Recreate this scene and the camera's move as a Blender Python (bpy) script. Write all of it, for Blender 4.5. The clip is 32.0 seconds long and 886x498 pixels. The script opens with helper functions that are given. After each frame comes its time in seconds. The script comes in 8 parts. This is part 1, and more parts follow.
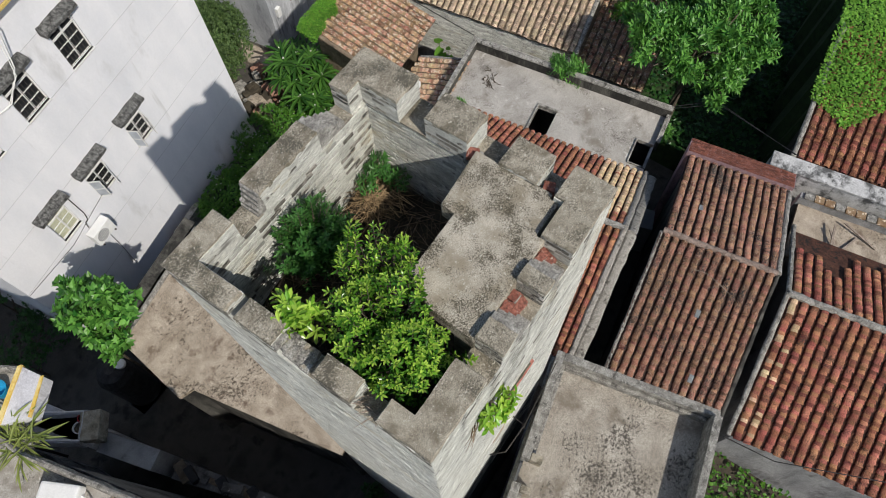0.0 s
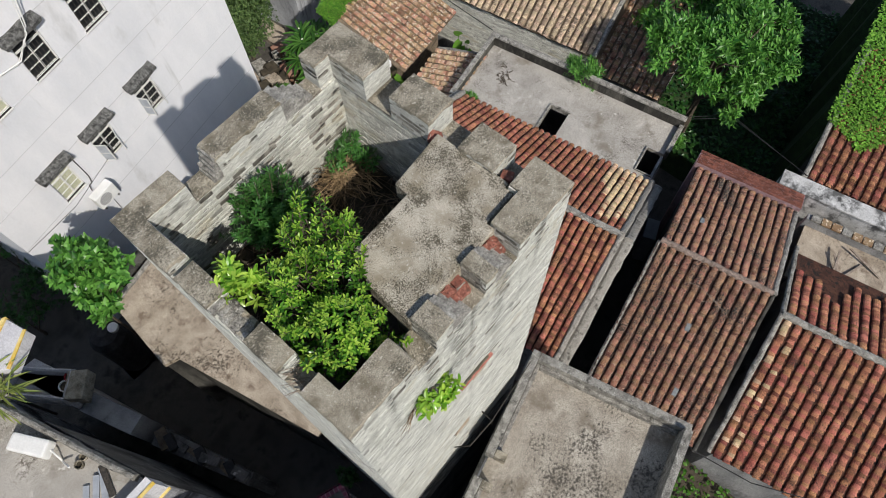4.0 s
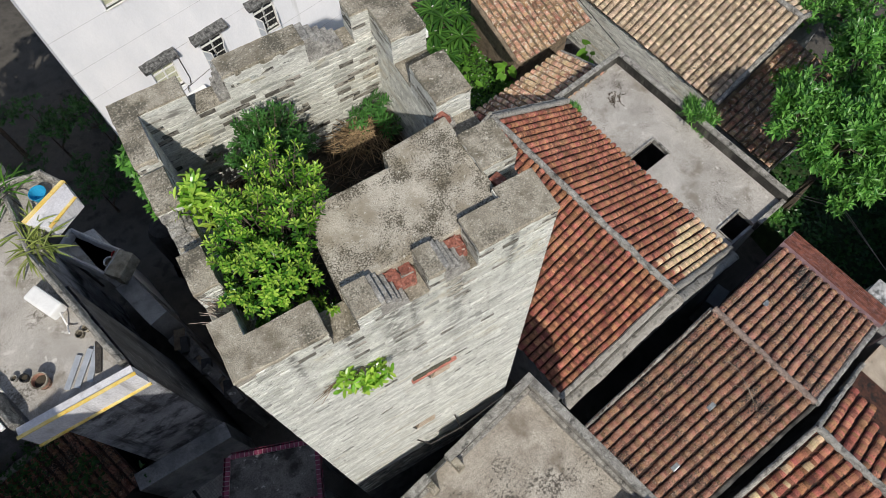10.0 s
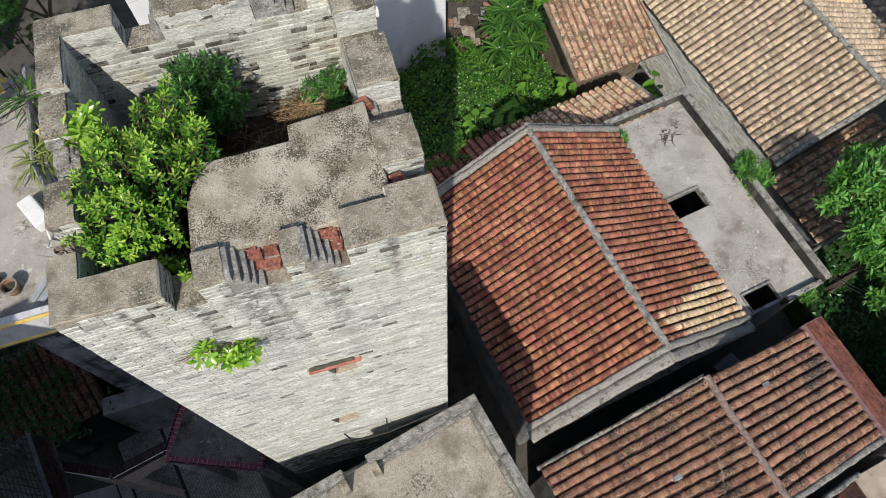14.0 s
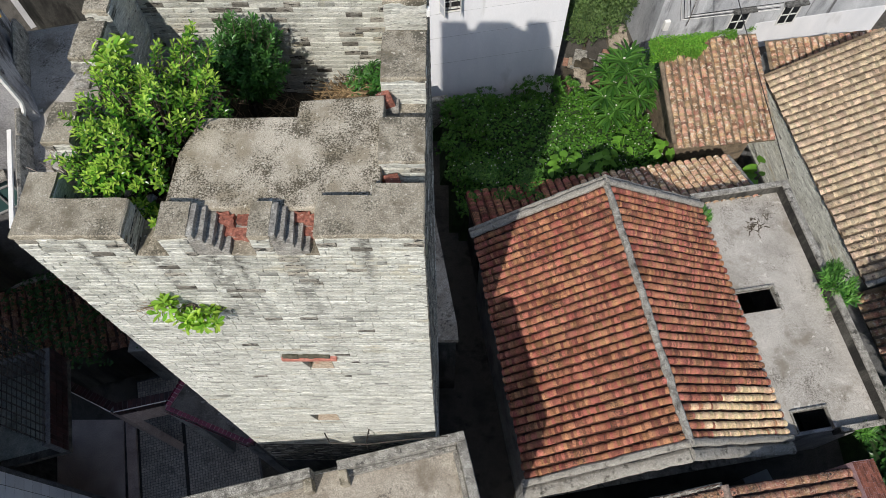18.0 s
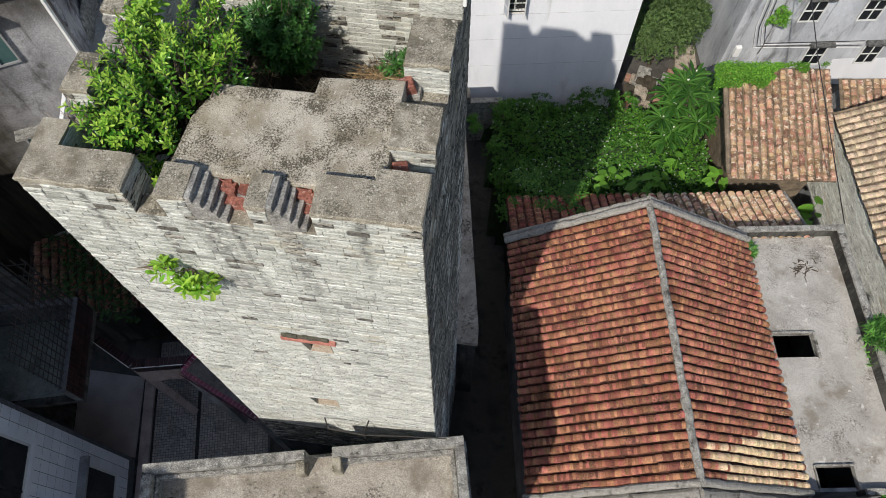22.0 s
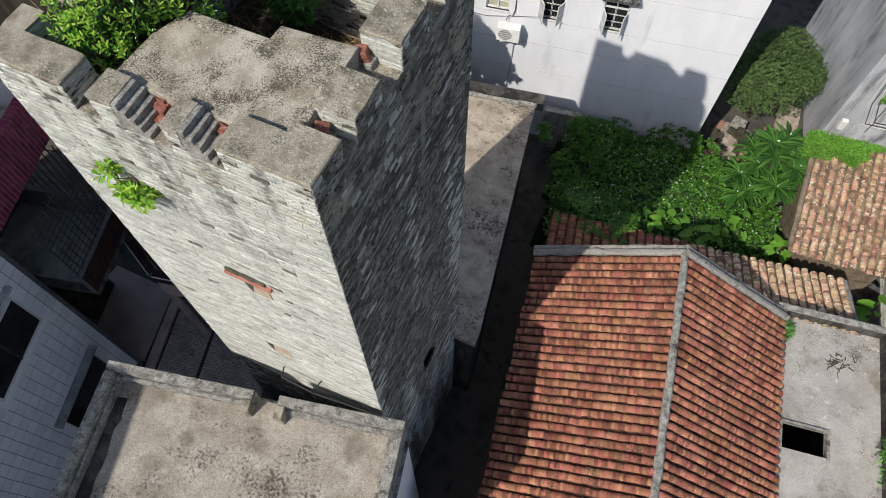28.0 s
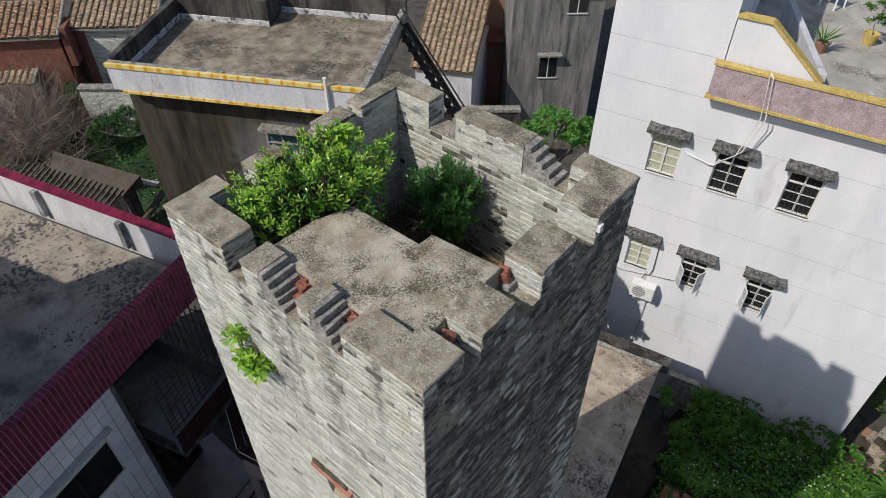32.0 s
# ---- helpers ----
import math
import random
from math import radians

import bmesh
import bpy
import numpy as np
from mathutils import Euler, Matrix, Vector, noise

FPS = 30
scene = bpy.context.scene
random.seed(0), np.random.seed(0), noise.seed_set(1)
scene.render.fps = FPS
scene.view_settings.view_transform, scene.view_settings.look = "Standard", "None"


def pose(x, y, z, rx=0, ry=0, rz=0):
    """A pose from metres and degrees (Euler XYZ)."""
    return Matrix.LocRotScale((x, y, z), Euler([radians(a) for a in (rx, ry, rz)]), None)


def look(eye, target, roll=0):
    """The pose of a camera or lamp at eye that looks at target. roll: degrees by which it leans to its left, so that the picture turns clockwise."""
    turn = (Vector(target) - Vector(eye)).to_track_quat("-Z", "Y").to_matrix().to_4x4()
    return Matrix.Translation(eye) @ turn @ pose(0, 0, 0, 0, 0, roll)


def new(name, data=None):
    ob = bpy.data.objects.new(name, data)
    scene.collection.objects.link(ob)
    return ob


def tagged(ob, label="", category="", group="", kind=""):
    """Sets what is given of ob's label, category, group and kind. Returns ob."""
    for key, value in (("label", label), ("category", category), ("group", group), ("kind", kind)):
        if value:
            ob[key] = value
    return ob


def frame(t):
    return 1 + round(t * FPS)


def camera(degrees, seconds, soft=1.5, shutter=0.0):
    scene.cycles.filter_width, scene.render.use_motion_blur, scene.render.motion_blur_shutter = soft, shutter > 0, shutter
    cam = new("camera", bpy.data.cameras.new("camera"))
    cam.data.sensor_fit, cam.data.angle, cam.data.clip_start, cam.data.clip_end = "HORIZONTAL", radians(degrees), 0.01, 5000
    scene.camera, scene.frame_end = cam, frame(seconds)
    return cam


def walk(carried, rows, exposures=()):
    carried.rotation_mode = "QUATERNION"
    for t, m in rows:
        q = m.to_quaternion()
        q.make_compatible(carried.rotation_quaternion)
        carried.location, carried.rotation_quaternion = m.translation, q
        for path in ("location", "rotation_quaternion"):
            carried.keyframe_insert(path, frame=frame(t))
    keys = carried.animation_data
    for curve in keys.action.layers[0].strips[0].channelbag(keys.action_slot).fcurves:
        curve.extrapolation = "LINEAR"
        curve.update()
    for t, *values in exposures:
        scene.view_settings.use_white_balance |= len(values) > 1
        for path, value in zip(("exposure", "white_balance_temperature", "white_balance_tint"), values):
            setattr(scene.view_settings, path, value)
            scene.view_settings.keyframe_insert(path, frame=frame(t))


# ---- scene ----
cam = camera(65.7, 32.0, soft=0.5)
PATH = [
    (0, (-0.494, -0.642, 20.742), (0.172, -0.116, 18.931), -3.5),
    (0.5, (-0.459, -0.703, 20.678), (0.2, -0.166, 18.868), -3.2),
    (1, (-0.468, -0.725, 20.662), (0.177, -0.173, 18.852), -3.1),
    (1.5, (-0.49, -0.734, 20.658), (0.148, -0.174, 18.847), -3.1),
    (2, (-0.486, -0.762, 20.654), (0.148, -0.199, 18.843), -3.2),
    (2.5, (-0.446, -0.825, 20.64), (0.186, -0.26, 18.829), -3.1),
    (3, (-0.367, -0.941, 20.654), (0.261, -0.374, 18.841), -2.9),
    (3.5, (-0.263, -1.081, 20.637), (0.362, -0.513, 18.824), -2.7),
    (5.5, (0.118, -1.67, 20.578), (0.695, -1.06, 18.763), -2.1),
    (6, (0.213, -1.771, 20.58), (0.754, -1.129, 18.765), -2.2),
    (6.5, (0.266, -1.812, 20.563), (0.771, -1.142, 18.748), -1.9),
    (7, (0.272, -1.803, 20.557), (0.736, -1.105, 18.741), -1.9),
    (7.5, (0.274, -1.775, 20.556), (0.71, -1.06, 18.74), -1.8),
    (8, (0.292, -1.757, 20.522), (0.721, -1.038, 18.706), -1.9),
    (8.5, (0.351, -1.764, 20.49), (0.775, -1.044, 18.673), -2.0),
    (9, (0.458, -1.799, 20.433), (0.877, -1.077, 18.615), -1.9),
    (9.5, (0.618, -1.838, 20.37), (1.028, -1.113, 18.552), -2.0),
    (10, (0.808, -1.913, 20.306), (1.208, -1.183, 18.488), -1.8),
    (10.5, (1.039, -1.998, 20.227), (1.427, -1.262, 18.409), -1.9),
    (11, (1.269, -2.068, 20.148), (1.646, -1.323, 18.33), -1.8),
    (11.5, (1.488, -2.14, 20.098), (1.846, -1.385, 18.281), -1.7),
    (12, (1.695, -2.182, 20.041), (2.035, -1.42, 18.224), -1.4),
    (12.5, (1.884, -2.209, 19.994), (2.207, -1.441, 18.175), -1.0),
    (13, (2.033, -2.247, 19.961), (2.331, -1.47, 18.143), -0.9),
    (13.5, (2.184, -2.281, 19.918), (2.445, -1.491, 18.1), -0.9),
    (14, (2.323, -2.319, 19.873), (2.546, -1.514, 18.056), -1.0),
    (14.5, (2.443, -2.331, 19.791), (2.631, -1.516, 17.974), -0.8),
    (16.5, (2.89, -2.401, 19.695), (2.966, -1.564, 17.88), -0.9),
    (17, (2.99, -2.378, 19.61), (3.045, -1.476, 17.825), -0.7),
    (17.5, (3.064, -2.359, 19.574), (3.094, -1.449, 17.793), -0.3),
    (18, (3.143, -2.341, 19.509), (3.141, -1.432, 17.727), -0.3),
    (18.5, (3.159, -2.346, 19.444), (3.11, -1.439, 17.662), -0.3),
    (19, (3.175, -2.31, 19.396), (3.079, -1.406, 17.614), -0.4),
    (19.5, (3.192, -2.326, 19.366), (3.075, -1.423, 17.585), -0.4),
    (20, (3.22, -2.322, 19.326), (3.094, -1.42, 17.545), -0.3),
    (20.5, (3.279, -2.303, 19.292), (3.146, -1.401, 17.512), -0.4),
    (21, (3.337, -2.29, 19.296), (3.202, -1.389, 17.516), -0.6),
    (21.5, (3.415, -2.28, 19.303), (3.28, -1.378, 17.523), -0.6),
    (22, (3.487, -2.267, 19.321), (3.352, -1.364, 17.541), -0.5),
    (22.5, (3.581, -2.253, 19.316), (3.434, -1.351, 17.537), -0.5),
    (23, (3.655, -2.196, 19.306), (3.495, -1.299, 17.525), -0.4),
    (23.5, (3.761, -2.187, 19.328), (3.6, -1.287, 17.549), -0.5),
    (24, (3.885, -2.18, 19.35), (3.721, -1.279, 17.572), -0.7),
    (24.5, (4.008, -2.161, 19.347), (3.844, -1.26, 17.568), -0.6),
    (25, (4.15, -2.18, 19.352), (3.983, -1.279, 17.574), -0.8),
    (25.5, (4.315, -2.161, 19.355), (4.145, -1.261, 17.577), -0.8),
    (27.5, (4.877, -1.949, 19.262), (4.573, -1.098, 17.478), 0.3),
    (28, (4.906, -1.963, 19.25), (4.536, -1.137, 17.466), 0.5),
    (28.5, (4.858, -1.956, 19.222), (4.403, -1.145, 17.451), 0.6),
    (29, (4.812, -1.957, 19.191), (4.26, -1.123, 17.459), 0.5),
    (29.5, (4.765, -1.957, 19.164), (4.148, -1.085, 17.473), 0.4),
    (30, (4.749, -1.96, 19.136), (4.065, -1.049, 17.491), 0.5),
    (30.5, (4.745, -1.959, 19.104), (3.993, -1.011, 17.511), 0.4),
    (31, (4.742, -1.949, 19.063), (3.923, -0.957, 17.532), 0.3),
    (31.5, (4.752, -1.938, 19.036), (3.882, -0.888, 17.573), 0.4),
    (32, (4.79, -1.947, 19.038), (3.871, -0.842, 17.647), 0.2),
]
walk(cam, [(t, look(eye, target, roll)) for t, eye, target, roll in PATH], [(0.0, -0.20), (9.0, -0.11), (14.0, -0.03), (23.0, -0.04), (29.0, -0.03), (32.0, -0.28)])

# ---- light ----
SUN_WAY = Vector((0.30, 0.925, -1.0)).normalized()
world = bpy.data.worlds.new("sky")
scene.world = world
world.use_nodes = True
sky = world.node_tree.nodes.new("ShaderNodeTexSky")
sky.sky_type = "NISHITA"
sky.sun_disc = False
sky.sun_elevation = math.asin(-SUN_WAY.z)
sky.sun_rotation = math.atan2(-SUN_WAY.x, -SUN_WAY.y)
sky.air_density, sky.dust_density, sky.ozone_density = 1.0, 1.3, 1.0
back = world.node_tree.nodes["Background"]
back.inputs["Strength"].default_value = 0.12
world.node_tree.links.new(sky.outputs[0], back.inputs["Color"])
sun_data = bpy.data.lights.new("sun", "SUN")
sun_data.energy, sun_data.angle, sun_data.color = 4.2, radians(0.6), (1.0, 0.945, 0.865)
sun = new("sun", sun_data)
sun.matrix_world = look((0, 0, 40), Vector((0, 0, 40)) + SUN_WAY)
scene.view_settings.exposure = 0.0

# ---- materials ----
MATS = {}


def surface(name, dark, light, scale=3.0, rough=0.85, bump=0.3, fine=40.0, stain=None, stain_scale=1.2, stain_cut=0.55,
            piece="", piece_dark=0.45, piece_light=1.25, stretch=(1, 1, 1), metal=0.0, spots=None, spot_scale=18.0, spot_cut=0.62, warm=0.0, grit=0.42, clump=0.45,
            streak=None, streak_cut=0.56, fleck=None, fleck_scale=(5, 5, 42), fleck_cut=0.58, spot_soft=0.07, runs=(), odd=0.0, odd_tone=0.45, spec=0.3):
    """Two colours mixed by a broad noise, darkened by a fine one, with stains, lichen spots and piece-to-piece change."""
    m = bpy.data.materials.new(name)
    m.use_nodes = True
    nt = m.node_tree
    N, L = nt.nodes, nt.links
    bsdf = N["Principled BSDF"]
    geo = N.new("ShaderNodeNewGeometry")
    mp = N.new("ShaderNodeMapping")
    mp.inputs["Scale"].default_value = stretch
    L.new(geo.outputs["Position"], mp.inputs["Vector"])

    def noise_node(s, detail=5.0, rough_=0.6):
        n = N.new("ShaderNodeTexNoise")
        n.inputs["Scale"].default_value, n.inputs["Detail"].default_value, n.inputs["Roughness"].default_value = s, detail, rough_
        L.new(mp.outputs[0], n.inputs["Vector"])
        return n.outputs["Fac"]

    def ramp(src, a, b):
        r = N.new("ShaderNodeMapRange")
        r.inputs["From Min"].default_value, r.inputs["From Max"].default_value = a, b
        L.new(src, r.inputs["Value"])
        return r.outputs[0]

    def mix(fac, a, b, mode="MIX"):
        x = N.new("ShaderNodeMix")
        x.data_type, x.blend_type = "RGBA", mode
        for sock, v in ((x.inputs[0], fac), (x.inputs[6], a), (x.inputs[7], b)):
            if isinstance(v, (int, float)):
                sock.default_value = v
            elif isinstance(v, tuple):
                sock.default_value = (*v, 1)
            else:
                L.new(v, sock)
        return x.outputs[2]

    def grey(v):
        c = N.new("ShaderNodeCombineColor")
        for k in range(3):
            L.new(v, c.inputs[k])
        return c.outputs[0]

    col = mix(ramp(noise_node(scale), 0.35, 0.65), tuple(dark), tuple(light))
    tiny = noise_node(fine, 4.0, 0.7)
    r = N.new("ShaderNodeMapRange")
    r.inputs["From Min"].default_value, r.inputs["From Max"].default_value = 0.3, 0.7
    r.inputs["To Min"].default_value, r.inputs["To Max"].default_value = 1.0 - grit * 1.15, 1.0 + grit * 0.75
    L.new(tiny, r.inputs["Value"])
    col = mix(1.0, col, grey(r.outputs[0]), "MULTIPLY")
    if piece:
        if piece == "object":
            rnd = N.new("ShaderNodeObjectInfo").outputs["Random"]
        else:
            rnd = geo.outputs["Random Per Island"]
        p = N.new("ShaderNodeMapRange")
        p.inputs["To Min"].default_value, p.inputs["To Max"].default_value = piece_dark, piece_light
        L.new(rnd, p.inputs["Value"])
        col = mix(1.0, col, grey(p.outputs[0]), "MULTIPLY")
        if odd:
            spin = N.new("ShaderNodeMath")
            spin.operation = "MULTIPLY"
            spin.inputs[1].default_value = 17.3
            L.new(rnd, spin.inputs[0])
            rest = N.new("ShaderNodeMath")
            rest.operation = "FRACT"
            L.new(spin.outputs[0], rest.inputs[0])
            tone = N.new("ShaderNodeMapRange")
            tone.inputs["From Min"].default_value, tone.inputs["From Max"].default_value = 0.0, odd
            tone.inputs["To Min"].default_value, tone.inputs["To Max"].default_value = odd_tone, 1.0
            L.new(rest.outputs[0], tone.inputs["Value"])
            col = mix(1.0, col, grey(tone.outputs[0]), "MULTIPLY")
        if warm:
            h = N.new("ShaderNodeHueSaturation")
            w = N.new("ShaderNodeMath")
            w.operation = "MULTIPLY_ADD"
            w.inputs[1].default_value, w.inputs[2].default_value = warm, 0.5 - warm / 2
            fr = N.new("ShaderNodeMath")
            fr.operation = "FRACT"
            ml = N.new("ShaderNodeMath")
            ml.operation = "MULTIPLY"
            ml.inputs[1].default_value = 7.31
            L.new(rnd, ml.inputs[0])
            L.new(ml.outputs[0], fr.inputs[0])
            L.new(fr.outputs[0], w.inputs[0])
            L.new(w.outputs[0], h.inputs["Hue"])
            L.new(col, h.inputs["Color"])
            col = h.outputs[0]
    if stain:
        col = mix(ramp(noise_node(stain_scale, 7.0, 0.68), stain_cut, stain_cut + 0.13), col, tuple(stain))
    def shaped(scale_xyz, detail, rough_):
        sm = N.new("ShaderNodeMapping")
        sm.inputs["Scale"].default_value = scale_xyz
        L.new(geo.outputs["Position"], sm.inputs["Vector"])
        n = N.new("ShaderNodeTexNoise")
        n.inputs["Scale"].default_value, n.inputs["Detail"].default_value, n.inputs["Roughness"].default_value = 1.0, detail, rough_
        L.new(sm.outputs[0], n.inputs["Vector"])
        return n.outputs["Fac"]

    if spots:
        near = N.new("ShaderNodeMath")
        near.operation = "MULTIPLY_ADD"
        L.new(noise_node(spot_scale * 0.05, 4.0, 0.6), near.inputs[0])
        near.inputs[1].default_value = clump
        L.new(noise_node(spot_scale, 6.0, 0.7), near.inputs[2])
        edge = spot_cut + clump * 0.5
        col = mix(ramp(near.outputs[0], edge, edge + spot_soft), col, tuple(spots))
    if fleck:
        col = mix(ramp(shaped(fleck_scale, 3.0, 0.6), fleck_cut, fleck_cut + 0.05), col, tuple(fleck))
    if streak:
        col = mix(ramp(shaped((3.6, 3.6, 0.3), 7.0, 0.66), streak_cut, streak_cut + 0.14), col, tuple(streak))
    if runs:
        # black run-off below the gaps of the parapet, ragged by a drawn-out noise
        xyz = N.new("ShaderNodeSeparateXYZ")
        L.new(geo.outputs["Position"], xyz.inputs[0])

        def calc(op, a, b):
            q = N.new("ShaderNodeMath")
            q.operation = op
            for sock, v in ((q.inputs[0], a), (q.inputs[1], b)):
                if isinstance(v, (int, float)):
                    sock.default_value = v
                else:
                    L.new(v, sock)
            return q.outputs[0]

        ragged = shaped((9.0, 9.0, 17.0), 5.0, 0.72)
        total = None
        for c, w, low in runs:
            away = calc("ABSOLUTE", calc("SUBTRACT", xyz.outputs[0], c), 0.0)
            one = calc("MULTIPLY", ramp(away, w, w * 0.15), ramp(xyz.outputs[2], low, 14.7))
            total = one if total is None else calc("MAXIMUM", total, one)
        total = calc("MULTIPLY", total, ramp(xyz.outputs[1], 0.2, 0.05))
        total = calc("MULTIPLY", total, ramp(ragged, 0.42, 0.54))
        col = mix(calc("MULTIPLY", total, 0.85), col, (0.12, 0.118, 0.105))
    L.new(col, bsdf.inputs["Base Color"])
    bsdf.inputs["Roughness"].default_value = rough
    bsdf.inputs["Metallic"].default_value = metal
    bsdf.inputs["Specular IOR Level"].default_value = spec
    if bump:
        b = N.new("ShaderNodeBump")
        b.inputs["Strength"].default_value, b.inputs["Distance"].default_value = bump, 0.02
        L.new(tiny, b.inputs["Height"])
        L.new(b.outputs[0], bsdf.inputs["Normal"])
    MATS[name] = m
    return m


def leafy(name, dark, light, gloss=0.4, through_light=0.35):
    """Leaf: colour varies leaf by leaf, some light passes through."""
    m = bpy.data.materials.new(name)
    m.use_nodes = True
    nt = m.node_tree
    N, L = nt.nodes, nt.links
    bsdf = N["Principled BSDF"]
    geo = N.new("ShaderNodeNewGeometry")
    mixer = N.new("ShaderNodeMix")
    mixer.data_type = "RGBA"
    L.new(geo.outputs["Random Per Island"], mixer.inputs[0])
    mixer.inputs[6].default_value, mixer.inputs[7].default_value = (*dark, 1), (*light, 1)
    n = N.new("ShaderNodeTexNoise")
    n.inputs["Scale"].default_value = 2.3
    L.new(geo.outputs["Position"], n.inputs["Vector"])
    r = N.new("ShaderNodeMapRange")
    r.inputs["From Min"].default_value, r.inputs["From Max"].default_value = 0.35, 0.65
    r.inputs["To Min"].default_value, r.inputs["To Max"].default_value = 0.75, 1.2
    L.new(n.outputs["Fac"], r.inputs["Value"])
    mul = N.new("ShaderNodeMix")
    mul.data_type, mul.blend_type = "RGBA", "MULTIPLY"
    mul.inputs[0].default_value = 1.0
    c = N.new("ShaderNodeCombineColor")
    for k in range(3):
        L.new(r.outputs[0], c.inputs[k])
    L.new(mixer.outputs[2], mul.inputs[6])
    L.new(c.outputs[0], mul.inputs[7])
    L.new(mul.outputs[2], bsdf.inputs["Base Color"])
    bsdf.inputs["Roughness"].default_value = gloss
    bsdf.inputs["Specular IOR Level"].default_value = 0.35
    tr = N.new("ShaderNodeBsdfTranslucent")
    L.new(mul.outputs[2], tr.inputs["Color"])
    mixs = N.new("ShaderNodeMixShader")
    mixs.inputs[0].default_value = through_light
    out = N["Material Output"]
    L.new(bsdf.outputs[0], mixs.inputs[1])
    L.new(tr.outputs[0], mixs.inputs[2])
    L.new(mixs.outputs[0], out.inputs["Surface"])
    MATS[name] = m
    return m


BRICK_TONES = dict(scale=4.0, rough=0.93, bump=1.0, fine=55.0, stretch=(0.45, 0.45, 2.4), stain=(0.50, 0.455, 0.335), stain_scale=1.5, stain_cut=0.56,
                   piece_dark=0.82, piece_light=1.1, fleck=(0.15, 0.15, 0.135), fleck_scale=(9, 9, 76), fleck_cut=0.60, streak=(0.36, 0.355, 0.315), streak_cut=0.60, grit=0.4, odd=0.06, odd_tone=0.5)
RUNS = ((1.36, 0.20, 12.6), (2.0, 0.17, 12.4), (0.93, 0.11, 12.9), (1.55, 0.08, 12.5), (0.45, 0.07, 13.6), (2.55, 0.07, 13.8))
NEAR_TONES = dict(BRICK_TONES, stretch=(0.8, 0.8, 1.3), fleck_scale=(14, 14, 62), fleck_cut=0.615, grit=0.3, piece_dark=0.80, piece_light=1.08, fine=70.0)
surface("grey brick", (0.54, 0.545, 0.485), (0.80, 0.805, 0.735), piece="object", runs=RUNS, **NEAR_TONES)
surface("grey brickwork", (0.56, 0.565, 0.505), (0.83, 0.835, 0.77), piece="island", runs=RUNS, **BRICK_TONES)
# darker brick: grime plus the shade of faces turned from the sun, painted in
DARK_TONES = dict(BRICK_TONES, piece_dark=0.35, piece_light=1.5, fleck=(0.05, 0.051, 0.048), fleck_scale=(11, 11, 44), fleck_cut=0.52, grit=0.8)
surface("grime and shade brick", (0.245, 0.23, 0.195), (0.46, 0.435, 0.375), piece="object", **dict(NEAR_TONES, piece_dark=0.4, piece_light=1.35, fleck=(0.055, 0.05, 0.043), fleck_cut=0.55))
surface("grime and shade brickwork", (0.235, 0.22, 0.185), (0.45, 0.425, 0.365), piece="island", **DARK_TONES)
surface("step brick", (0.22, 0.21, 0.19), (0.44, 0.425, 0.385), scale=9, bump=0.7, fine=60, stain=(0.09, 0.086, 0.076), stain_scale=8, stain_cut=0.55, grit=0.55)
surface("pale mortar", (0.50, 0.495, 0.44), (0.72, 0.715, 0.65), scale=6, stretch=(0.6, 0.6, 3), bump=0.5, stain=(0.20, 0.195, 0.175), stain_scale=4, stain_cut=0.54, grit=0.5)
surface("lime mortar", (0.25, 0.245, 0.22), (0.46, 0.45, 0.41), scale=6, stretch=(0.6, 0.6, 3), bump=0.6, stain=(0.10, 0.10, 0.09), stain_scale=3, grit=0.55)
surface("weathered cement", (0.30, 0.265, 0.20), (0.49, 0.445, 0.355), scale=5, bump=0.6, fine=110, stain=(0.19, 0.165, 0.12), stain_scale=4.2, stain_cut=0.51, spots=(0.11, 0.10, 0.075), spot_scale=64, spot_cut=0.52, clump=1.0, spot_soft=0.16, fleck=(0.56, 0.52, 0.44), fleck_scale=(40, 40, 40), fleck_cut=0.62, grit=0.6)
surface("lichen cement", (0.44, 0.395, 0.315), (0.58, 0.53, 0.435), scale=3.0, bump=0.5, fine=130, stain=(0.30, 0.26, 0.19), stain_scale=2.4, stain_cut=0.50, spots=(0.085, 0.074, 0.05), spot_scale=70, spot_cut=0.50, clump=0.75, spot_soft=0.11, fleck=(0.60, 0.57, 0.49), fleck_scale=(30, 30, 30), fleck_cut=0.64, grit=0.55)
surface("roof concrete", (0.37, 0.35, 0.315), (0.52, 0.495, 0.455), scale=1.1, bump=0.5, fine=75, stain=(0.235, 0.212, 0.175), stain_scale=1.3, stain_cut=0.535, spots=(0.13, 0.118, 0.098), spot_scale=24, spot_cut=0.575, clump=0.9, spot_soft=0.16, grit=0.5, fleck=(0.56, 0.54, 0.50), fleck_scale=(5, 5, 5), fleck_cut=0.64)
surface("brown concrete", (0.15, 0.128, 0.095), (0.37, 0.33, 0.255), scale=2.6, bump=0.5, fine=60, stain=(0.085, 0.072, 0.056), stain_scale=1.1, stain_cut=0.52, spots=(0.06, 0.052, 0.045), spot_scale=14, spot_cut=0.58, clump=0.7, grit=0.5)
surface("mottled concrete", (0.26, 0.225, 0.18), (0.42, 0.37, 0.30), scale=1.2, bump=0.5, fine=55, stain=(0.10, 0.092, 0.08), stain_scale=0.9, stain_cut=0.52, spots=(0.07, 0.065, 0.06), spot_scale=11, spot_cut=0.58, clump=0.8, grit=0.45)
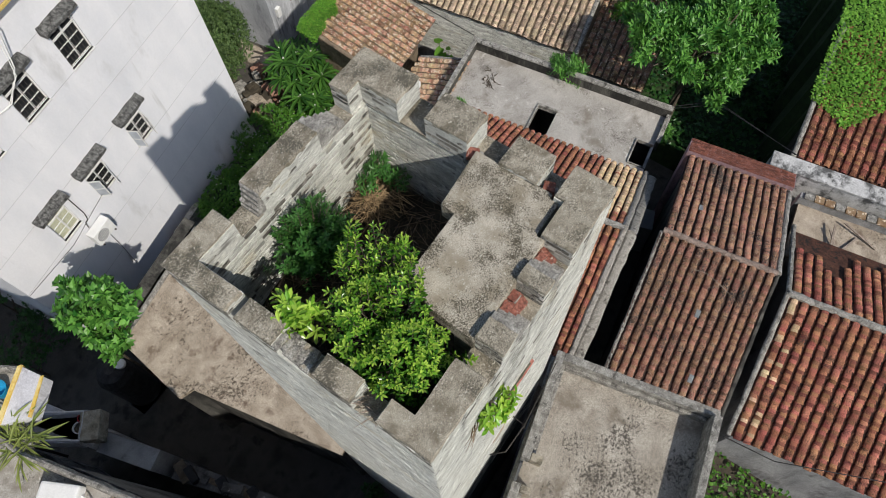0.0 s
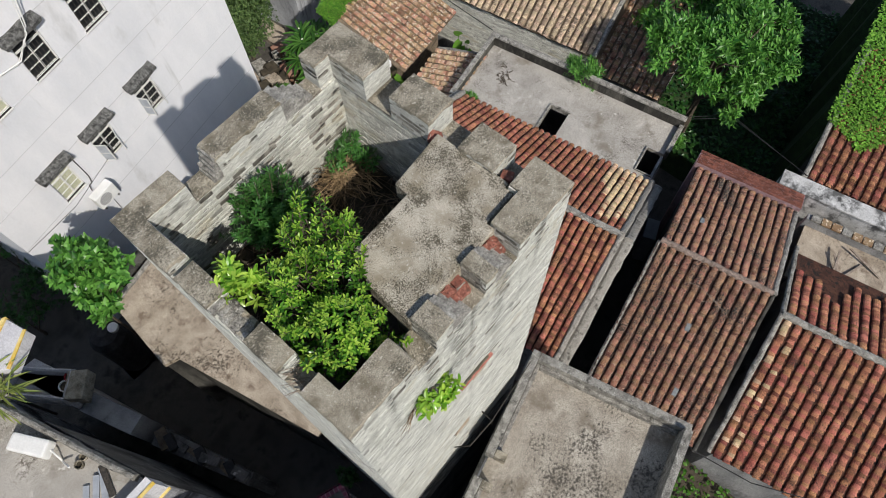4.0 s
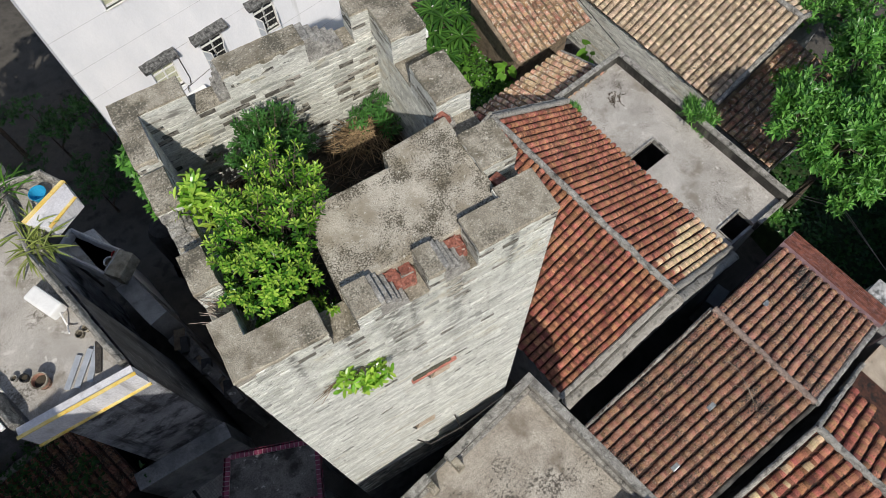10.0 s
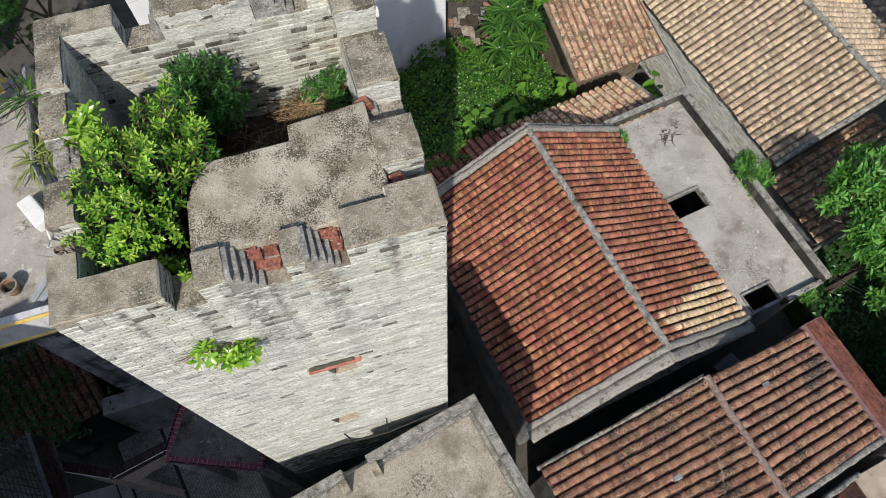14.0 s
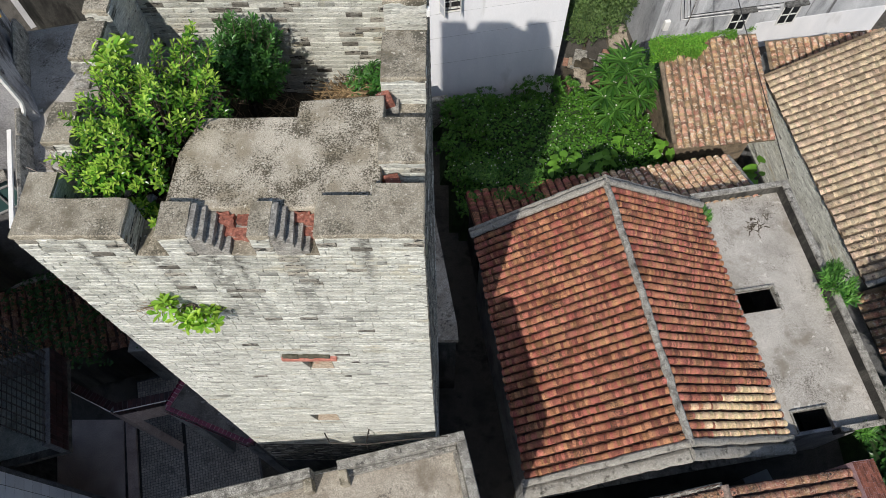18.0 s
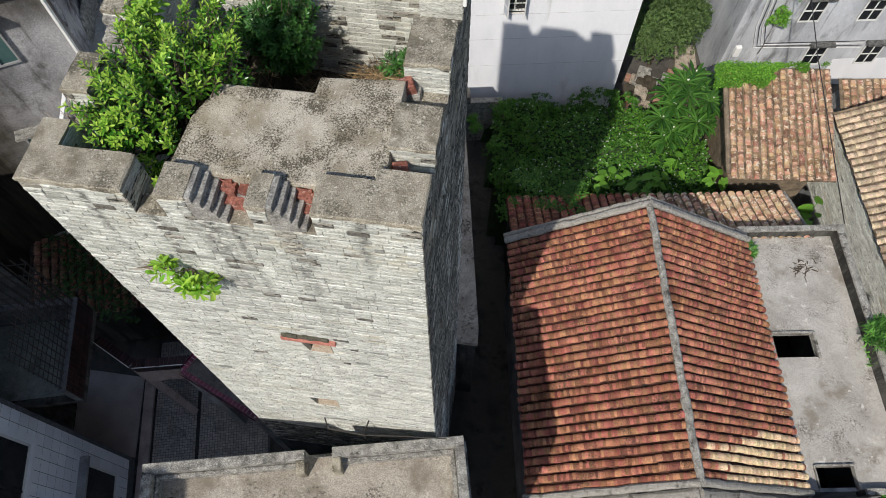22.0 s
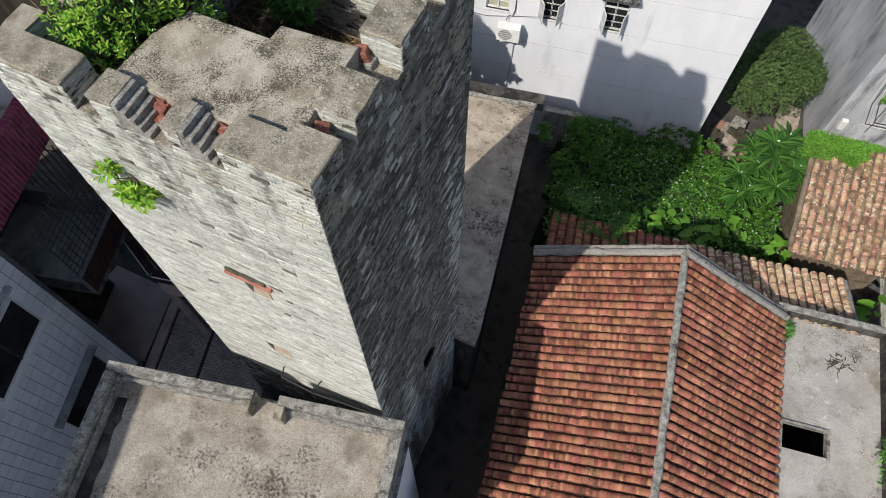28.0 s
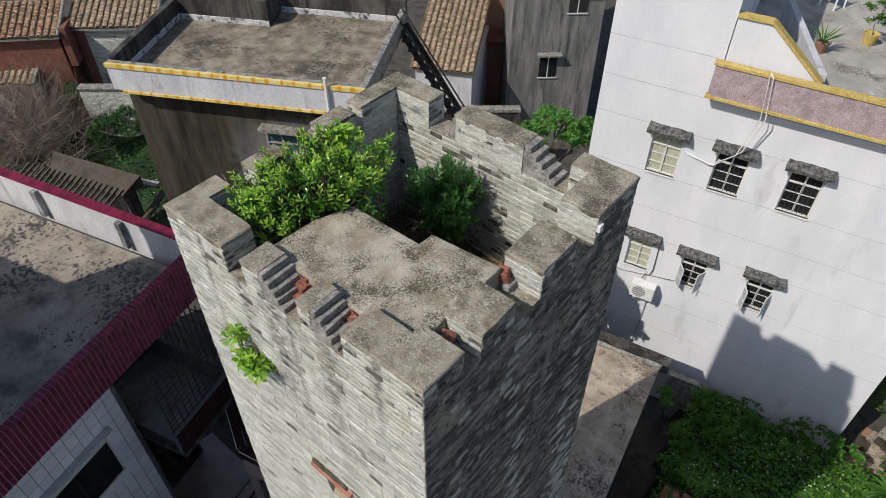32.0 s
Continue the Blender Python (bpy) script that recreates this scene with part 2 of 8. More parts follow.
surface("sandy concrete", (0.335, 0.28, 0.215), (0.545, 0.47, 0.378), scale=2.2, bump=0.5, fine=60, stain=(0.17, 0.128, 0.095), stain_scale=2.8, stain_cut=0.545, spots=(0.10, 0.082, 0.062), spot_scale=15, spot_cut=0.575, clump=0.8, spot_soft=0.12, grit=0.6)
surface("old parapet", (0.20, 0.19, 0.17), (0.46, 0.445, 0.40), scale=8, bump=0.9, fine=60, stain=(0.065, 0.062, 0.055), stain_scale=6, stain_cut=0.54, grit=0.75, fleck=(0.58, 0.57, 0.53), fleck_scale=(26, 26, 26), fleck_cut=0.63)
surface("white plaster", (0.69, 0.70, 0.73), (0.80, 0.80, 0.82), scale=0.7, bump=0.08, fine=30, stain=(0.56, 0.56, 0.565), stain_scale=0.6, stain_cut=0.62, stretch=(1.4, 1.4, 0.5), grit=0.05, streak=(0.58, 0.58, 0.58), streak_cut=0.64)
surface("grey plaster", (0.20, 0.205, 0.21), (0.38, 0.38, 0.38), scale=1.4, bump=0.35, stain=(0.12, 0.12, 0.12), stain_scale=1.7, stain_cut=0.55, stretch=(1.3, 1.3, 0.6), grit=0.5, streak=(0.10, 0.10, 0.10), streak_cut=0.6)
# mould-dark plaster; also paints in the shade of some strips and faces
surface("mould and shade wall", (0.05, 0.047, 0.042), (0.13, 0.125, 0.11), scale=1.5, bump=0.4, stain=(0.025, 0.024, 0.022), stain_scale=1.3, stain_cut=0.48, stretch=(1.3, 1.3, 0.5), grit=0.5, streak=(0.02, 0.02, 0.018), streak_cut=0.5)
surface("pale fascia", (0.52, 0.52, 0.55), (0.68, 0.68, 0.70), scale=2, bump=0.1, stain=(0.34, 0.33, 0.32), stain_scale=2.5, stain_cut=0.6, stretch=(1, 1, 0.4), grit=0.2, streak=(0.28, 0.27, 0.27), streak_cut=0.58)
TILE = dict(scale=2.2, rough=0.9, bump=0.6, fine=70.0, spots=(0.06, 0.045, 0.036), spot_scale=34.0, spot_cut=0.575, clump=0.5, grit=0.8, fleck=(0.58, 0.37, 0.26), fleck_scale=(40, 40, 40), fleck_cut=0.67)
surface("red tile", (0.31, 0.113, 0.068), (0.49, 0.218, 0.135), piece="object", piece_dark=0.5, piece_light=1.4, warm=0.045, **TILE)
surface("red tiling", (0.31, 0.113, 0.068), (0.49, 0.218, 0.135), piece="island", piece_dark=0.5, piece_light=1.4, warm=0.045, **TILE)
TILE_OLD = dict(scale=5.0, rough=0.92, bump=0.8, fine=80.0, spots=(0.04, 0.036, 0.032), spot_scale=24.0, spot_cut=0.525, clump=0.9, spot_soft=0.12, grit=0.8, fleck=(0.60, 0.48, 0.38), fleck_scale=(46, 46, 46), fleck_cut=0.58)
surface("old tile", (0.25, 0.112, 0.068), (0.47, 0.25, 0.158), piece="object", piece_dark=0.5, piece_light=1.3, warm=0.04, **TILE_OLD)
surface("old tiling", (0.25, 0.112, 0.068), (0.47, 0.25, 0.158), piece="island", piece_dark=0.5, piece_light=1.3, warm=0.04, **TILE_OLD)
surface("yellow tiling", (0.62, 0.43, 0.25), (0.80, 0.62, 0.40), piece="island", piece_dark=0.62, piece_light=1.15, warm=0.04, scale=7.0, rough=0.9, bump=0.4, spots=(0.22, 0.16, 0.10), spot_scale=11.0, spot_cut=0.63, grit=0.5)
surface("tan tiling", (0.54, 0.405, 0.275), (0.77, 0.63, 0.46), piece="island", piece_dark=0.55, piece_light=1.15, warm=0.03, scale=7.0, rough=0.9, bump=0.5, spots=(0.12, 0.10, 0.08), spot_scale=11.0, spot_cut=0.60, grit=0.5)
surface("orange tiling", (0.45, 0.235, 0.14), (0.67, 0.46, 0.30), piece="island", piece_dark=0.42, piece_light=1.3, warm=0.05, scale=4.0, rough=0.9, bump=0.5, spots=(0.16, 0.12, 0.09), spot_scale=10.0, spot_cut=0.61, grit=0.5, fleck=(0.72, 0.62, 0.48), fleck_scale=(10, 10, 10), fleck_cut=0.56)
# channel tiles darker than the covers, groove shade painted into their colour
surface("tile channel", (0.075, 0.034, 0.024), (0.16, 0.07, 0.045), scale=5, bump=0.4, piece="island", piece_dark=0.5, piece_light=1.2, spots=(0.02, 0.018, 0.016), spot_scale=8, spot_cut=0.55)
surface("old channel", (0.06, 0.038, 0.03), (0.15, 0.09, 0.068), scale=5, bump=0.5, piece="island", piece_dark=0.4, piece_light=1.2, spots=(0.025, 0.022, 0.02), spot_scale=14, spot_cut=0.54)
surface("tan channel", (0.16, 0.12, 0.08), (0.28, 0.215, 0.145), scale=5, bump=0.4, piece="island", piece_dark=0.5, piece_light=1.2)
surface("mould white", (0.44, 0.44, 0.43), (0.66, 0.66, 0.65), scale=3, bump=0.3, stain=(0.10, 0.10, 0.098), stain_scale=2.2, stain_cut=0.48, grit=0.3, streak=(0.06, 0.06, 0.058), streak_cut=0.54)
# mottled mouldy plaster, darkened further to paint in alley shade
surface("mould and shade plaster", (0.075, 0.073, 0.07), (0.19, 0.185, 0.18), scale=1.1, bump=0.4, fine=30, stain=(0.03, 0.028, 0.026), stain_scale=1.0, stain_cut=0.51, stretch=(1.2, 1.2, 0.5), grit=0.5, fleck=(0.34, 0.335, 0.33), fleck_scale=(5, 5, 12), fleck_cut=0.63, streak=(0.035, 0.033, 0.03), streak_cut=0.56)
surface("earth wall", (0.15, 0.115, 0.08), (0.28, 0.22, 0.155), scale=3, bump=0.6, stain=(0.08, 0.065, 0.05), stain_scale=2.5, stain_cut=0.54, grit=0.5)
surface("blue plaster", (0.35, 0.365, 0.39), (0.58, 0.595, 0.62), scale=0.9, bump=0.3, stain=(0.17, 0.175, 0.18), stain_scale=1.1, stain_cut=0.54, stretch=(1.3, 1.3, 0.45), grit=0.25, streak=(0.11, 0.11, 0.112), streak_cut=0.57)
surface("red brick", (0.22, 0.08, 0.058), (0.36, 0.15, 0.11), scale=10, bump=0.5, stain=(0.13, 0.08, 0.062), stain_scale=9, stain_cut=0.55, grit=0.5, fleck=(0.45, 0.38, 0.32), fleck_scale=(22, 22, 40), fleck_cut=0.64)
surface("brick wall brown", (0.17, 0.075, 0.055), (0.28, 0.12, 0.085), scale=6, bump=0.5, stain=(0.09, 0.06, 0.05), stain_scale=3)
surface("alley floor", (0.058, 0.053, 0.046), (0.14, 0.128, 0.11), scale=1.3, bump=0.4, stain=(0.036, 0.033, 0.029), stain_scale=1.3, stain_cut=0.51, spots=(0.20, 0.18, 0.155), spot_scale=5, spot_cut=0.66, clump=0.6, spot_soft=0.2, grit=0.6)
surface("earth", (0.05, 0.042, 0.030), (0.09, 0.075, 0.052), scale=3, bump=0.6)
surface("twig", (0.20, 0.14, 0.09), (0.33, 0.25, 0.17), scale=12, bump=0.2, piece="island", piece_dark=0.3, piece_light=1.2)
surface("straw", (0.26, 0.175, 0.095), (0.47, 0.34, 0.19), scale=12, bump=0.2, piece="island", piece_dark=0.35, piece_light=1.25)
surface("pale verge", (0.27, 0.255, 0.225), (0.47, 0.45, 0.405), scale=6, bump=0.8, fine=60, stain=(0.10, 0.093, 0.08), stain_scale=6, stain_cut=0.51, grit=0.65, fleck=(0.55, 0.54, 0.50), fleck_scale=(24, 24, 24), fleck_cut=0.64)
surface("bark", (0.07, 0.055, 0.042), (0.14, 0.115, 0.085), scale=10, bump=0.6)
surface("dry branch", (0.24, 0.19, 0.15), (0.36, 0.30, 0.25), scale=10, bump=0.2)
surface("aluminium frame", (0.62, 0.62, 0.60), (0.75, 0.75, 0.73), scale=8, rough=0.5, bump=0.05, grit=0.08)
surface("window dark", (0.012, 0.014, 0.016), (0.03, 0.032, 0.035), scale=1.5, rough=0.12, bump=0.0)
surface("window green", (0.05, 0.10, 0.10), (0.08, 0.14, 0.13), scale=1.5, rough=0.15, bump=0.0, grit=0.08)
surface("curtain", (0.42, 0.43, 0.30), (0.55, 0.55, 0.42), scale=8, rough=0.9, bump=0.0, stretch=(6, 6, 0.5))
surface("iron bar", (0.03, 0.028, 0.026), (0.07, 0.06, 0.05), scale=20, rough=0.6, bump=0.1)
surface("white plastic", (0.74, 0.74, 0.72), (0.82, 0.82, 0.80), scale=3, rough=0.45, bump=0.03, grit=0.08)
surface("grey plastic", (0.25, 0.25, 0.25), (0.33, 0.33, 0.33), scale=3, rough=0.5, bump=0.03, grit=0.08)
surface("yellow paint", (0.52, 0.38, 0.10), (0.66, 0.51, 0.19), scale=5, bump=0.1, stain=(0.45, 0.22, 0.05), stain_scale=4, stain_cut=0.58)
surface("rusty trim", (0.70, 0.49, 0.10), (0.80, 0.66, 0.30), scale=4, bump=0.1, stain=(0.58, 0.30, 0.04), stain_scale=3.5, stain_cut=0.56, grit=0.15)
surface("mould hood", (0.07, 0.07, 0.068), (0.24, 0.24, 0.23), scale=14, bump=0.9, fine=60, stain=(0.035, 0.035, 0.034), stain_scale=11, stain_cut=0.5, grit=0.7)
surface("joint grey", (0.42, 0.42, 0.43), (0.55, 0.55, 0.56), scale=4, bump=0.1)
surface("pink stucco", (0.40, 0.30, 0.31), (0.52, 0.42, 0.43), scale=5, bump=0.4, stain=(0.30, 0.25, 0.25), stain_scale=2, stain_cut=0.55)
surface("maroon tile", (0.16, 0.012, 0.035), (0.25, 0.022, 0.06), scale=9, rough=0.3, bump=0.05, piece="island", piece_dark=0.75, piece_light=1.15)
surface("white wall tile", (0.84, 0.86, 0.91), (0.90, 0.92, 0.96), spec=0.6, scale=4, rough=0.16, bump=0.02, grit=0.06, piece="island", piece_dark=0.9, piece_light=1.05)
surface("grout", (0.10, 0.10, 0.105), (0.16, 0.16, 0.165), scale=8, bump=0.2)
surface("blue plastic", (0.02, 0.25, 0.45), (0.03, 0.33, 0.55), scale=4, rough=0.4, bump=0.02, grit=0.08)
surface("terracotta", (0.30, 0.16, 0.11), (0.40, 0.23, 0.17), scale=6, bump=0.2)
surface("red paint", (0.32, 0.03, 0.03), (0.45, 0.05, 0.05), scale=6, rough=0.45, bump=0.05, grit=0.1)
surface("black rubber", (0.015, 0.015, 0.016), (0.04, 0.04, 0.042), scale=6, rough=0.7, bump=0.1)
surface("steel sheet", (0.35, 0.38, 0.42), (0.48, 0.51, 0.55), scale=5, rough=0.4, bump=0.05, metal=0.3, grit=0.08)
leafy("frangipani leaf", (0.027, 0.092, 0.015), (0.10, 0.235, 0.04), 0.3, 0.3)


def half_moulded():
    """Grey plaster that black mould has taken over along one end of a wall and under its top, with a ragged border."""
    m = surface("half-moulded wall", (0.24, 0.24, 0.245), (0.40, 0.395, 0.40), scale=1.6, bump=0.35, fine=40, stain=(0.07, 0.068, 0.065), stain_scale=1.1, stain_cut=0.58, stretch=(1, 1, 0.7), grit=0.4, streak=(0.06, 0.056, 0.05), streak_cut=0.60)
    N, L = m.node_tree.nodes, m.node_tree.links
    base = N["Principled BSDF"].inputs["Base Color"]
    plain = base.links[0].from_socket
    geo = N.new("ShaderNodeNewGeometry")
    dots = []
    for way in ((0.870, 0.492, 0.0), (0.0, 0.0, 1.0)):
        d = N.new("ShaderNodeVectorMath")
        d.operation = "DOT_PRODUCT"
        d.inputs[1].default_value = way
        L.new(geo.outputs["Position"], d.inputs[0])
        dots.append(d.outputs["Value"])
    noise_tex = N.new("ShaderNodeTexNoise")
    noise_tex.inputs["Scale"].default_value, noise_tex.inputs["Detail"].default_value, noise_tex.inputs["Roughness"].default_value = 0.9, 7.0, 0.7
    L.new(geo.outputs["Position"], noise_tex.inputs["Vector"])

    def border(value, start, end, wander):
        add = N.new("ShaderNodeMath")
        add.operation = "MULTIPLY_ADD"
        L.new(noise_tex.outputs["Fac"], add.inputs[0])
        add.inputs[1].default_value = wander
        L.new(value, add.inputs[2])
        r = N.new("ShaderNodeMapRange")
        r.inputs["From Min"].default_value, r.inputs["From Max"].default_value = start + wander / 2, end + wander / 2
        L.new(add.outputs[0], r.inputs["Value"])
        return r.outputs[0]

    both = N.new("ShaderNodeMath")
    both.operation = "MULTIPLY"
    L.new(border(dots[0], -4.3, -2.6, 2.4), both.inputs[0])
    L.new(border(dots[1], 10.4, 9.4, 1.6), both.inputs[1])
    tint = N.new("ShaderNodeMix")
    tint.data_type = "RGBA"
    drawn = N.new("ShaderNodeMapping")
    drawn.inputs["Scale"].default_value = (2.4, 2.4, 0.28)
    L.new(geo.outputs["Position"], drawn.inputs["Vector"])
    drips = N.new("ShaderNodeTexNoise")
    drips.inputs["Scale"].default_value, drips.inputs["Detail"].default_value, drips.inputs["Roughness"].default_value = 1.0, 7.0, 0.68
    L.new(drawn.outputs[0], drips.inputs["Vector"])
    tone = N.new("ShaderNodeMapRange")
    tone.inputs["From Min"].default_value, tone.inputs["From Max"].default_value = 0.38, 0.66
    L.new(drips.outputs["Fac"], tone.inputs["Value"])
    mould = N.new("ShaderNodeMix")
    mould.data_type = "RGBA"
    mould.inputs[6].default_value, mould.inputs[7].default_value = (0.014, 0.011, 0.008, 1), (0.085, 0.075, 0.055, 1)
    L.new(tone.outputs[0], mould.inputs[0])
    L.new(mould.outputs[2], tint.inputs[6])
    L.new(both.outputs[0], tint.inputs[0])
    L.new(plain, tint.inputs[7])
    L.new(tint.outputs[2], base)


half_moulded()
leafy("bright leaf", (0.028, 0.115, 0.012), (0.14, 0.32, 0.032), 0.24, 0.28)
leafy("young leaf", (0.15, 0.36, 0.03), (0.46, 0.64, 0.10), 0.22, 0.34)
leafy("shrub leaf", (0.035, 0.125, 0.025), (0.10, 0.26, 0.055), 0.28, 0.25)
leafy("deep leaf", (0.016, 0.062, 0.013), (0.05, 0.145, 0.03), 0.35, 0.25)
leafy("vine leaf", (0.035, 0.12, 0.014), (0.11, 0.26, 0.03), 0.45, 0.3)
leafy("ivy leaf", (0.06, 0.20, 0.02), (0.21, 0.43, 0.05), 0.5, 0.3)
leafy("dull leaf", (0.035, 0.08, 0.02), (0.13, 0.20, 0.06), 0.55, 0.25)
leafy("tree leaf", (0.022, 0.11, 0.016), (0.18, 0.42, 0.075), 0.36, 0.25)
leafy("roof ivy", (0.10, 0.29, 0.03), (0.28, 0.53, 0.075), 0.5, 0.32)
leafy("pale leaf", (0.16, 0.22, 0.05), (0.32, 0.36, 0.10), 0.5, 0.3)
leafy("flower", (0.7, 0.7, 0.6), (0.8, 0.8, 0.75), 0.6, 0.2)

# ---- building helpers ----
ONE = Matrix.Identity(4)


def thing(name, label, category, m=ONE, group="", kind=""):
    ob = new(name)
    ob.empty_display_size = 0.2
    ob.matrix_basis = m
    return tagged(ob, label, category, group, kind)


def mesh_of(name, bm, material):
    me = bpy.data.meshes.new(name)
    if isinstance(bm, tuple):
        me.from_pydata(*bm)
    else:
        bm.to_mesh(me)
        bm.free()
    me.materials.append(MATS[material])
    return me


def part(name, bm, material, parent, label="", kind=""):
    """One mesh object under a thing or a part, in the thing's own coordinates."""
    ob = new(name, mesh_of(name, bm, material))
    ob.parent = parent
    return tagged(ob, label, kind=kind)


def whole(name, bm, material, label, category, kind="", group="", m=ONE):
    ob = new(name, mesh_of(name, bm, material))
    ob.matrix_basis = m
    return tagged(ob, label, category, group, kind)


def prism(pts, z0, z1, bm=None, bevel=0.0, jitter=0.0, rnd=None):
    """Upright prism over a polygon, its upper edges rounded; z1 may be a list of heights."""
    bm = bm or bmesh.new()
    tops = z1 if isinstance(z1, (list, tuple)) else [z1] * len(pts)
    a = [bm.verts.new((x, y, z0)) for x, y in pts]
    b = [bm.verts.new((x, y, z)) for (x, y), z in zip(pts, tops)]
    faces = [bm.faces.new(b), bm.faces.new(a[::-1])]
    n = len(pts)
    for i in range(n):
        faces.append(bm.faces.new((a[i], a[(i + 1) % n], b[(i + 1) % n], b[i])))
    bmesh.ops.recalc_face_normals(bm, faces=faces)
    if bevel:
        top = set(b)
        edges = list({e for v in b for e in v.link_edges if (e.other_vert(v) in top) or e.other_vert(v) in set(a)})
        bmesh.ops.bevel(bm, geom=edges, offset=bevel, segments=2, affect="EDGES", profile=0.6)
    return bm


def box(x0, x1, y0, y1, z0, z1, bm=None, bevel=0.0):
    return prism([(x0, y0), (x1, y0), (x1, y1), (x0, y1)], z0, z1, bm, bevel)


def beam(p, q, w, h=None, bm=None, sides=4):
    """A bar from p to q."""
    bm = bm or bmesh.new()
    p, q = Vector(p), Vector(q)
    d = q - p
    h = h or w
    m = d.to_track_quat("Z", "Y").to_matrix()
    rings = []
    for at in (p, q):
        ring = []
        for k in range(sides):
            t = 2 * math.pi * (k + 0.5) / sides
            f = 1 / math.cos(math.pi / sides) if sides == 4 else 1.0
            ring.append(bm.verts.new(at + m @ Vector((math.cos(t) * w / 2 * f, math.sin(t) * h / 2 * f, 0))))
        rings.append(ring)
    for k in range(sides):
        bm.faces.new((rings[0][k], rings[0][(k + 1) % sides], rings[1][(k + 1) % sides], rings[1][k]))
    bm.faces.new(rings[0][::-1])
    bm.faces.new(rings[1])
    return bm


def tube(points, r, bm=None, sides=6):
    """A bent round pipe or branch; r a number or one a point."""
    bm = bm or bmesh.new()
    points = [Vector(p) for p in points]
    rs = r if isinstance(r, (list, tuple)) else [r] * len(points)
    last = None
    for i, p in enumerate(points):
        d = (points[min(i + 1, len(points) - 1)] - points[max(i - 1, 0)]).normalized()
        m = d.to_track_quat("Z", "Y").to_matrix()
        ring = [bm.verts.new(p + m @ Vector((math.cos(2 * math.pi * k / sides) * rs[i], math.sin(2 * math.pi * k / sides) * rs[i], 0))) for k in range(sides)]
        if last:
            for k in range(sides):
                bm.faces.new((last[k], last[(k + 1) % sides], ring[(k + 1) % sides], ring[k]))
        else:
            bm.faces.new(ring[::-1])
        last = ring
    bm.faces.new(last)
    return bm


def lathe(profile, bm=None, at=(0, 0, 0), sides=16):
    """A turned shape: profile of (radius, height)."""
    bm = bm or bmesh.new()
    rings = [[bm.verts.new((at[0] + r * math.cos(2 * math.pi * k / sides), at[1] + r * math.sin(2 * math.pi * k / sides), at[2] + z)) for k in range(sides)] for r, z in profile]
    for a, b in zip(rings, rings[1:]):
        for k in range(sides):
            bm.faces.new((a[k], a[(k + 1) % sides], b[(k + 1) % sides], b[k]))
    bm.faces.new(rings[0][::-1])
    bm.faces.new(rings[-1])
    return bm


def ring(inner, outer, z0, z1, sides=16):
    """A flat-sided hoop with a hole through it."""
    bm = bmesh.new()
    rows = [[bm.verts.new((r * math.cos(2 * math.pi * k / sides), r * math.sin(2 * math.pi * k / sides), z)) for k in range(sides)] for r, z in ((inner, z0), (outer, z0), (outer, z1), (inner, z1))]
    for a, b in zip(rows, rows[1:] + rows[:1]):
        for k in range(sides):
            bm.faces.new((a[k], a[(k + 1) % sides], b[(k + 1) % sides], b[k]))
    return bm


def gridded(x0, x1, y0, y1, height, step):
    """A ground sheet with a height function."""
    nx, ny = max(2, int((x1 - x0) / step)), max(2, int((y1 - y0) / step))
    verts, faces = [], []
    for j in range(ny + 1):
        for i in range(nx + 1):
            x, y = x0 + (x1 - x0) * i / nx, y0 + (y1 - y0) * j / ny
            verts.append((x, y, height(x, y)))
    for j in range(ny):
        for i in range(nx):
            a = j * (nx + 1) + i
            faces.append((a, a + 1, a + nx + 2, a + nx + 1))
    return verts, [], faces


# ---- brick faces ----
COURSE, BRICK = 0.066, 0.165


def one_brick(length, height, rnd, depth=0.03, proud=0.008):
    """A single brick seen from its face: x along, y into the wall, z up; corners a little worn."""
    j = lambda s: rnd.uniform(-s, s)
    c = 0.006
    v = []
    for y, inset in ((-proud, c), (-proud + c, 0), (depth, 0)):
        for x, z in ((0, 0), (1, 0), (1, 1), (0, 1)):
            v.append(((inset * 0.4 if x == 0 else length - inset * 0.4) + j(0.002), y + (j(0.002) if y < 0 else 0), (inset if z == 0 else height - inset) + j(0.0025)))
    f = [(0, 1, 2, 3)]
    for a in (0, 4):
        for k in range(4):
            f.append((a + k, a + 4 + k, a + 4 + (k + 1) % 4, a + (k + 1) % 4))
    return v, f


brick_rnd = random.Random(7)
BRICK_MESHES = []
for k in range(12):
    v, f = one_brick(BRICK - 0.004, COURSE - 0.009, brick_rnd, proud=0.001 + 0.001 * (k % 6))
    BRICK_MESHES.append(mesh_of("brick", (v, [], f), "grey brick" if k < 6 else "grime and shade brick"))


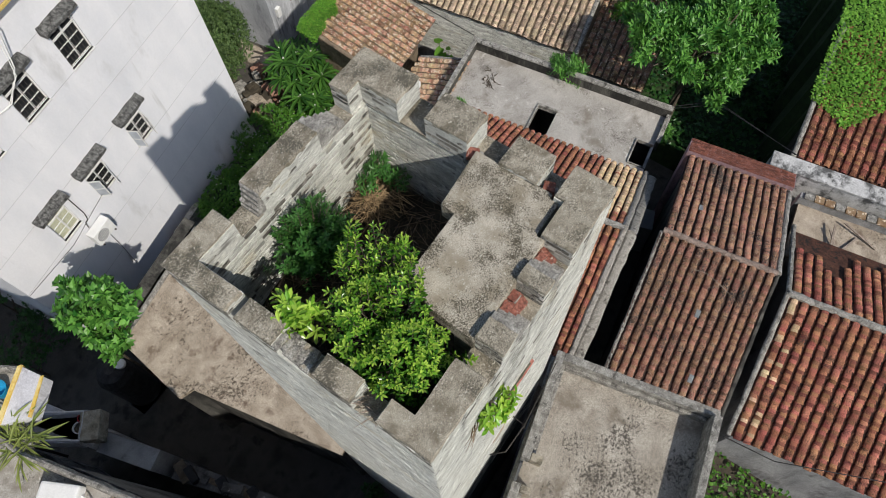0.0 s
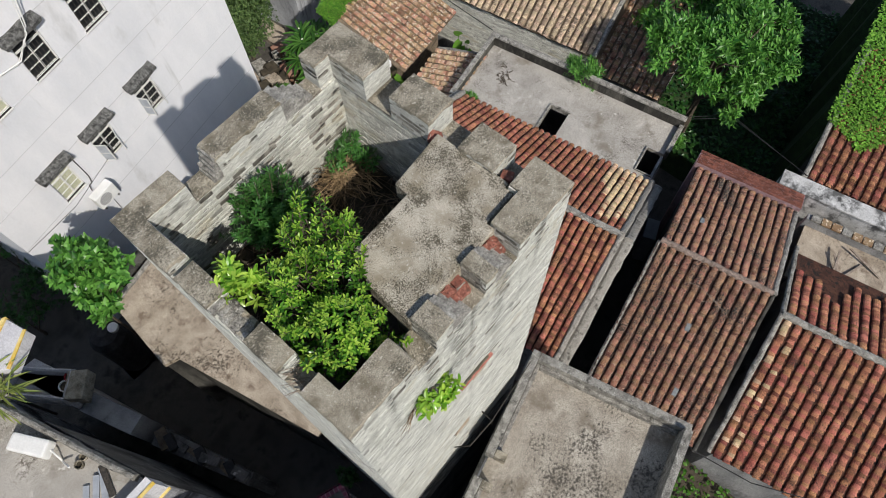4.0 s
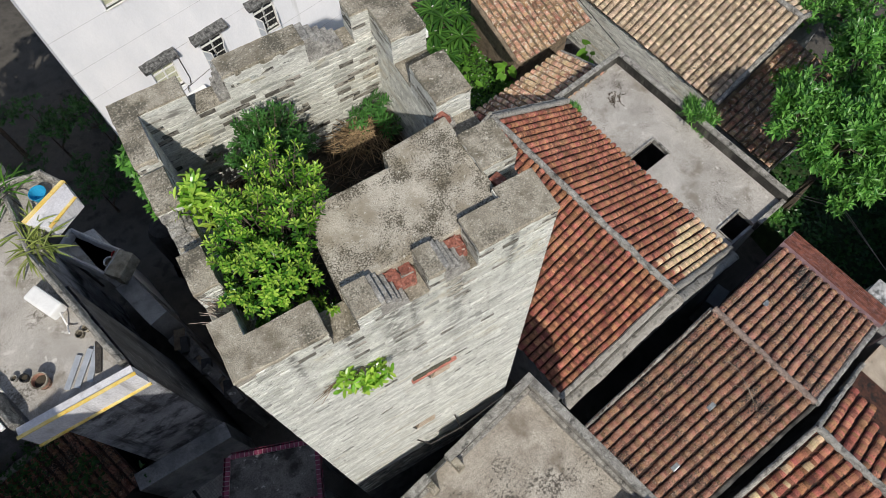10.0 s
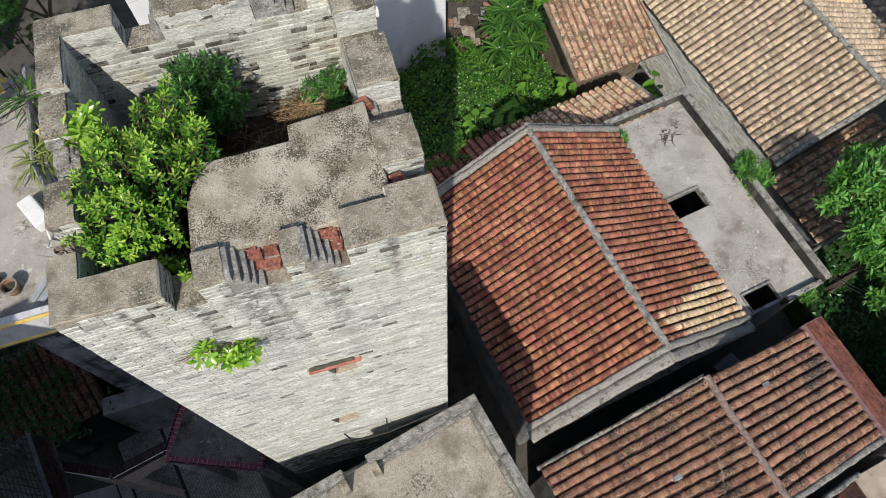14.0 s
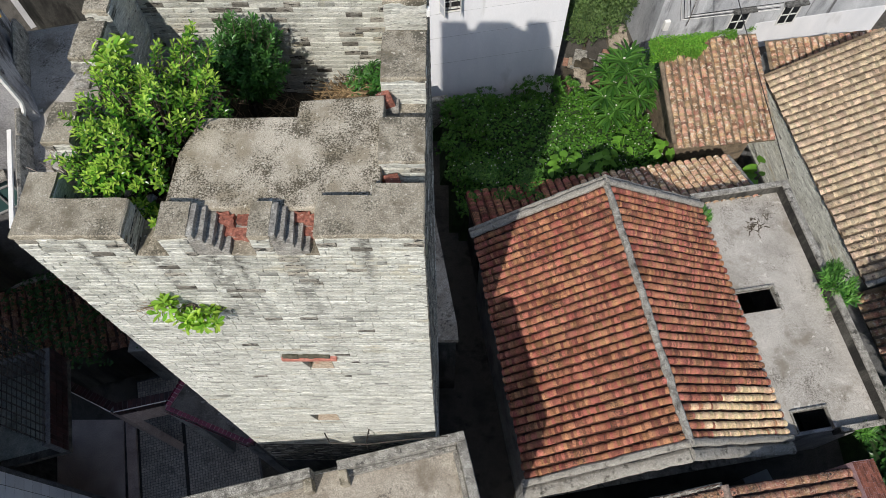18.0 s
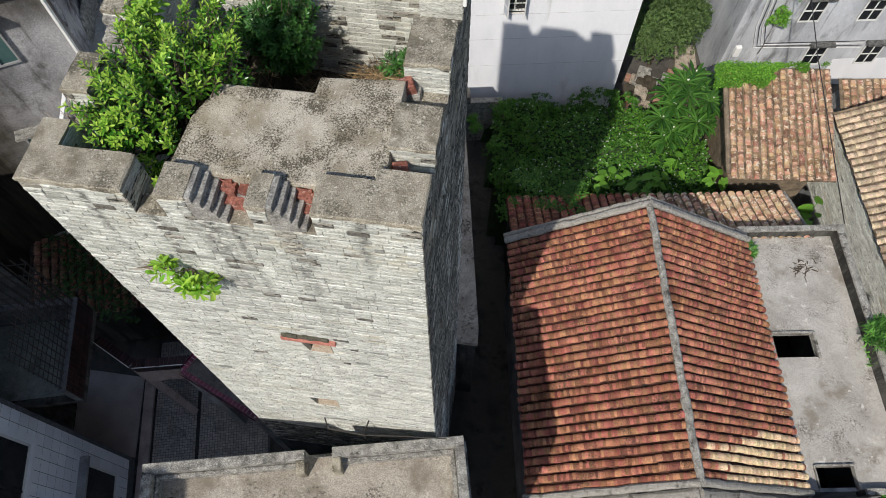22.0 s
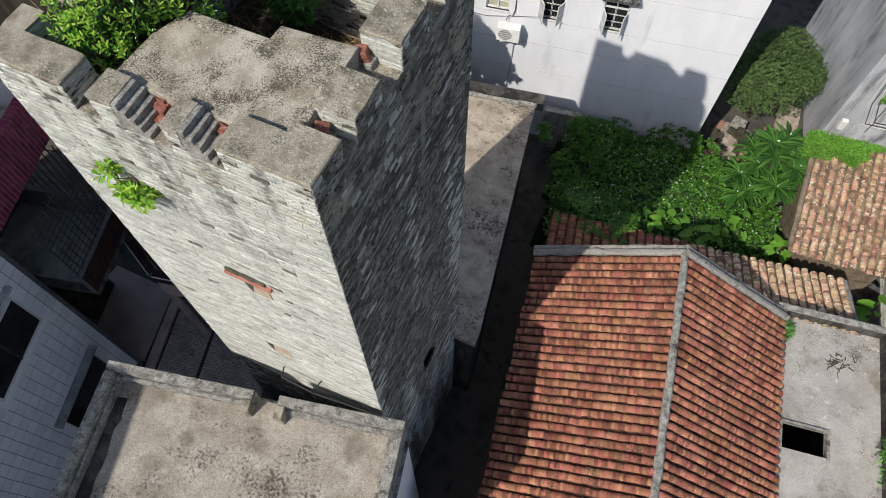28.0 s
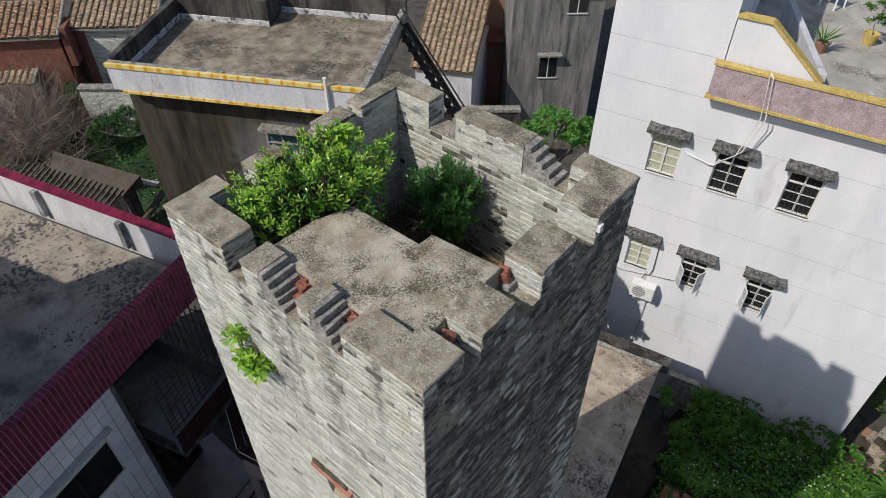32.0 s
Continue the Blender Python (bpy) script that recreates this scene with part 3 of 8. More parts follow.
def brick_face(parent, x, y, dx, dy, width, z0, z1, seed, singles_above=1e9, holes=(), missing=0.0, dark_odds=None):
    """Bricks in running bond on an upright face that starts at (x, y) and runs along (dx, dy); the face looks to the right of that way."""
    rnd = random.Random(seed)
    verts, faces = [], []
    dark_mesh = ([], [])
    across = Vector((dx, dy, 0)).normalized()
    inward = Vector((-across.y, across.x, 0))
    row = 0
    z = z0
    while z + COURSE * 0.6 < z1:
        h = min(COURSE, z1 - z)
        s = -BRICK * (0.5 if row % 2 else 0.0) - rnd.uniform(0, 0.03)
        while s < width - 0.02:
            n = BRICK * (0.5 if rnd.random() < 0.14 else 1.0)
            a, b = max(s, 0.0) + 0.001, min(s + n, width) - 0.001
            s += n
            mid, mz = (a + b) / 2, z + h / 2
            if b - a < 0.03 or rnd.random() < missing:
                continue
            if any(a < q - 0.02 and b > p + 0.02 and r - 0.01 <= mz <= t + 0.01 for p, q, r, t in holes):
                continue
            dark = dark_odds and rnd.random() < dark_odds(mid, mz)
            base = Vector((x, y, z)) + across * a
            if z >= singles_above and abs(b - a - (BRICK - 0.002)) < 0.003 and h == COURSE:
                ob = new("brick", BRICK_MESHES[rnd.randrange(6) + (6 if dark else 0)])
                ob.parent = parent
                ob.matrix_basis = Matrix(((across.x, inward.x, 0, base.x), (across.y, inward.y, 0, base.y), (0, 0, 1, base.z), (0, 0, 0, 1)))
                continue
            v, f = one_brick(b - a - 0.002, h - 0.008, rnd, proud=rnd.uniform(0.001, 0.007))
            vs, fs = dark_mesh if dark else (verts, faces)
            o = len(vs)
            vs += [tuple(base + across * p + inward * q + Vector((0, 0, r))) for p, q, r in v]
            fs += [tuple(i + o for i in q) for q in f]
        z += COURSE
        row += 1
    if verts:
        part("brickwork", (verts, [], faces), "grey brickwork", parent, kind="stuff")
    if dark_mesh[0]:
        part("brickwork", (dark_mesh[0], [], dark_mesh[1]), "grime and shade brickwork", parent, "brickwork darkened by run-off and painted shade", kind="stuff")


# ---- tiled slopes ----
TILE_STEP, ROW_STEP = 0.088, 0.232


def cover_tile(seed):
    rnd = random.Random(seed)
    v, f = [], []
    n = 5
    for y, r, lift in ((0.0, 0.092, 0.036), (0.13, 0.070, -0.004)):
        for k in range(n + 1):
            t = math.pi * k / n
            v.append((math.cos(t) * r + rnd.uniform(-0.003, 0.003), y + rnd.uniform(-0.004, 0.004), math.sin(t) * r * 0.66 + lift + 0.012))
    for k in range(n + 1):
        t = math.pi * k / n
        v.append((math.cos(t) * 0.072, 0.010, math.sin(t) * 0.046 + 0.036))
    for k in range(n):
        f.append((k, k + 1, n + 2 + k, n + 1 + k))
        f.append((2 * n + 2 + k, 2 * n + 3 + k, k + 1, k))
    return v, f


COVER = [cover_tile(k) for k in range(5)]
TILE_MESHES = {}


def tile_slope(parent, corner, along, up, width, length, mat="red", singles=0, seed=1, rows_tan=(), tan_miss=0.05, skip=None, deck=0.06, row_step=ROW_STEP, ragged=0.03, tile_step=TILE_STEP):
    """Rows of half-round cover tiles over channel tiles on a slope; corner is the lower left of the slope seen from outside."""
    rnd = random.Random(seed)
    A, S = Vector(along).normalized(), Vector(up).normalized()
    n = A.cross(S).normalized()
    C = Vector(corner)
    joined = {"red": "red tiling", "old": "old tiling", "tan": "tan tiling", "orange": "orange tiling"}[mat]
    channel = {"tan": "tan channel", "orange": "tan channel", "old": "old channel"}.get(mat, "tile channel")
    sets = {}
    rows = max(1, int(round(width / row_step)))
    step = width / rows
    slim = step / ROW_STEP
    if deck:
        bm = bmesh.new()
        corners = [C + n * -0.02, C + A * width + n * -0.02, C + A * width + S * length + n * -0.02, C + S * length + n * -0.02]
        lo = [bm.verts.new(p - n * deck) for p in corners]
        hi = [bm.verts.new(p) for p in corners]
        bm.faces.new(hi)
        bm.faces.new(lo[::-1])
        for k in range(4):
            bm.faces.new((lo[k], lo[(k + 1) % 4], hi[(k + 1) % 4], hi[k]))
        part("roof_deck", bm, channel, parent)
    cv, cf = [], []
    made = 0
    for i in range(rows):
        bow = rnd.uniform(-0.012, 0.012)
        start = rnd.uniform(-ragged, ragged)
        count = int((length - 0.02) / tile_step)
        for j in range(count):
            s = start + j * tile_step
            if skip and skip(i / rows, s / length):
                continue
            wob = bow * math.sin(s * 2.1 + i) + rnd.uniform(-0.010, 0.010)
            at = C + A * ((i + 0.5) * step + wob) + S * s + n * rnd.uniform(-0.008, 0.009)
            yaw = rnd.gauss(0, 0.08)
            a2, s2 = (A * math.cos(yaw) + S * math.sin(yaw)) * slim, S * math.cos(yaw) - A * math.sin(yaw)
            tan = i < len(rows_tan) and s / length < rows_tan[i] and rnd.random() > tan_miss
            if made < singles and not tan and s / length > -1:
                name = {"red": "red tile", "old": "old tile"}.get(mat, "red tile")
                pick = rnd.randrange(5)
                key = (name, pick)
                if key not in TILE_MESHES:
                    TILE_MESHES[key] = mesh_of("tile", (COVER[pick][0], [], COVER[pick][1]), name)
                ob = new("tile", TILE_MESHES[key])
                ob.parent = parent
                ob.matrix_basis = Matrix(((a2.x, s2.x, n.x, at.x), (a2.y, s2.y, n.y, at.y), (a2.z, s2.z, n.z, at.z), (0, 0, 0, 1)))
                made += 1
                continue
            v, f = COVER[rnd.randrange(5)]
            vs, fs = sets.setdefault("yellow tiling" if tan else joined, ([], []))
            o = len(vs)
            vs += [tuple(at + a2 * p + s2 * q + n * r) for p, q, r in v]
            fs += [tuple(k + o for k in q) for q in f]
        for j in range(int(length / 0.16)):
            s = j * 0.16 + rnd.uniform(-0.02, 0.02)
            if skip and skip(i / rows, s / length):
                continue
            o = len(cv)
            for y, lift in ((0.0, 0.016), (0.19, 0.0)):
                for k in range(4):
                    t = k / 3 * 2 - 1
                    cv.append(tuple(C + A * (i * step + t * 0.085 * slim) + S * min(s + y, length) + n * (0.022 * t * t + lift - 0.008)))
            cf += [(o + k, o + k + 1, o + k + 5, o + k + 4) for k in range(3)]
    for m, (vs, fs) in sets.items():
        part("cover_tiles", (vs, [], fs), m, parent, kind="stuff")
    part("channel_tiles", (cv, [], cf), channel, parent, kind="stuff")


# ---- leaves ----
def leaf_mesh(items, width=0.4, fold=0.25):
    """Folded pointed leaves; items of (place, way, face normal, length)."""
    verts, faces = [], []
    for p, d, nrm, size in items:
        side = d.cross(nrm)
        if side.length < 1e-4:
            side = d.orthogonal()
        side.normalize()
        lift = side.cross(d).normalized()
        o = len(verts)
        w = size * width / 2
        verts += [tuple(p), tuple(p + d * size * 0.45 + side * w + lift * (w * fold)), tuple(p + d * size * 0.5), tuple(p + d * size * 0.45 - side * w + lift * (w * fold)), tuple(p + d * size - lift * size * 0.08)]
        faces += [(o, o + 2, o + 1), (o, o + 3, o + 2), (o + 1, o + 2, o + 4), (o + 3, o + 4, o + 2)]
    return verts, [], faces


def blade_mesh(items, width=0.4, fold=0.3, curl=0.16):
    """Oval leaves with a midrib fold and a tip that bends down; items as for leaf_mesh."""
    verts, faces = [], []
    for p, d, nrm, size in items:
        side = d.cross(nrm)
        if side.length < 1e-4:
            side = d.orthogonal()
        side.normalize()
        lift = side.cross(d).normalized()
        o, w = len(verts), size * width / 2
        for along, wide in ((0.30, 0.72), (0.62, 1.0), (0.86, 0.62)):
            mid = p + d * (size * along) - lift * (size * curl * along * along)
            verts += [tuple(mid + side * (w * wide) + lift * (w * wide * fold)), tuple(mid), tuple(mid - side * (w * wide) + lift * (w * wide * fold))]
        verts += [tuple(p), tuple(p + d * size - lift * (size * curl))]
        faces += [(o + 9, o + 1, o), (o + 9, o + 2, o + 1), (o, o + 1, o + 4, o + 3), (o + 1, o + 2, o + 5, o + 4),
                  (o + 3, o + 4, o + 7, o + 6), (o + 4, o + 5, o + 8, o + 7), (o + 6, o + 7, o + 10), (o + 7, o + 8, o + 10)]
    return verts, [], faces


def rand_dir(rnd):
    while True:
        v = Vector((rnd.uniform(-1, 1), rnd.uniform(-1, 1), rnd.uniform(-1, 1)))
        if 0.1 < v.length < 1:
            return v.normalized()


def sprigs(rnd, lobes, count, leaf, per=8, up=0.5, spread=0.9):
    """Shoots that stand out from a crown made of lobes (centre, radii); each carries a rosette of leaves."""
    items = []
    total = sum(r[0] * r[1] for _, r in lobes)
    for c, r in lobes:
        for _ in range(max(1, int(count * r[0] * r[1] / total))):
            d = rand_dir(rnd)
            if d.z < -0.35:
                d.z = -d.z
            k = rnd.uniform(0.72, 1.08) ** 0.8
            p = Vector(c) + Vector((d.x * r[0], d.y * r[1], d.z * r[2])) * k
            axis = (d * 0.7 + Vector((0, 0, up)) + rand_dir(rnd) * 0.45).normalized()
            side = axis.orthogonal().normalized()
            other = axis.cross(side)
            for q in range(per):
                t = 2.4 * q + rnd.uniform(-0.3, 0.3)
                out = side * math.cos(t) + other * math.sin(t)
                way = (out * spread + axis * rnd.uniform(0.25, 0.9)).normalized()
                items.append((p - axis * leaf * 0.12 * q, way, (axis + out * -0.3).normalized(), leaf * rnd.uniform(0.65, 1.15)))
    return items


def plant(name, label, base, lobes, count, leaf, material, category="bush", per=8, width=0.42, up=0.5, seed=1, wood="bark", thick=0.03, group="", inner=True, lumpy=True, blades=False):
    """A bush or tree: stem and limbs to each lobe, and one crown of leaves."""
    rnd = random.Random(seed)
    ob = thing(name, label, category, Matrix.Translation(base), group)
    b = Vector(base)
    bm = bmesh.new()
    low = min(c[2] - r[2] for c, r in lobes)
    fork = Vector((0, 0, max(0.05, (low - b.z) * 0.8 + 0.05)))
    tube([(0, 0, -0.05), fork * 0.5 + Vector((0.02, -0.01, 0)), fork], [thick, thick * 0.85, thick * 0.7], bm)
    for c, r in lobes:
        e = Vector(c) - b
        tube([fork * 0.95, fork.lerp(e, 0.5) + rand_dir(rnd) * 0.05, e + Vector((0, 0, r[2] * 0.4))], [thick * 0.6, thick * 0.4, thick * 0.15], bm, 5)
        for _ in range(5):
            d = rand_dir(rnd)
            tip = e + Vector((d.x * r[0], d.y * r[1], abs(d.z) * r[2])) * 0.8
            tube([fork.lerp(e, 0.7), e.lerp(tip, 0.5), tip], [thick * 0.3, thick * 0.2, thick * 0.08], bm, 4)
    part("trunk", bm, wood, ob)
    loc = []
    for c, r in lobes:
        e = Vector(c) - b
        if max(r) < 0.3 or not lumpy:
            loc.append((tuple(e), r))
            continue
        for k in range(9):
            d = rand_dir(rnd)
            d.z = abs(d.z) if k < 6 else d.z
            f = rnd.uniform(0.5, 0.85)
            g = rnd.uniform(0.28, 0.52)
            loc.append((tuple(e + Vector((d.x * r[0], d.y * r[1], d.z * r[2])) * f), (r[0] * g, r[1] * g, r[2] * g * 0.8)))
    items = sprigs(rnd, loc, count, leaf, per, up)
    if inner:
        items += sprigs(rnd, [(c, tuple(q * 0.6 for q in r)) for c, r in loc], count // 4, leaf, per, up)
    part("crown", (blade_mesh if blades else leaf_mesh)(items, width), material, ob)
    return ob

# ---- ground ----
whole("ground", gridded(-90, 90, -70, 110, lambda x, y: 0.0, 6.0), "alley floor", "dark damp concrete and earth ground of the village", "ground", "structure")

# ---- watchtower ----
TOP, SILL, FLOOR = 15.15, 14.82, 13.62
tower = thing("watchtower", "old grey brick watchtower with a broken crenellated top", "tower")

OPEN_S = (1.55, 1.70, 11.55, 12.30)
LOW_S = (1.22, 1.36, 9.0, 9.72)
SLIT_E = (1.46, 2.02, 4.8, 6.95)


def wall_with_hole(name, x0, x1, y0, y1, z1, holes, axis, mortar="pale mortar"):
    """A wall as boxes left and right of, over and under its small openings."""
    bm = bmesh.new()
    z = 0.0
    for a, b, c, d in sorted(holes, key=lambda h: h[2]):
        box(x0, x1, y0, y1, z, c, bm)
        if axis == "x":
            box(x0, a, y0, y1, c, d, bm)
            box(b, x1, y0, y1, c, d, bm)
        else:
            box(x0, x1, y0, a, c, d, bm)
            box(x0, x1, b, y1, c, d, bm)
        z = d
    box(x0, x1, y0, y1, z, z1, bm)
    return part(name, bm, mortar, tower)


south = wall_with_hole("south_wall", 0.005, 2.995, 0.005, 0.30, SILL, [OPEN_S, LOW_S], "x")
north = wall_with_hole("north_wall", 0.005, 2.995, 2.756, 2.988, SILL, [], "x")
west = wall_with_hole("west_wall", 0.005, 0.216, 0.30, 2.756, SILL, [], "y")
# darker mortar on the east wall, part of the shade painted on this side
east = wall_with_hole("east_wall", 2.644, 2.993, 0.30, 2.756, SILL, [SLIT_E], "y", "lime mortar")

# crenels have a thin skim of cement on the wall top
for x0, x1, y0, y1 in ((0.80, 1.05, 0.0, 0.31), (1.52, 1.72, 0.0, 0.30), (2.08, 2.2, 0, 0.3), (0.0, 0.22, 0.55, 0.84), (0.0, 0.22, 1.23, 1.36), (0.0, 0.22, 2.12, 2.22), (0.68, 1.0, 2.75, 3.0), (2.2, 2.42, 2.75, 3.0), (2.62, 3.0, 1.96, 2.3), (2.62, 3.0, 1.08, 1.45), (2.62, 3.0, 0.45, 0.66)):
    part("crenel_sill", box(x0 + 0.004, x1 - 0.004, y0 + 0.004, y1 - 0.004, SILL - 0.01, SILL + 0.012, bevel=0.006), "weathered cement", tower, "thin worn cement on the wall top")


def ragged_line(pts, step, amount, rnd):
    """A closed outline with more points on its sides, each a little off the line."""
    out = []
    for (x, y), (u, v) in zip(pts, pts[1:] + pts[:1]):
        n = max(1, int(math.hypot(u - x, v - y) / step))
        for k in range(n):
            f = k / n
            j = amount if k else amount * 0.5
            out.append((x + (u - x) * f + rnd.uniform(-j, j), y + (v - y) * f + rnd.uniform(-j, j)))
    return out


def merlon(pts, z1=TOP, drop=0.0, seed=1):
    """A raised piece of parapet: core, brick on its sides, and a cement cap with soft edges."""
    ob = part("merlon", prism([(x * 0.996 + 0.006, y * 0.996 + 0.006) for x, y in pts], SILL - 0.01, z1 - 0.035), "pale mortar", tower)
    n = len(pts)
    worn = random.Random(seed * 31)
    for i in range(n):
        (x, y), (u, v) = pts[i], pts[(i + 1) % n]
        d = math.hypot(u - x, v - y)
        # east and west sides mostly dark brick: real grime plus painted shade
        brick_face(ob, x, y, u - x, v - y, d, SILL + 0.002, z1 - 0.03, seed * 17 + i, singles_above=SILL, dark_odds=(lambda s, z: 0.85) if abs(u - x) < 0.05 else (lambda s, z: 0.14))
    c = Vector((sum(p[0] for p in pts) / n, sum(p[1] for p in pts) / n))
    grown = ragged_line([(x + (0.005 if x > c.x else -0.005), y + (0.005 if y > c.y else -0.005)) for x, y in pts], 0.07, 0.004, worn)
    low = z1 - 0.036
    tops = [z1 - drop * (0.5 + 0.5 * noise.noise((x * 3, y * 3, seed))) - worn.uniform(0.0, 0.006) for x, y in grown]
    bm = bmesh.new()
    inner = [bm.verts.new((x + (c.x - x) * 0.03, y + (c.y - y) * 0.03, z + 0.006)) for (x, y), z in zip(grown, tops)]
    outer = [bm.verts.new((x, y, z - 0.006)) for (x, y), z in zip(grown, tops)]
    foot = [bm.verts.new((x + worn.uniform(-0.003, 0.003), y + worn.uniform(-0.003, 0.003), low - worn.uniform(0.0, 0.03))) for x, y in grown]
    bm.faces.new(inner)
    for k in range(len(grown)):
        q = (k + 1) % len(grown)
        bm.faces.new((inner[k], inner[q], outer[q], outer[k]))
        bm.faces.new((outer[k], outer[q], foot[q], foot[k]))
    bm.faces.new(foot[::-1])
    bmesh.ops.recalc_face_normals(bm, faces=bm.faces)
    part("cap", bm, "weathered cement", ob, "rough lichen-stained cement cap")
    return ob


merlon([(0, 0), (0.80, 0), (0.80, 0.31), (0.22, 0.31), (0.22, 0.55), (0, 0.55)], seed=1)
merlon([(0, 0.84), (0.22, 0.84), (0.22, 1.23), (0, 1.23)], TOP - 0.01, 0.015, seed=2)
merlon([(0, 1.70), (0.22, 1.70), (0.22, 2.12), (0, 2.12)], TOP - 0.01, 0.02, seed=3)
merlon([(0, 2.22), (0.22, 2.22), (0.22, 2.75), (0.68, 2.75), (0.68, 3.0), (0, 3.0)], TOP, 0.01, seed=4)
merlon([(1.05, 2.75), (1.90, 2.75), (1.90, 3.0), (1.05, 3.0)], TOP, 0.015, seed=5)
merlon([(2.62, 2.30), (3.0, 2.30), (3.0, 3.0), (2.42, 3.0), (2.42, 2.78), (2.62, 2.78)], TOP + 0.03, 0.01, seed=6)
merlon([(2.63, 1.45), (3.0, 1.45), (3.0, 1.96), (2.63, 1.96)], TOP + 0.02, 0.03, seed=7)
merlon([(2.64, 0.66), (3.0, 0.66), (3.0, 1.08), (2.64, 1.08)], TOP - 0.02, 0.03, seed=8)
merlon([(2.20, 0), (3.0, 0), (3.0, 0.44), (2.60, 0.44), (2.60, 0.33), (2.20, 0.33)], TOP, 0.006, seed=9)
merlon([(1.05, 0), (1.27, 0), (1.27, 0.285), (1.05, 0.285)], TOP, 0.01, seed=10)
merlon([(1.72, 0), (1.87, 0), (1.87, 0.285), (1.72, 0.285)], TOP, 0.01, seed=11)

# stepped brick courses beside the broken merlons
step_rnd = random.Random(21)


def brick_steps(x_from, x_to, y0, y1, flip=False):
    count = 5
    for k in range(count):
        z0 = SILL + k * COURSE * 0.98
        reach = x_from + (x_to - x_from) * (count - k) / count
        a, b = sorted((x_from, reach))
        pts = [(a, y0), (b, y0), (b, y1), (a, y1)]
        pts = [(x + step_rnd.uniform(-0.008, 0.008), y + step_rnd.uniform(-0.008, 0.008)) for x, y in pts]
        part("step_brick", prism(pts, z0, z0 + COURSE * 0.93, bevel=0.006), "step brick", tower, "black-mouldy corbelled brick")


brick_steps(1.27, 1.52, 0.004, 0.285)
brick_steps(1.87, 2.12, 0.004, 0.285)
brick_steps(1.90, 2.28, 2.755, 2.99)
brick_steps(1.05, 0.93, 2.755, 2.99)

# crumbled stretch of the west parapet
for k in range(26):
    s = step_rnd.uniform(0.12, 0.24)
    y = step_rnd.uniform(1.34, 1.66)
    top = SILL + 0.30 * (y - 1.30) / 0.42
    z = SILL + step_rnd.uniform(0.0, max(0.02, top - SILL - 0.06))
    x = step_rnd.uniform(0.0, 0.10)
    pts = [(x, y), (x + s * 0.75, y + step_rnd.uniform(-0.03, 0.03)), (x + s * 0.75, y + 0.11), (x, y + 0.11)]
    part("rubble_brick", prism(pts, z, z + 0.06, bevel=0.012), "old parapet" if k % 3 else "weathered cement", tower)

# brick facing on the long walls
# bricks below 7.7 m darkened as painted deep shade; upper streaks are run-off
brick_face(south, 0, 0, 1, 0, 3.0, 6.2, SILL, 3, singles_above=13.86, holes=[(OPEN_S[0] - 0.14, OPEN_S[1] + 0.22, 11.96, OPEN_S[3] + 0.15), (LOW_S[0] - 0.02, LOW_S[1] + 0.02, 9.46, LOW_S[3] + 0.04)], missing=0.003,
           dark_odds=lambda s, z: 0.9 if z < 7.7 else max((0.13 * math.exp(-((s - c - 0.05 * math.sin(z * 2.3)) / w) ** 2) * max(0.0, min(1.0, (z - 11.6) / 2.4)) for c, w in ((1.42, 0.17), (2.02, 0.15), (0.93, 0.08), (2.45, 0.10)))))
# east face mostly dark brick: its shade painted in along with the weathering
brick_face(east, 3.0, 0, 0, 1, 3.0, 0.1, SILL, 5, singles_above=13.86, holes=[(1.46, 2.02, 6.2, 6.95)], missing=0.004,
           dark_odds=lambda s, z: 0.62 + 0.025 * z + 1.1 * noise.noise((s * 2.6, 0.5, z * 0.22)))
brick_face(west, 0, 3.0, 0, -1, 3.0, 2.0, SILL, 7, singles_above=14.2, missing=0.004)
brick_face(north, 3.0, 3.0, -1, 0, 3.0, 9.0, SILL, 9, dark_odds=lambda s, z: 0.8)
brick_face(north, 0.22, 2.752, 1, 0, 2.42, FLOOR - 0.2, SILL, 11, singles_above=FLOOR, missing=0.012, dark_odds=lambda s, z: 0.16)
brick_face(east, 2.64, 2.752, 0, -1, 2.45, FLOOR - 0.2, SILL, 13, singles_above=14.0)
brick_face(west, 0.22, 0.30, 0, 1, 2.45, FLOOR - 0.2, SILL, 15, singles_above=14.0)

# black skin over the wall foot, standing in for deep shade
part("wall_foot", box(0.0, 3.0, -0.008, -0.002, 0, 6.2), "mould and shade wall", tower, "foot of the wall, its deep shade painted black")

# roof slab over the stair head
bm = prism([(1.03, 0.285), (2.20, 0.285), (2.20, 0.38), (2.60, 0.38), (2.60, 0.48), (2.66, 0.48), (2.66, 1.36), (1.97, 1.30), (1.96, 1.14), (1.19, 1.13), (1.06, 0.78)], 14.83, 15.055, bevel=0.018)
part("roof_slab", bm, "lichen cement", tower, "cracked cement roof slab mottled with lichen")
part("slab_beam", box(1.9, 2.64, 1.02, 1.10, 14.6, 14.83), "old parapet", tower)
part("slab_pier", box(1.10, 1.30, 0.35, 0.55, FLOOR - 0.3, 14.83), "lime mortar", tower)

# red brick pieces left in the crenels


def red_course(pts, z0, z1, seed):
    """A broken course of red brick with a ragged outline."""
    rnd = random.Random(seed)
    part("red_brick", prism(ragged_line(pts, 0.03, 0.010, rnd), z0, z1, bevel=0.006), "red brick", tower, "broken course of red brick")


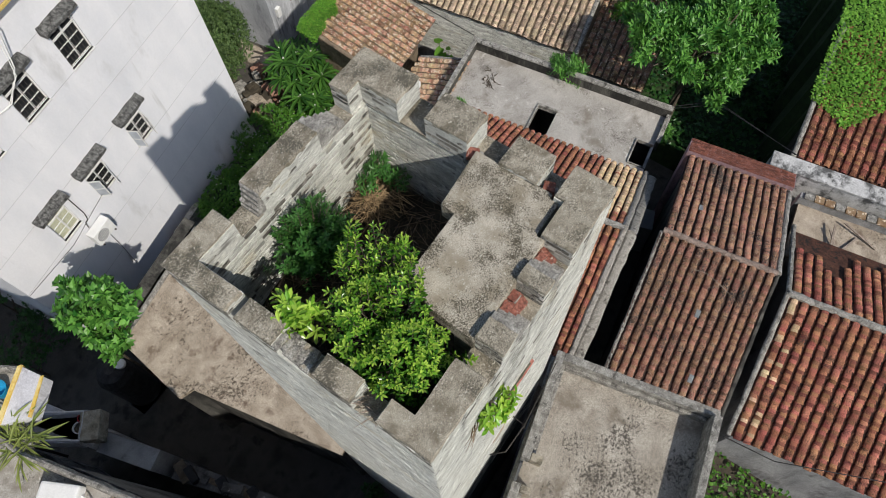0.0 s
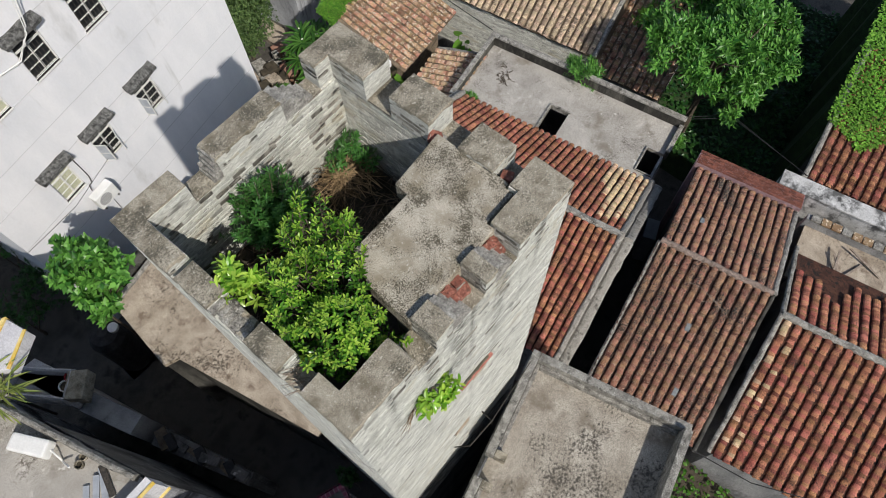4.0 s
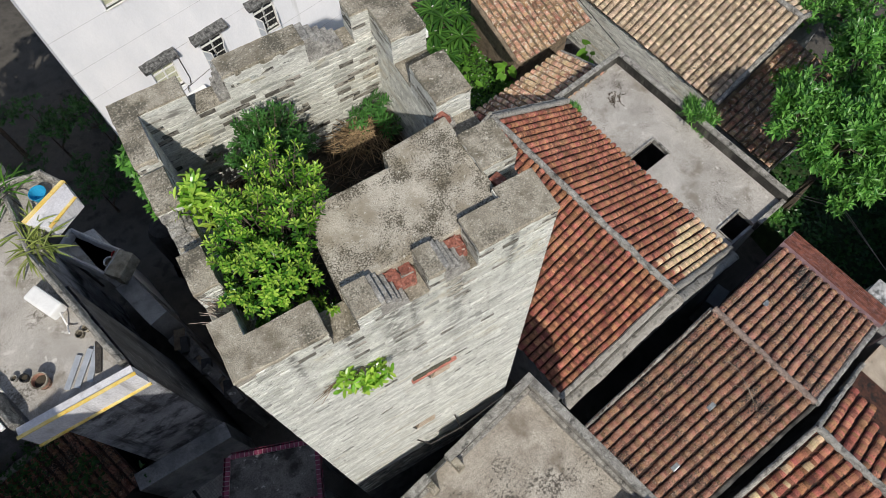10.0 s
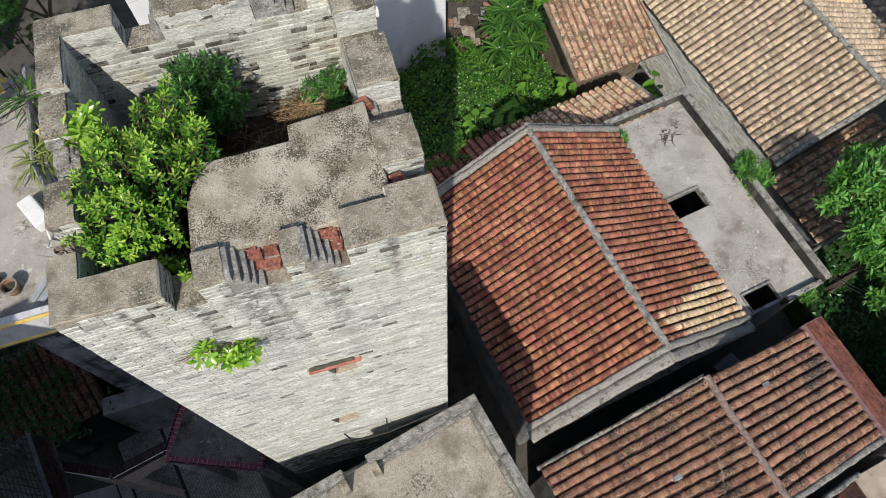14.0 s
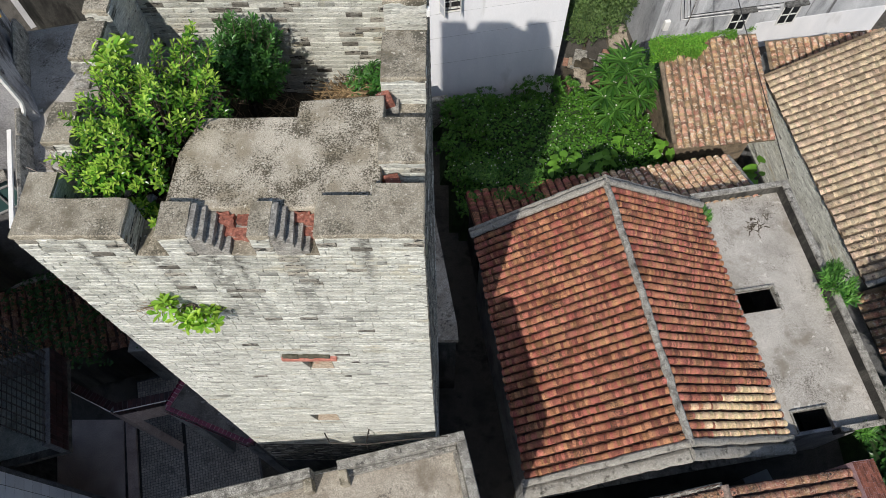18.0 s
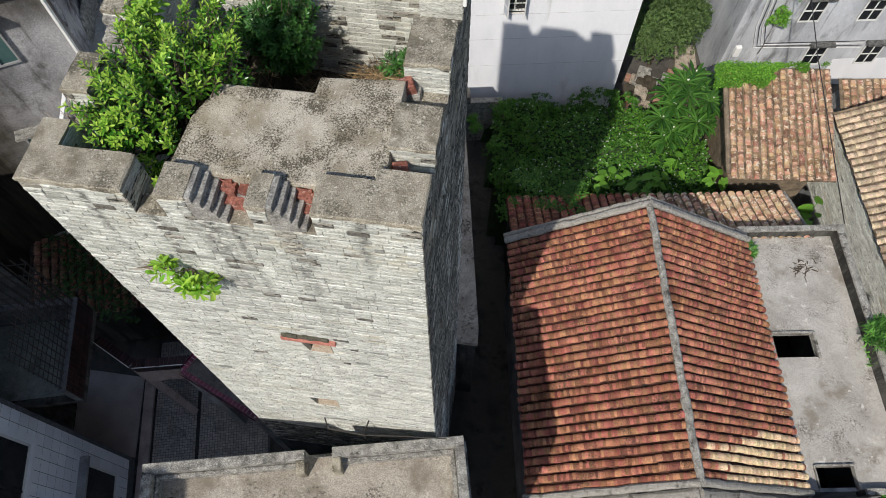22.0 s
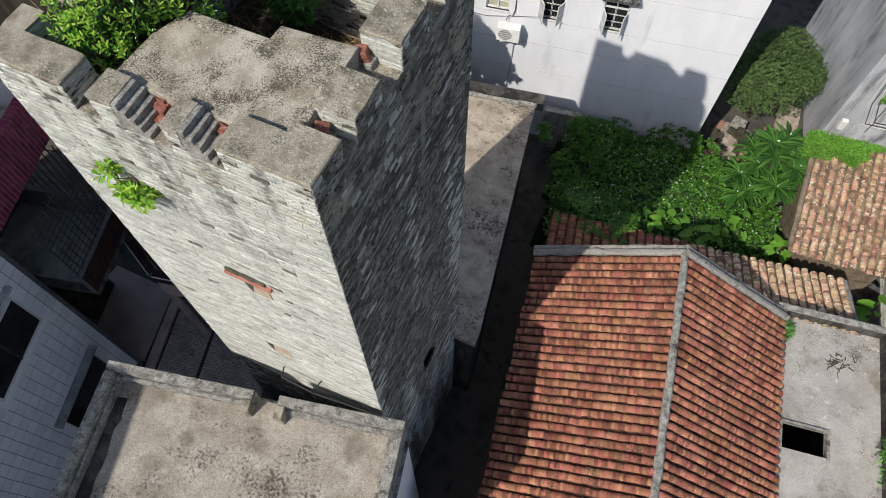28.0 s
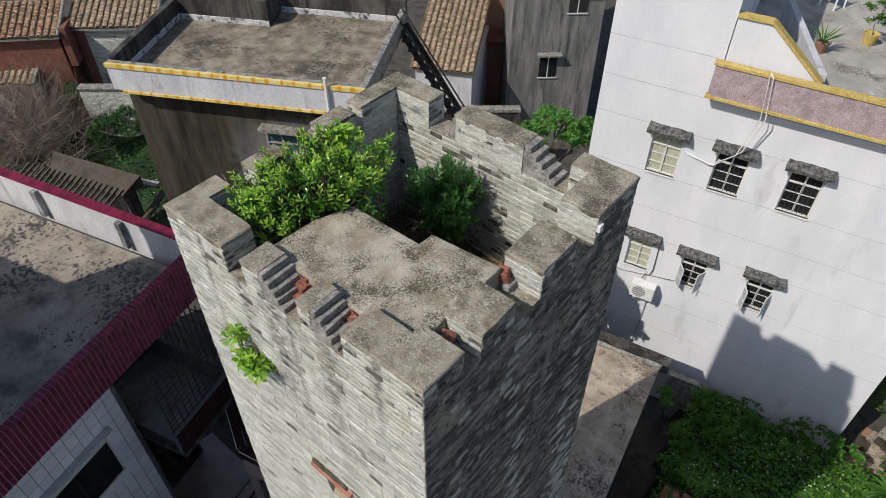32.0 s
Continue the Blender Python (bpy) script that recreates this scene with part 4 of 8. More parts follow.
for k, (x0, x1, y0) in enumerate(((1.42, 1.69, 0.145), (2.03, 2.19, 0.150))):
    red_course([(x0, y0), (x1 - 0.03, y0 - 0.03), (x1, y0 + 0.05), (x1, 0.285), (x0, 0.285)], SILL + 0.012, SILL + 0.085, 3 + k)
    red_course([(x0 - 0.05, y0 + 0.07), (x0 + 0.13, y0 + 0.045), (x0 + 0.13, 0.285), (x0 - 0.05, 0.285)], SILL + 0.09, SILL + 0.15, 5 + k)
    red_course([(x0 + 0.145, y0 + 0.075), (x1 - 0.01, y0 + 0.06), (x1 - 0.01, 0.285), (x0 + 0.145, 0.285)], SILL + 0.09, SILL + 0.142, 7 + k)
    red_course([(x0 - 0.02, y0 + 0.125), (x0 + 0.10, y0 + 0.115), (x0 + 0.10, 0.284), (x0 - 0.02, 0.284)], SILL + 0.155, SILL + 0.19, 9 + k)
    part("course_mortar", prism([(x0 + 0.02, y0 + 0.06), (x1 - 0.015, y0 + 0.05), (x1 - 0.015, 0.28), (x0 + 0.02, 0.28)], SILL + 0.012, SILL + 0.092), "lime mortar", tower)
for x, y, lean in ((2.67, 1.40, -14), (2.73, 0.56, 10)):
    bm = box(-0.06, 0.06, -0.06, 0.06, 0, 0.11, bevel=0.012)
    bm.transform(Matrix.Translation((x, y, SILL + 0.07)) @ pose(0, 0, 0, 0, lean, 20))
    part("red_post", bm, "red brick", tower, "stub of a red brick post")
    part("post_foot", box(x - 0.08, x + 0.10, y - 0.07, y + 0.07, SILL, SILL + 0.08, bevel=0.012), "step brick", tower)

surface("ochre render", (0.42, 0.33, 0.24), (0.58, 0.48, 0.37), scale=7, bump=0.4, stain=(0.45, 0.22, 0.13), stain_scale=5, stain_cut=0.58, grit=0.5)
surface("red lintel", (0.42, 0.15, 0.11), (0.54, 0.24, 0.19), scale=9, bump=0.3, stain=(0.2, 0.1, 0.07), stain_scale=6, stain_cut=0.6)
surface("moss ledge", (0.05, 0.05, 0.035), (0.16, 0.15, 0.11), scale=14, bump=0.9)
# loophole with red lintel and mossy ledge
part("lintel", box(1.38, 1.98, -0.034, 0.10, 12.30, 12.36, bevel=0.008), "red lintel", tower, "red painted stone lintel")
moss_rnd = random.Random(9)
for k in range(9):
    x = 1.40 + k * 0.056
    part("ledge", box(x, x + 0.06, -0.02 + moss_rnd.uniform(-0.004, 0.006), 0.06, 12.362, 12.44 + moss_rnd.uniform(-0.02, 0.02), bevel=0.006), "moss ledge", tower, "mossy ledge over the loophole")


def cheek(pts, material, label=""):
    """A flush stone beside a triangular loophole; pts in x, z."""
    bm = bmesh.new()
    a = [bm.verts.new((x, -0.006, z)) for x, z in pts]
    b = [bm.verts.new((x, 0.05, z)) for x, z in pts]
    bm.faces.new(a)
    bm.faces.new(b[::-1])
    for k in range(len(pts)):
        bm.faces.new((a[k], b[k], b[(k + 1) % len(pts)], a[(k + 1) % len(pts)]))
    bmesh.ops.recalc_face_normals(bm, faces=bm.faces)
    part("loophole_cheek", bm, material, tower, label)


cheek([(1.28, 11.96), (1.635, 11.96), (1.55, 12.298), (1.28, 12.298)], "pale mortar")
cheek([(1.642, 11.96), (1.90, 11.96), (1.90, 12.298), (1.74, 12.298)], "ochre render", "patch of ochre render beside the loophole")
cheek([(1.0, 9.44), (1.295, 9.44), (1.22, 9.78), (1.0, 9.78)], "pale mortar")
cheek([(1.302, 9.44), (1.62, 9.44), (1.62, 9.78), (1.36, 9.78)], "ochre render", "faded orange render patch")
part("lamp_box", box(2.98, 3.03, 2.30, 2.36, 14.98, 15.06, bevel=0.008), "white plastic", tower, "small white plastic box")

# old iron bracket with a wire at the foot of the visible face
bm = tube([(1.25, 0.0, 8.55), (1.40, -0.22, 8.86), (1.95, -0.24, 8.86), (1.98, 0.0, 8.80)], 0.012)
tube([(1.95, -0.24, 8.86), (1.97, -0.26, 8.5)], 0.012, bm)
part("iron_bracket", bm, "iron bar", tower, "bent rusty iron bracket")

# debris floor inside the broken half
deb = lambda x, y: FLOOR + 0.16 * noise.noise((x * 2.1, y * 2.1, 1.0)) + 0.06 * noise.noise((x * 7, y * 7, 4.0)) - 0.12
part("debris_floor", gridded(0.2, 2.68, 0.28, 2.78, deb, 0.08), "earth", tower, "dark earth and rubble inside the tower")

twig_rnd = random.Random(5)
bm = bmesh.new()
for k in range(520):
    x, y = twig_rnd.uniform(0.3, 2.58), twig_rnd.uniform(1.2, 2.70)
    a, l = twig_rnd.uniform(0, 6.28), twig_rnd.uniform(0.12, 0.5)
    z = deb(x, y) + twig_rnd.uniform(0.01, 0.10)
    p = Vector((x, y, z))
    q = p + Vector((math.cos(a) * l, math.sin(a) * l, twig_rnd.uniform(-0.04, 0.12)))
    q.x, q.y = min(max(q.x, 0.25), 2.6), min(max(q.y, 0.9), 2.72)
    beam(p, q, twig_rnd.uniform(0.005, 0.013), None, bm, 3)
whole("twigs", bm, "twig", "dry brown twigs and stalks strewn over the tower floor", "twigs", "stuff")
bm = bmesh.new()
for k in range(230):
    a = twig_rnd.uniform(0, 6.28)
    r = twig_rnd.uniform(0.02, 0.36)
    c = Vector((2.16 + math.cos(a) * r, 2.42 + math.sin(a) * r * 0.7, FLOOR + 0.06 + 0.13 * (1 - r / 0.4)))
    b = twig_rnd.uniform(0, 6.28)
    l = twig_rnd.uniform(0.12, 0.34)
    d = Vector((math.cos(b), math.sin(b), twig_rnd.uniform(-0.2, 0.12)))
    q = c + d * l
    q.x, q.y = min(q.x, 2.62), min(q.y, 2.74)
    beam(c - d * 0.05, q, twig_rnd.uniform(0.005, 0.012), None, bm, 3)
whole("straw_heap", bm, "straw", "heap of pale dry straw stalks inside the tower", "straw heap", "stuff")

# ---- plants on the tower ----
def shoot_bush(name, label, base, tips, leaf, material, seed, thick=0.03, width=0.42, start=0.35):
    """A bush of many upright shoots, each leafy along its upper part and ending in a pointed tuft."""
    rnd = random.Random(seed)
    ob = thing(name, label, "bush", Matrix.Translation(base))
    b = Vector(base)
    wood, items = bmesh.new(), []
    for tip in tips:
        e = Vector(tip) - b
        mid = Vector((e.x * 0.35, e.y * 0.35, e.z * 0.55)) + rand_dir(rnd) * 0.06
        curve = [Vector((rnd.uniform(-0.05, 0.05), rnd.uniform(-0.05, 0.05), 0)), mid, e]
        tube(curve, [thick * 0.6, thick * 0.35, thick * 0.1], wood, 5)
        at = lambda s: curve[0] * (1 - s) ** 2 + curve[1] * 2 * s * (1 - s) + curve[2] * s * s
        paths = [(at, start)]
        for k in range(4):
            s0 = rnd.uniform(start, 0.85)
            o, d = at(s0), (rand_dir(rnd) * 0.8 + Vector((0, 0, 0.75))).normalized() * rnd.uniform(0.14, 0.32)
            paths.append((lambda s, o=o, d=d: o + d * s, 0.3))
        for f, s0 in paths:
            length = (f(1.0) - f(s0)).length
            n = max(3, int(length / 0.034))
            for k in range(n + 1):
                s = s0 + (1 - s0) * k / n
                p, axis = f(s), (f(min(1, s + 0.02)) - f(s - 0.02)).normalized()
                side = axis.orthogonal().normalized()
                other = axis.cross(side)
                for q in range(3 if k < n else 5):
                    t = 2.4 * (k * 2 + q) + rnd.uniform(-0.4, 0.4)
                    out = side * math.cos(t) + other * math.sin(t)
                    way = (out * rnd.uniform(0.7, 1.0) + axis * (0.35 + 0.6 * s)).normalized()
                    items.append((p, way, (axis - out * 0.4).normalized(), leaf * rnd.uniform(0.7, 1.2) * (1.1 - 0.35 * s)))
    part("trunk", wood, "bark", ob)
    part("crown", blade_mesh(items, width), material, ob)
    return ob


def spire_bush(name, label, base, outline, crest, count, leaf, seed, clear):
    """A bush of upright leafy spires over a plan outline; crest gives the height of the foliage. Old leaves below, pale young ones at the tips."""
    rnd = random.Random(seed)
    ob = thing(name, label, "bush", Matrix.Translation(base))
    b = Vector(base)
    wood, old, young = bmesh.new(), [], []
    xs, ys = [p[0] for p in outline], [p[1] for p in outline]

    def inside(x, y):
        hit = False
        for (x0, y0), (x1, y1) in zip(outline, outline[1:] + outline[:1]):
            if (y0 > y) != (y1 > y) and x < (x1 - x0) * (y - y0) / (y1 - y0) + x0:
                hit = not hit
        return hit

    made = 0
    while made < count:
        x, y = rnd.uniform(min(xs), max(xs)), rnd.uniform(min(ys), max(ys))
        if not inside(x, y):
            continue
        deep = made % 3 == 2
        tip = Vector((x, y, crest(x, y) - (rnd.uniform(0.16, 0.55) if deep else rnd.uniform(0.0, 0.10))))
        if not clear(tip):
            continue
        made += 1
        out = Vector((x - b.x, y - b.y, 0)) * 0.55
        axis = (out + Vector((0.05, -0.12, 0.85)) + rand_dir(rnd) * 0.30).normalized()
        length = rnd.uniform(0.12, 0.24)
        foot = tip - axis * length
        heart = Vector((0, 0, 0.9)).lerp(foot - b, 0.45) + rand_dir(rnd) * 0.05
        tube([Vector((rnd.uniform(-0.06, 0.06), rnd.uniform(-0.06, 0.06), 0)), heart, foot - b, tip - b], [0.012, 0.008, 0.005, 0.002], wood, 4)
        side = axis.orthogonal().normalized()
        other = axis.cross(side)
        n = int(length / 0.0145) + 3
        turn = rnd.uniform(0, 6.28)
        for k in range(n):
            f = k / (n - 1)
            t = turn + 2.4 * k + rnd.uniform(-0.25, 0.25)
            o2 = side * math.cos(t) + other * math.sin(t)
            a = 1.30 - 0.75 * f + rnd.uniform(-0.15, 0.15)
            way = (axis * math.cos(a) + o2 * math.sin(a)).normalized()
            item = (foot + axis * (length * f) - b, way, (axis * math.sin(a) - o2 * math.cos(a)).normalized(), leaf * rnd.uniform(0.8, 1.2) * (1.1 - 0.32 * f * f))
            (young if f > 0.50 and not deep else old).append(item)
    part("trunk", wood, "bark", ob)
    part("crown", blade_mesh(old, 0.36), "bright leaf", ob)
    part("young_leaves", blade_mesh(young, 0.34), "young leaf", ob, "pale yellow-green young leaves")
    return ob


def clear_of_tower(p):
    if p.z < 15.20 and (p.y < 0.36 and p.x < 0.82 or p.x < 0.26 and not 0.58 < p.y < 0.82):
        return False
    return not (p.z < 15.14 and p.x > 1.04 and p.y < 1.14)


def bush_crest(x, y):
    along = (x - 0.3) * 0.72 + (y - 0.5) * 0.69
    away = abs((x - 0.3) * 0.69 - (y - 0.5) * 0.72 - 0.02)
    low = 0.42 * math.exp(-((x - 0.98) ** 2 + (y - 0.34) ** 2) / 0.04)
    return 15.24 + 0.22 * min(1.0, max(0.0, along) / 0.8) - 0.55 * away * away + 0.34 * noise.noise((x * 4.6, y * 4.6, 2.0)) - low


BUSH_PLAN = [(0.86, 1.62), (1.08, 1.74), (1.28, 1.60), (1.44, 1.28), (1.30, 0.94), (1.08, 0.84), (0.95, 0.62), (1.04, 0.26), (0.88, 0.12), (0.80, 0.34), (0.50, 0.34), (0.16, 0.48), (0.22, 0.92), (0.26, 1.26), (0.56, 1.46)]
spire_bush("bush", "bright green leafy bush growing out of the tower", (0.80, 1.02, FLOOR - 0.1), BUSH_PLAN, bush_crest, 380, 0.060, 3, clear_of_tower)
rnd = random.Random(91)
tips = []
while len(tips) < 46:
    a, r = rnd.uniform(0, 6.283), math.sqrt(rnd.random())
    tips.append((1.20 + 0.46 * r * math.cos(a), min(2.68, 2.40 + 0.34 * r * math.sin(a)), 14.42 + 0.36 * (1 - r * r) + rnd.uniform(-0.15, 0.1)))
shoot_bush("shrub", "dark green shrub against the inner brick wall", (1.15, 2.42, FLOOR - 0.1), tips, 0.088, "shrub leaf", 4, 0.03, 0.30, 0.3)
plant("sapling", "young plant with light green leaves by the parapet gap", (0.36, 1.9, FLOOR - 0.1),
      [((0.34, 1.80, 14.98), (0.20, 0.22, 0.20)), ((0.42, 1.62, 14.80), (0.16, 0.16, 0.16)), ((0.27, 1.70, 15.06), (0.12, 0.14, 0.14))],
      32, 0.115, "young leaf", per=8, width=0.36, up=0.7, seed=5, thick=0.015, blades=True)
plant("herb", "dark green herb beside the straw heap", (2.42, 2.5, FLOOR - 0.1),
      [((2.46, 2.56, 13.92), (0.15, 0.14, 0.16)), ((2.30, 2.60, 13.84), (0.16, 0.12, 0.13)), ((2.50, 2.34, 13.84), (0.13, 0.17, 0.13)), ((2.20, 2.50, 13.74), (0.12, 0.12, 0.10))], 85, 0.075, "shrub leaf", per=7, width=0.24, up=0.5, seed=6, thick=0.012, blades=True)
plant("wall_plant", "small leafy plant rooted in the brick face", (0.92, -0.01, 13.85),
      [((0.76, -0.10, 14.0), (0.10, 0.08, 0.14)), ((0.86, -0.13, 13.80), (0.10, 0.09, 0.10)), ((1.06, -0.12, 13.78), (0.14, 0.10, 0.12))],
      46, 0.095, "young leaf", per=6, width=0.40, up=0.4, seed=8, thick=0.012, inner=False, blades=True)
rnd = random.Random(31)
bm = bmesh.new()
for k in range(26):
    a = Vector((0.06 + rnd.uniform(0, 0.14), 0.62 + rnd.uniform(0, 0.2), SILL + 0.02))
    b = a + Vector((rnd.uniform(-0.25, 0.05), rnd.uniform(-0.12, 0.12), rnd.uniform(0.02, 0.22)))
    tube([a, a.lerp(b, 0.5) + Vector((0, 0, 0.03)), b], [0.005, 0.004, 0.002], bm, 4)
whole("dead_twigs", bm, "dry branch", "pale dead twigs hanging over the parapet", "twigs", "stuff")
bm = bmesh.new()
for k in range(9):
    a = Vector((0.66 + rnd.uniform(-0.05, 0.1), 0.0, 13.85))
    b = a + Vector((rnd.uniform(-0.3, -0.1), -rnd.uniform(0.03, 0.12), rnd.uniform(-0.15, 0.22)))
    tube([a, a.lerp(b, 0.5) + Vector((0, -0.02, 0.03)), b], [0.005, 0.004, 0.002], bm, 4)
whole("bare_twigs", bm, "twig", "bare brown twigs beside the wall plant", "twigs", "stuff")

# ---- tiled houses ----
def gable_body(x0, x1, y0, y1, ze0, zr, ze1, xr=0.0, bm=None):
    """Walls under a gabled roof, ridge along y."""
    bm = bm or bmesh.new()
    prof = [(x0, 0), (x1, 0), (x1, ze1), (xr, zr), (x0, ze0)]
    a = [bm.verts.new((x, y0, z)) for x, z in prof]
    b = [bm.verts.new((x, y1, z)) for x, z in prof]
    bm.faces.new(a)
    bm.faces.new(b[::-1])
    for k in range(5):
        bm.faces.new((a[k], b[k], b[(k + 1) % 5], a[(k + 1) % 5]))
    bmesh.ops.recalc_face_normals(bm, faces=bm.faces)
    return bm


def rounded_bar(p, q, w, h):
    """A cement strip with a rounded back between two points."""
    bm = bmesh.new()
    p, q = Vector(p), Vector(q)
    d = (q - p).normalized()
    side = d.cross(Vector((0, 0, 1))).normalized()
    up = side.cross(d).normalized()
    prof = [(-0.5, 0), (-0.5, 0.55), (-0.28, 0.92), (0, 1), (0.28, 0.92), (0.5, 0.55), (0.5, 0)]
    steps = max(2, int((q - p).length / 0.22))
    rr = random.Random(int((p.x * 7 + p.y * 13) * 10))
    last = None
    for s in range(steps + 1):
        c = p.lerp(q, s / steps) + side * (rr.uniform(-0.07, 0.07) * min(w, 0.2))
        swell = rr.uniform(0.88, 1.12)
        ring = [bm.verts.new(c + side * a * w * swell + up * b * (h + min(h, 0.12) * (swell * rr.uniform(0.93, 1.07) - 1.0))) for a, b in prof]
        if last:
            for k in range(6):
                bm.faces.new((last[k], ring[k], ring[k + 1], last[k + 1]))
            bm.faces.new((last[6], ring[6], ring[0], last[0]))
        else:
            bm.faces.new(ring)
        last = ring
    bm.faces.new(last[::-1])
    return bm


# red-tiled house beside the tower
MA = pose(8.0, 0.49, 0, 0, 0, 9.3)
house_a = thing("tiled_house", "village house with a red clay tile gable roof", "house", MA)
ZR, ZW, ZE = 5.62, 3.95, 3.72
part("wall", gable_body(-2.95, 2.8, 0.02, 5.95, 3.85, 5.48, 3.62), "grey plaster", house_a)
tile_slope(house_a, (-3.13, 6.0, ZW), (0, -1, 0), (3.13, 0, ZR - ZW), 6.05, 3.52, "red", singles=300, seed=11, row_step=0.198, tile_step=0.068)
tile_slope(house_a, (2.95, -0.05, ZE), (0, 1, 0), (-2.95, 0, ZR - ZE), 6.05, 3.48, "red", singles=0, seed=12, rows_tan=(0.80, 0.84, 0.90, 0.93, 0.58, 0.42), row_step=0.198, tile_step=0.068)
part("ridge", rounded_bar((0, -0.12, ZR + 0.0), (0, 6.12, ZR + 0.0), 0.17, 0.11), "old parapet", house_a, "grey cement ridge")
for y, w, dz in ((-0.10, 0.15, 0.02), (-0.30, 0.26, -0.13), (6.07, 0.16, 0.05), (6.24, 0.14, -0.06)):
    part("verge", rounded_bar((-3.2, y, ZW + dz), (0, y, ZR + dz + 0.02), w, 0.10), "pale verge", house_a, "weathered cement verge")
    part("verge", rounded_bar((0, y, ZR + dz + 0.02), (3.0, y, ZE + dz), w, 0.10), "pale verge", house_a, "weathered cement verge")
part("gable_band", prism([(-2.95, -0.38), (2.95, -0.38), (2.95, 0.03), (-2.95, 0.03)], 3.2, 3.3), "old parapet", house_a)

# flat roofed annex
annex = thing("flat_annex", "low annex with a grey concrete roof and thin parapet", "annex", MA)
ZF = 3.38
for x0, x1, y0, y1 in ((2.86, 3.2, -0.02, 6.35), (4.2, 5.48, 3.05, 3.65), (3.2, 5.48, 3.65, 6.35), (3.2, 5.48, 0.5, 3.05), (4.3, 5.48, 0.0, 0.5), (3.2, 3.42, 0.0, 0.5)):
    part("roof_slab", box(x0, x1, y0, y1, ZF - 0.14, ZF), "roof concrete", annex, "stained grey concrete roof slab")
bm = box(2.9, 5.46, 6.28, 6.36, 0, ZF - 0.14)
box(5.38, 5.46, 0.0, 6.36, 0, ZF - 0.14, bm)
box(2.9, 5.46, -0.02, 0.06, 0, ZF - 0.14, bm)
part("wall", bm, "grey plaster", annex)
for x0, x1, y0, y1, h in ((5.40, 5.54, -0.10, 6.44, 0.30), (2.85, 5.40, 6.32, 6.44, 0.28), (4.35, 5.40, -0.12, -0.02, 0.06)):
    # parapet body coloured dark to paint in the shade on its inner face
    part("parapet", box(x0, x1, y0, y1, ZF - 0.3, ZF + h + 0.06), "mould and shade wall", annex)
    part("coping", box(x0 - 0.02, x1 + 0.02, y0 - 0.02, y1 + 0.02, ZF + h + 0.062, ZF + h + 0.12, bevel=0.02), "old parapet", annex)
for x0, x1, y0, y1 in ((3.14, 3.2, 3.0, 3.70), (4.2, 4.26, 3.0, 3.7), (3.2, 4.2, 3.65, 3.70), (3.38, 3.42, 0, 0.54), (3.42, 4.3, 0.5, 0.55)):
    part("opening_kerb", box(x0, x1, y0, y1, ZF - 0.1, ZF + 0.05, bevel=0.01), "old parapet", annex)
part("room_floor", box(2.95, 5.38, 0.06, 6.28, 0.02, 0.06), "alley floor", annex)

surface("pink grout", (0.34, 0.22, 0.235), (0.48, 0.33, 0.345), scale=8, bump=0.2)
surface("end brick", (0.17, 0.062, 0.042), (0.30, 0.115, 0.078), scale=7, bump=0.6, fine=60, piece="island", piece_dark=0.55, piece_light=1.3, spots=(0.42, 0.33, 0.28), spot_scale=30, spot_cut=0.66, grit=0.5)
surface("glass tile", (0.16, 0.18, 0.19), (0.26, 0.28, 0.29), scale=8, rough=0.2, bump=0.05)
surface("old ridge", (0.20, 0.15, 0.12), (0.40, 0.31, 0.26), scale=9, bump=0.9, fine=60, stain=(0.09, 0.075, 0.065), stain_scale=8, stain_cut=0.54, grit=0.7)
# brown-tiled house
MB = pose(8.55, -0.5, 0, 0, 0, 9.9)
house_b = thing("tiled_house", "narrow house with a dark weathered brown tile roof", "house", MB)
part("wall", gable_body(-3.65, 3.1, -2.55, 0.0, 4.15, 5.45, 4.28), "mould and shade wall", house_b)
tile_slope(house_b, (-3.80, 0.07, 4.25), (0, -1, 0), (3.80, 0, 1.35), 2.72, 4.02, "old", singles=300, seed=21, row_step=0.205, tile_step=0.078)
tile_slope(house_b, (3.25, -2.65, 4.42), (0, 1, 0), (-3.25, 0, 1.18), 2.72, 3.44, "old", seed=22, row_step=0.205, tile_step=0.078)
part("ridge", rounded_bar((0, 0.1, 5.6), (0, -2.68, 5.6), 0.15, 0.09), "old ridge", house_b, "reddish grey cement ridge")
part("end_wall", prism([(3.20, -2.75), (3.80, -2.75), (3.80, 0.15), (3.20, 0.15)], 0, [4.66, 4.46, 4.46, 4.66]), "pink grout", house_b, "red-brown brick wall end")
vs, fs = [], []
end_rnd = random.Random(57)
for i in range(11):
    y = -2.74
    while y < 0.12:
        l = min(end_rnd.uniform(0.14, 0.24), 0.14 - y)
        x = 3.20 + i * 0.0545
        o = len(vs)
        lift = end_rnd.uniform(0.004, 0.014)
        for dx, dy in ((0.003, 0.004), (0.048, 0.004), (0.048, l - 0.004), (0.003, l - 0.004)):
            vs.append((x + dx, y + dy, 4.66 - (x + dx - 3.20) / 3 + lift + end_rnd.uniform(-0.002, 0.002)))
        vs += [(a, b, c - 0.03) for a, b, c in vs[o:o + 4]]
        fs += [(o, o + 1, o + 2, o + 3)] + [(o + k, o + 4 + k, o + 4 + (k + 1) % 4, o + (k + 1) % 4) for k in range(4)]
        y += l
part("end_bricks", (vs, [], fs), "end brick", house_b, "rows of red-brown bricks on edge", "stuff")
part("verge", rounded_bar((0, -2.70, 5.56), (3.3, -2.70, 4.36), 0.14, 0.09), "old parapet", house_b, "mouldy grey cement verge")
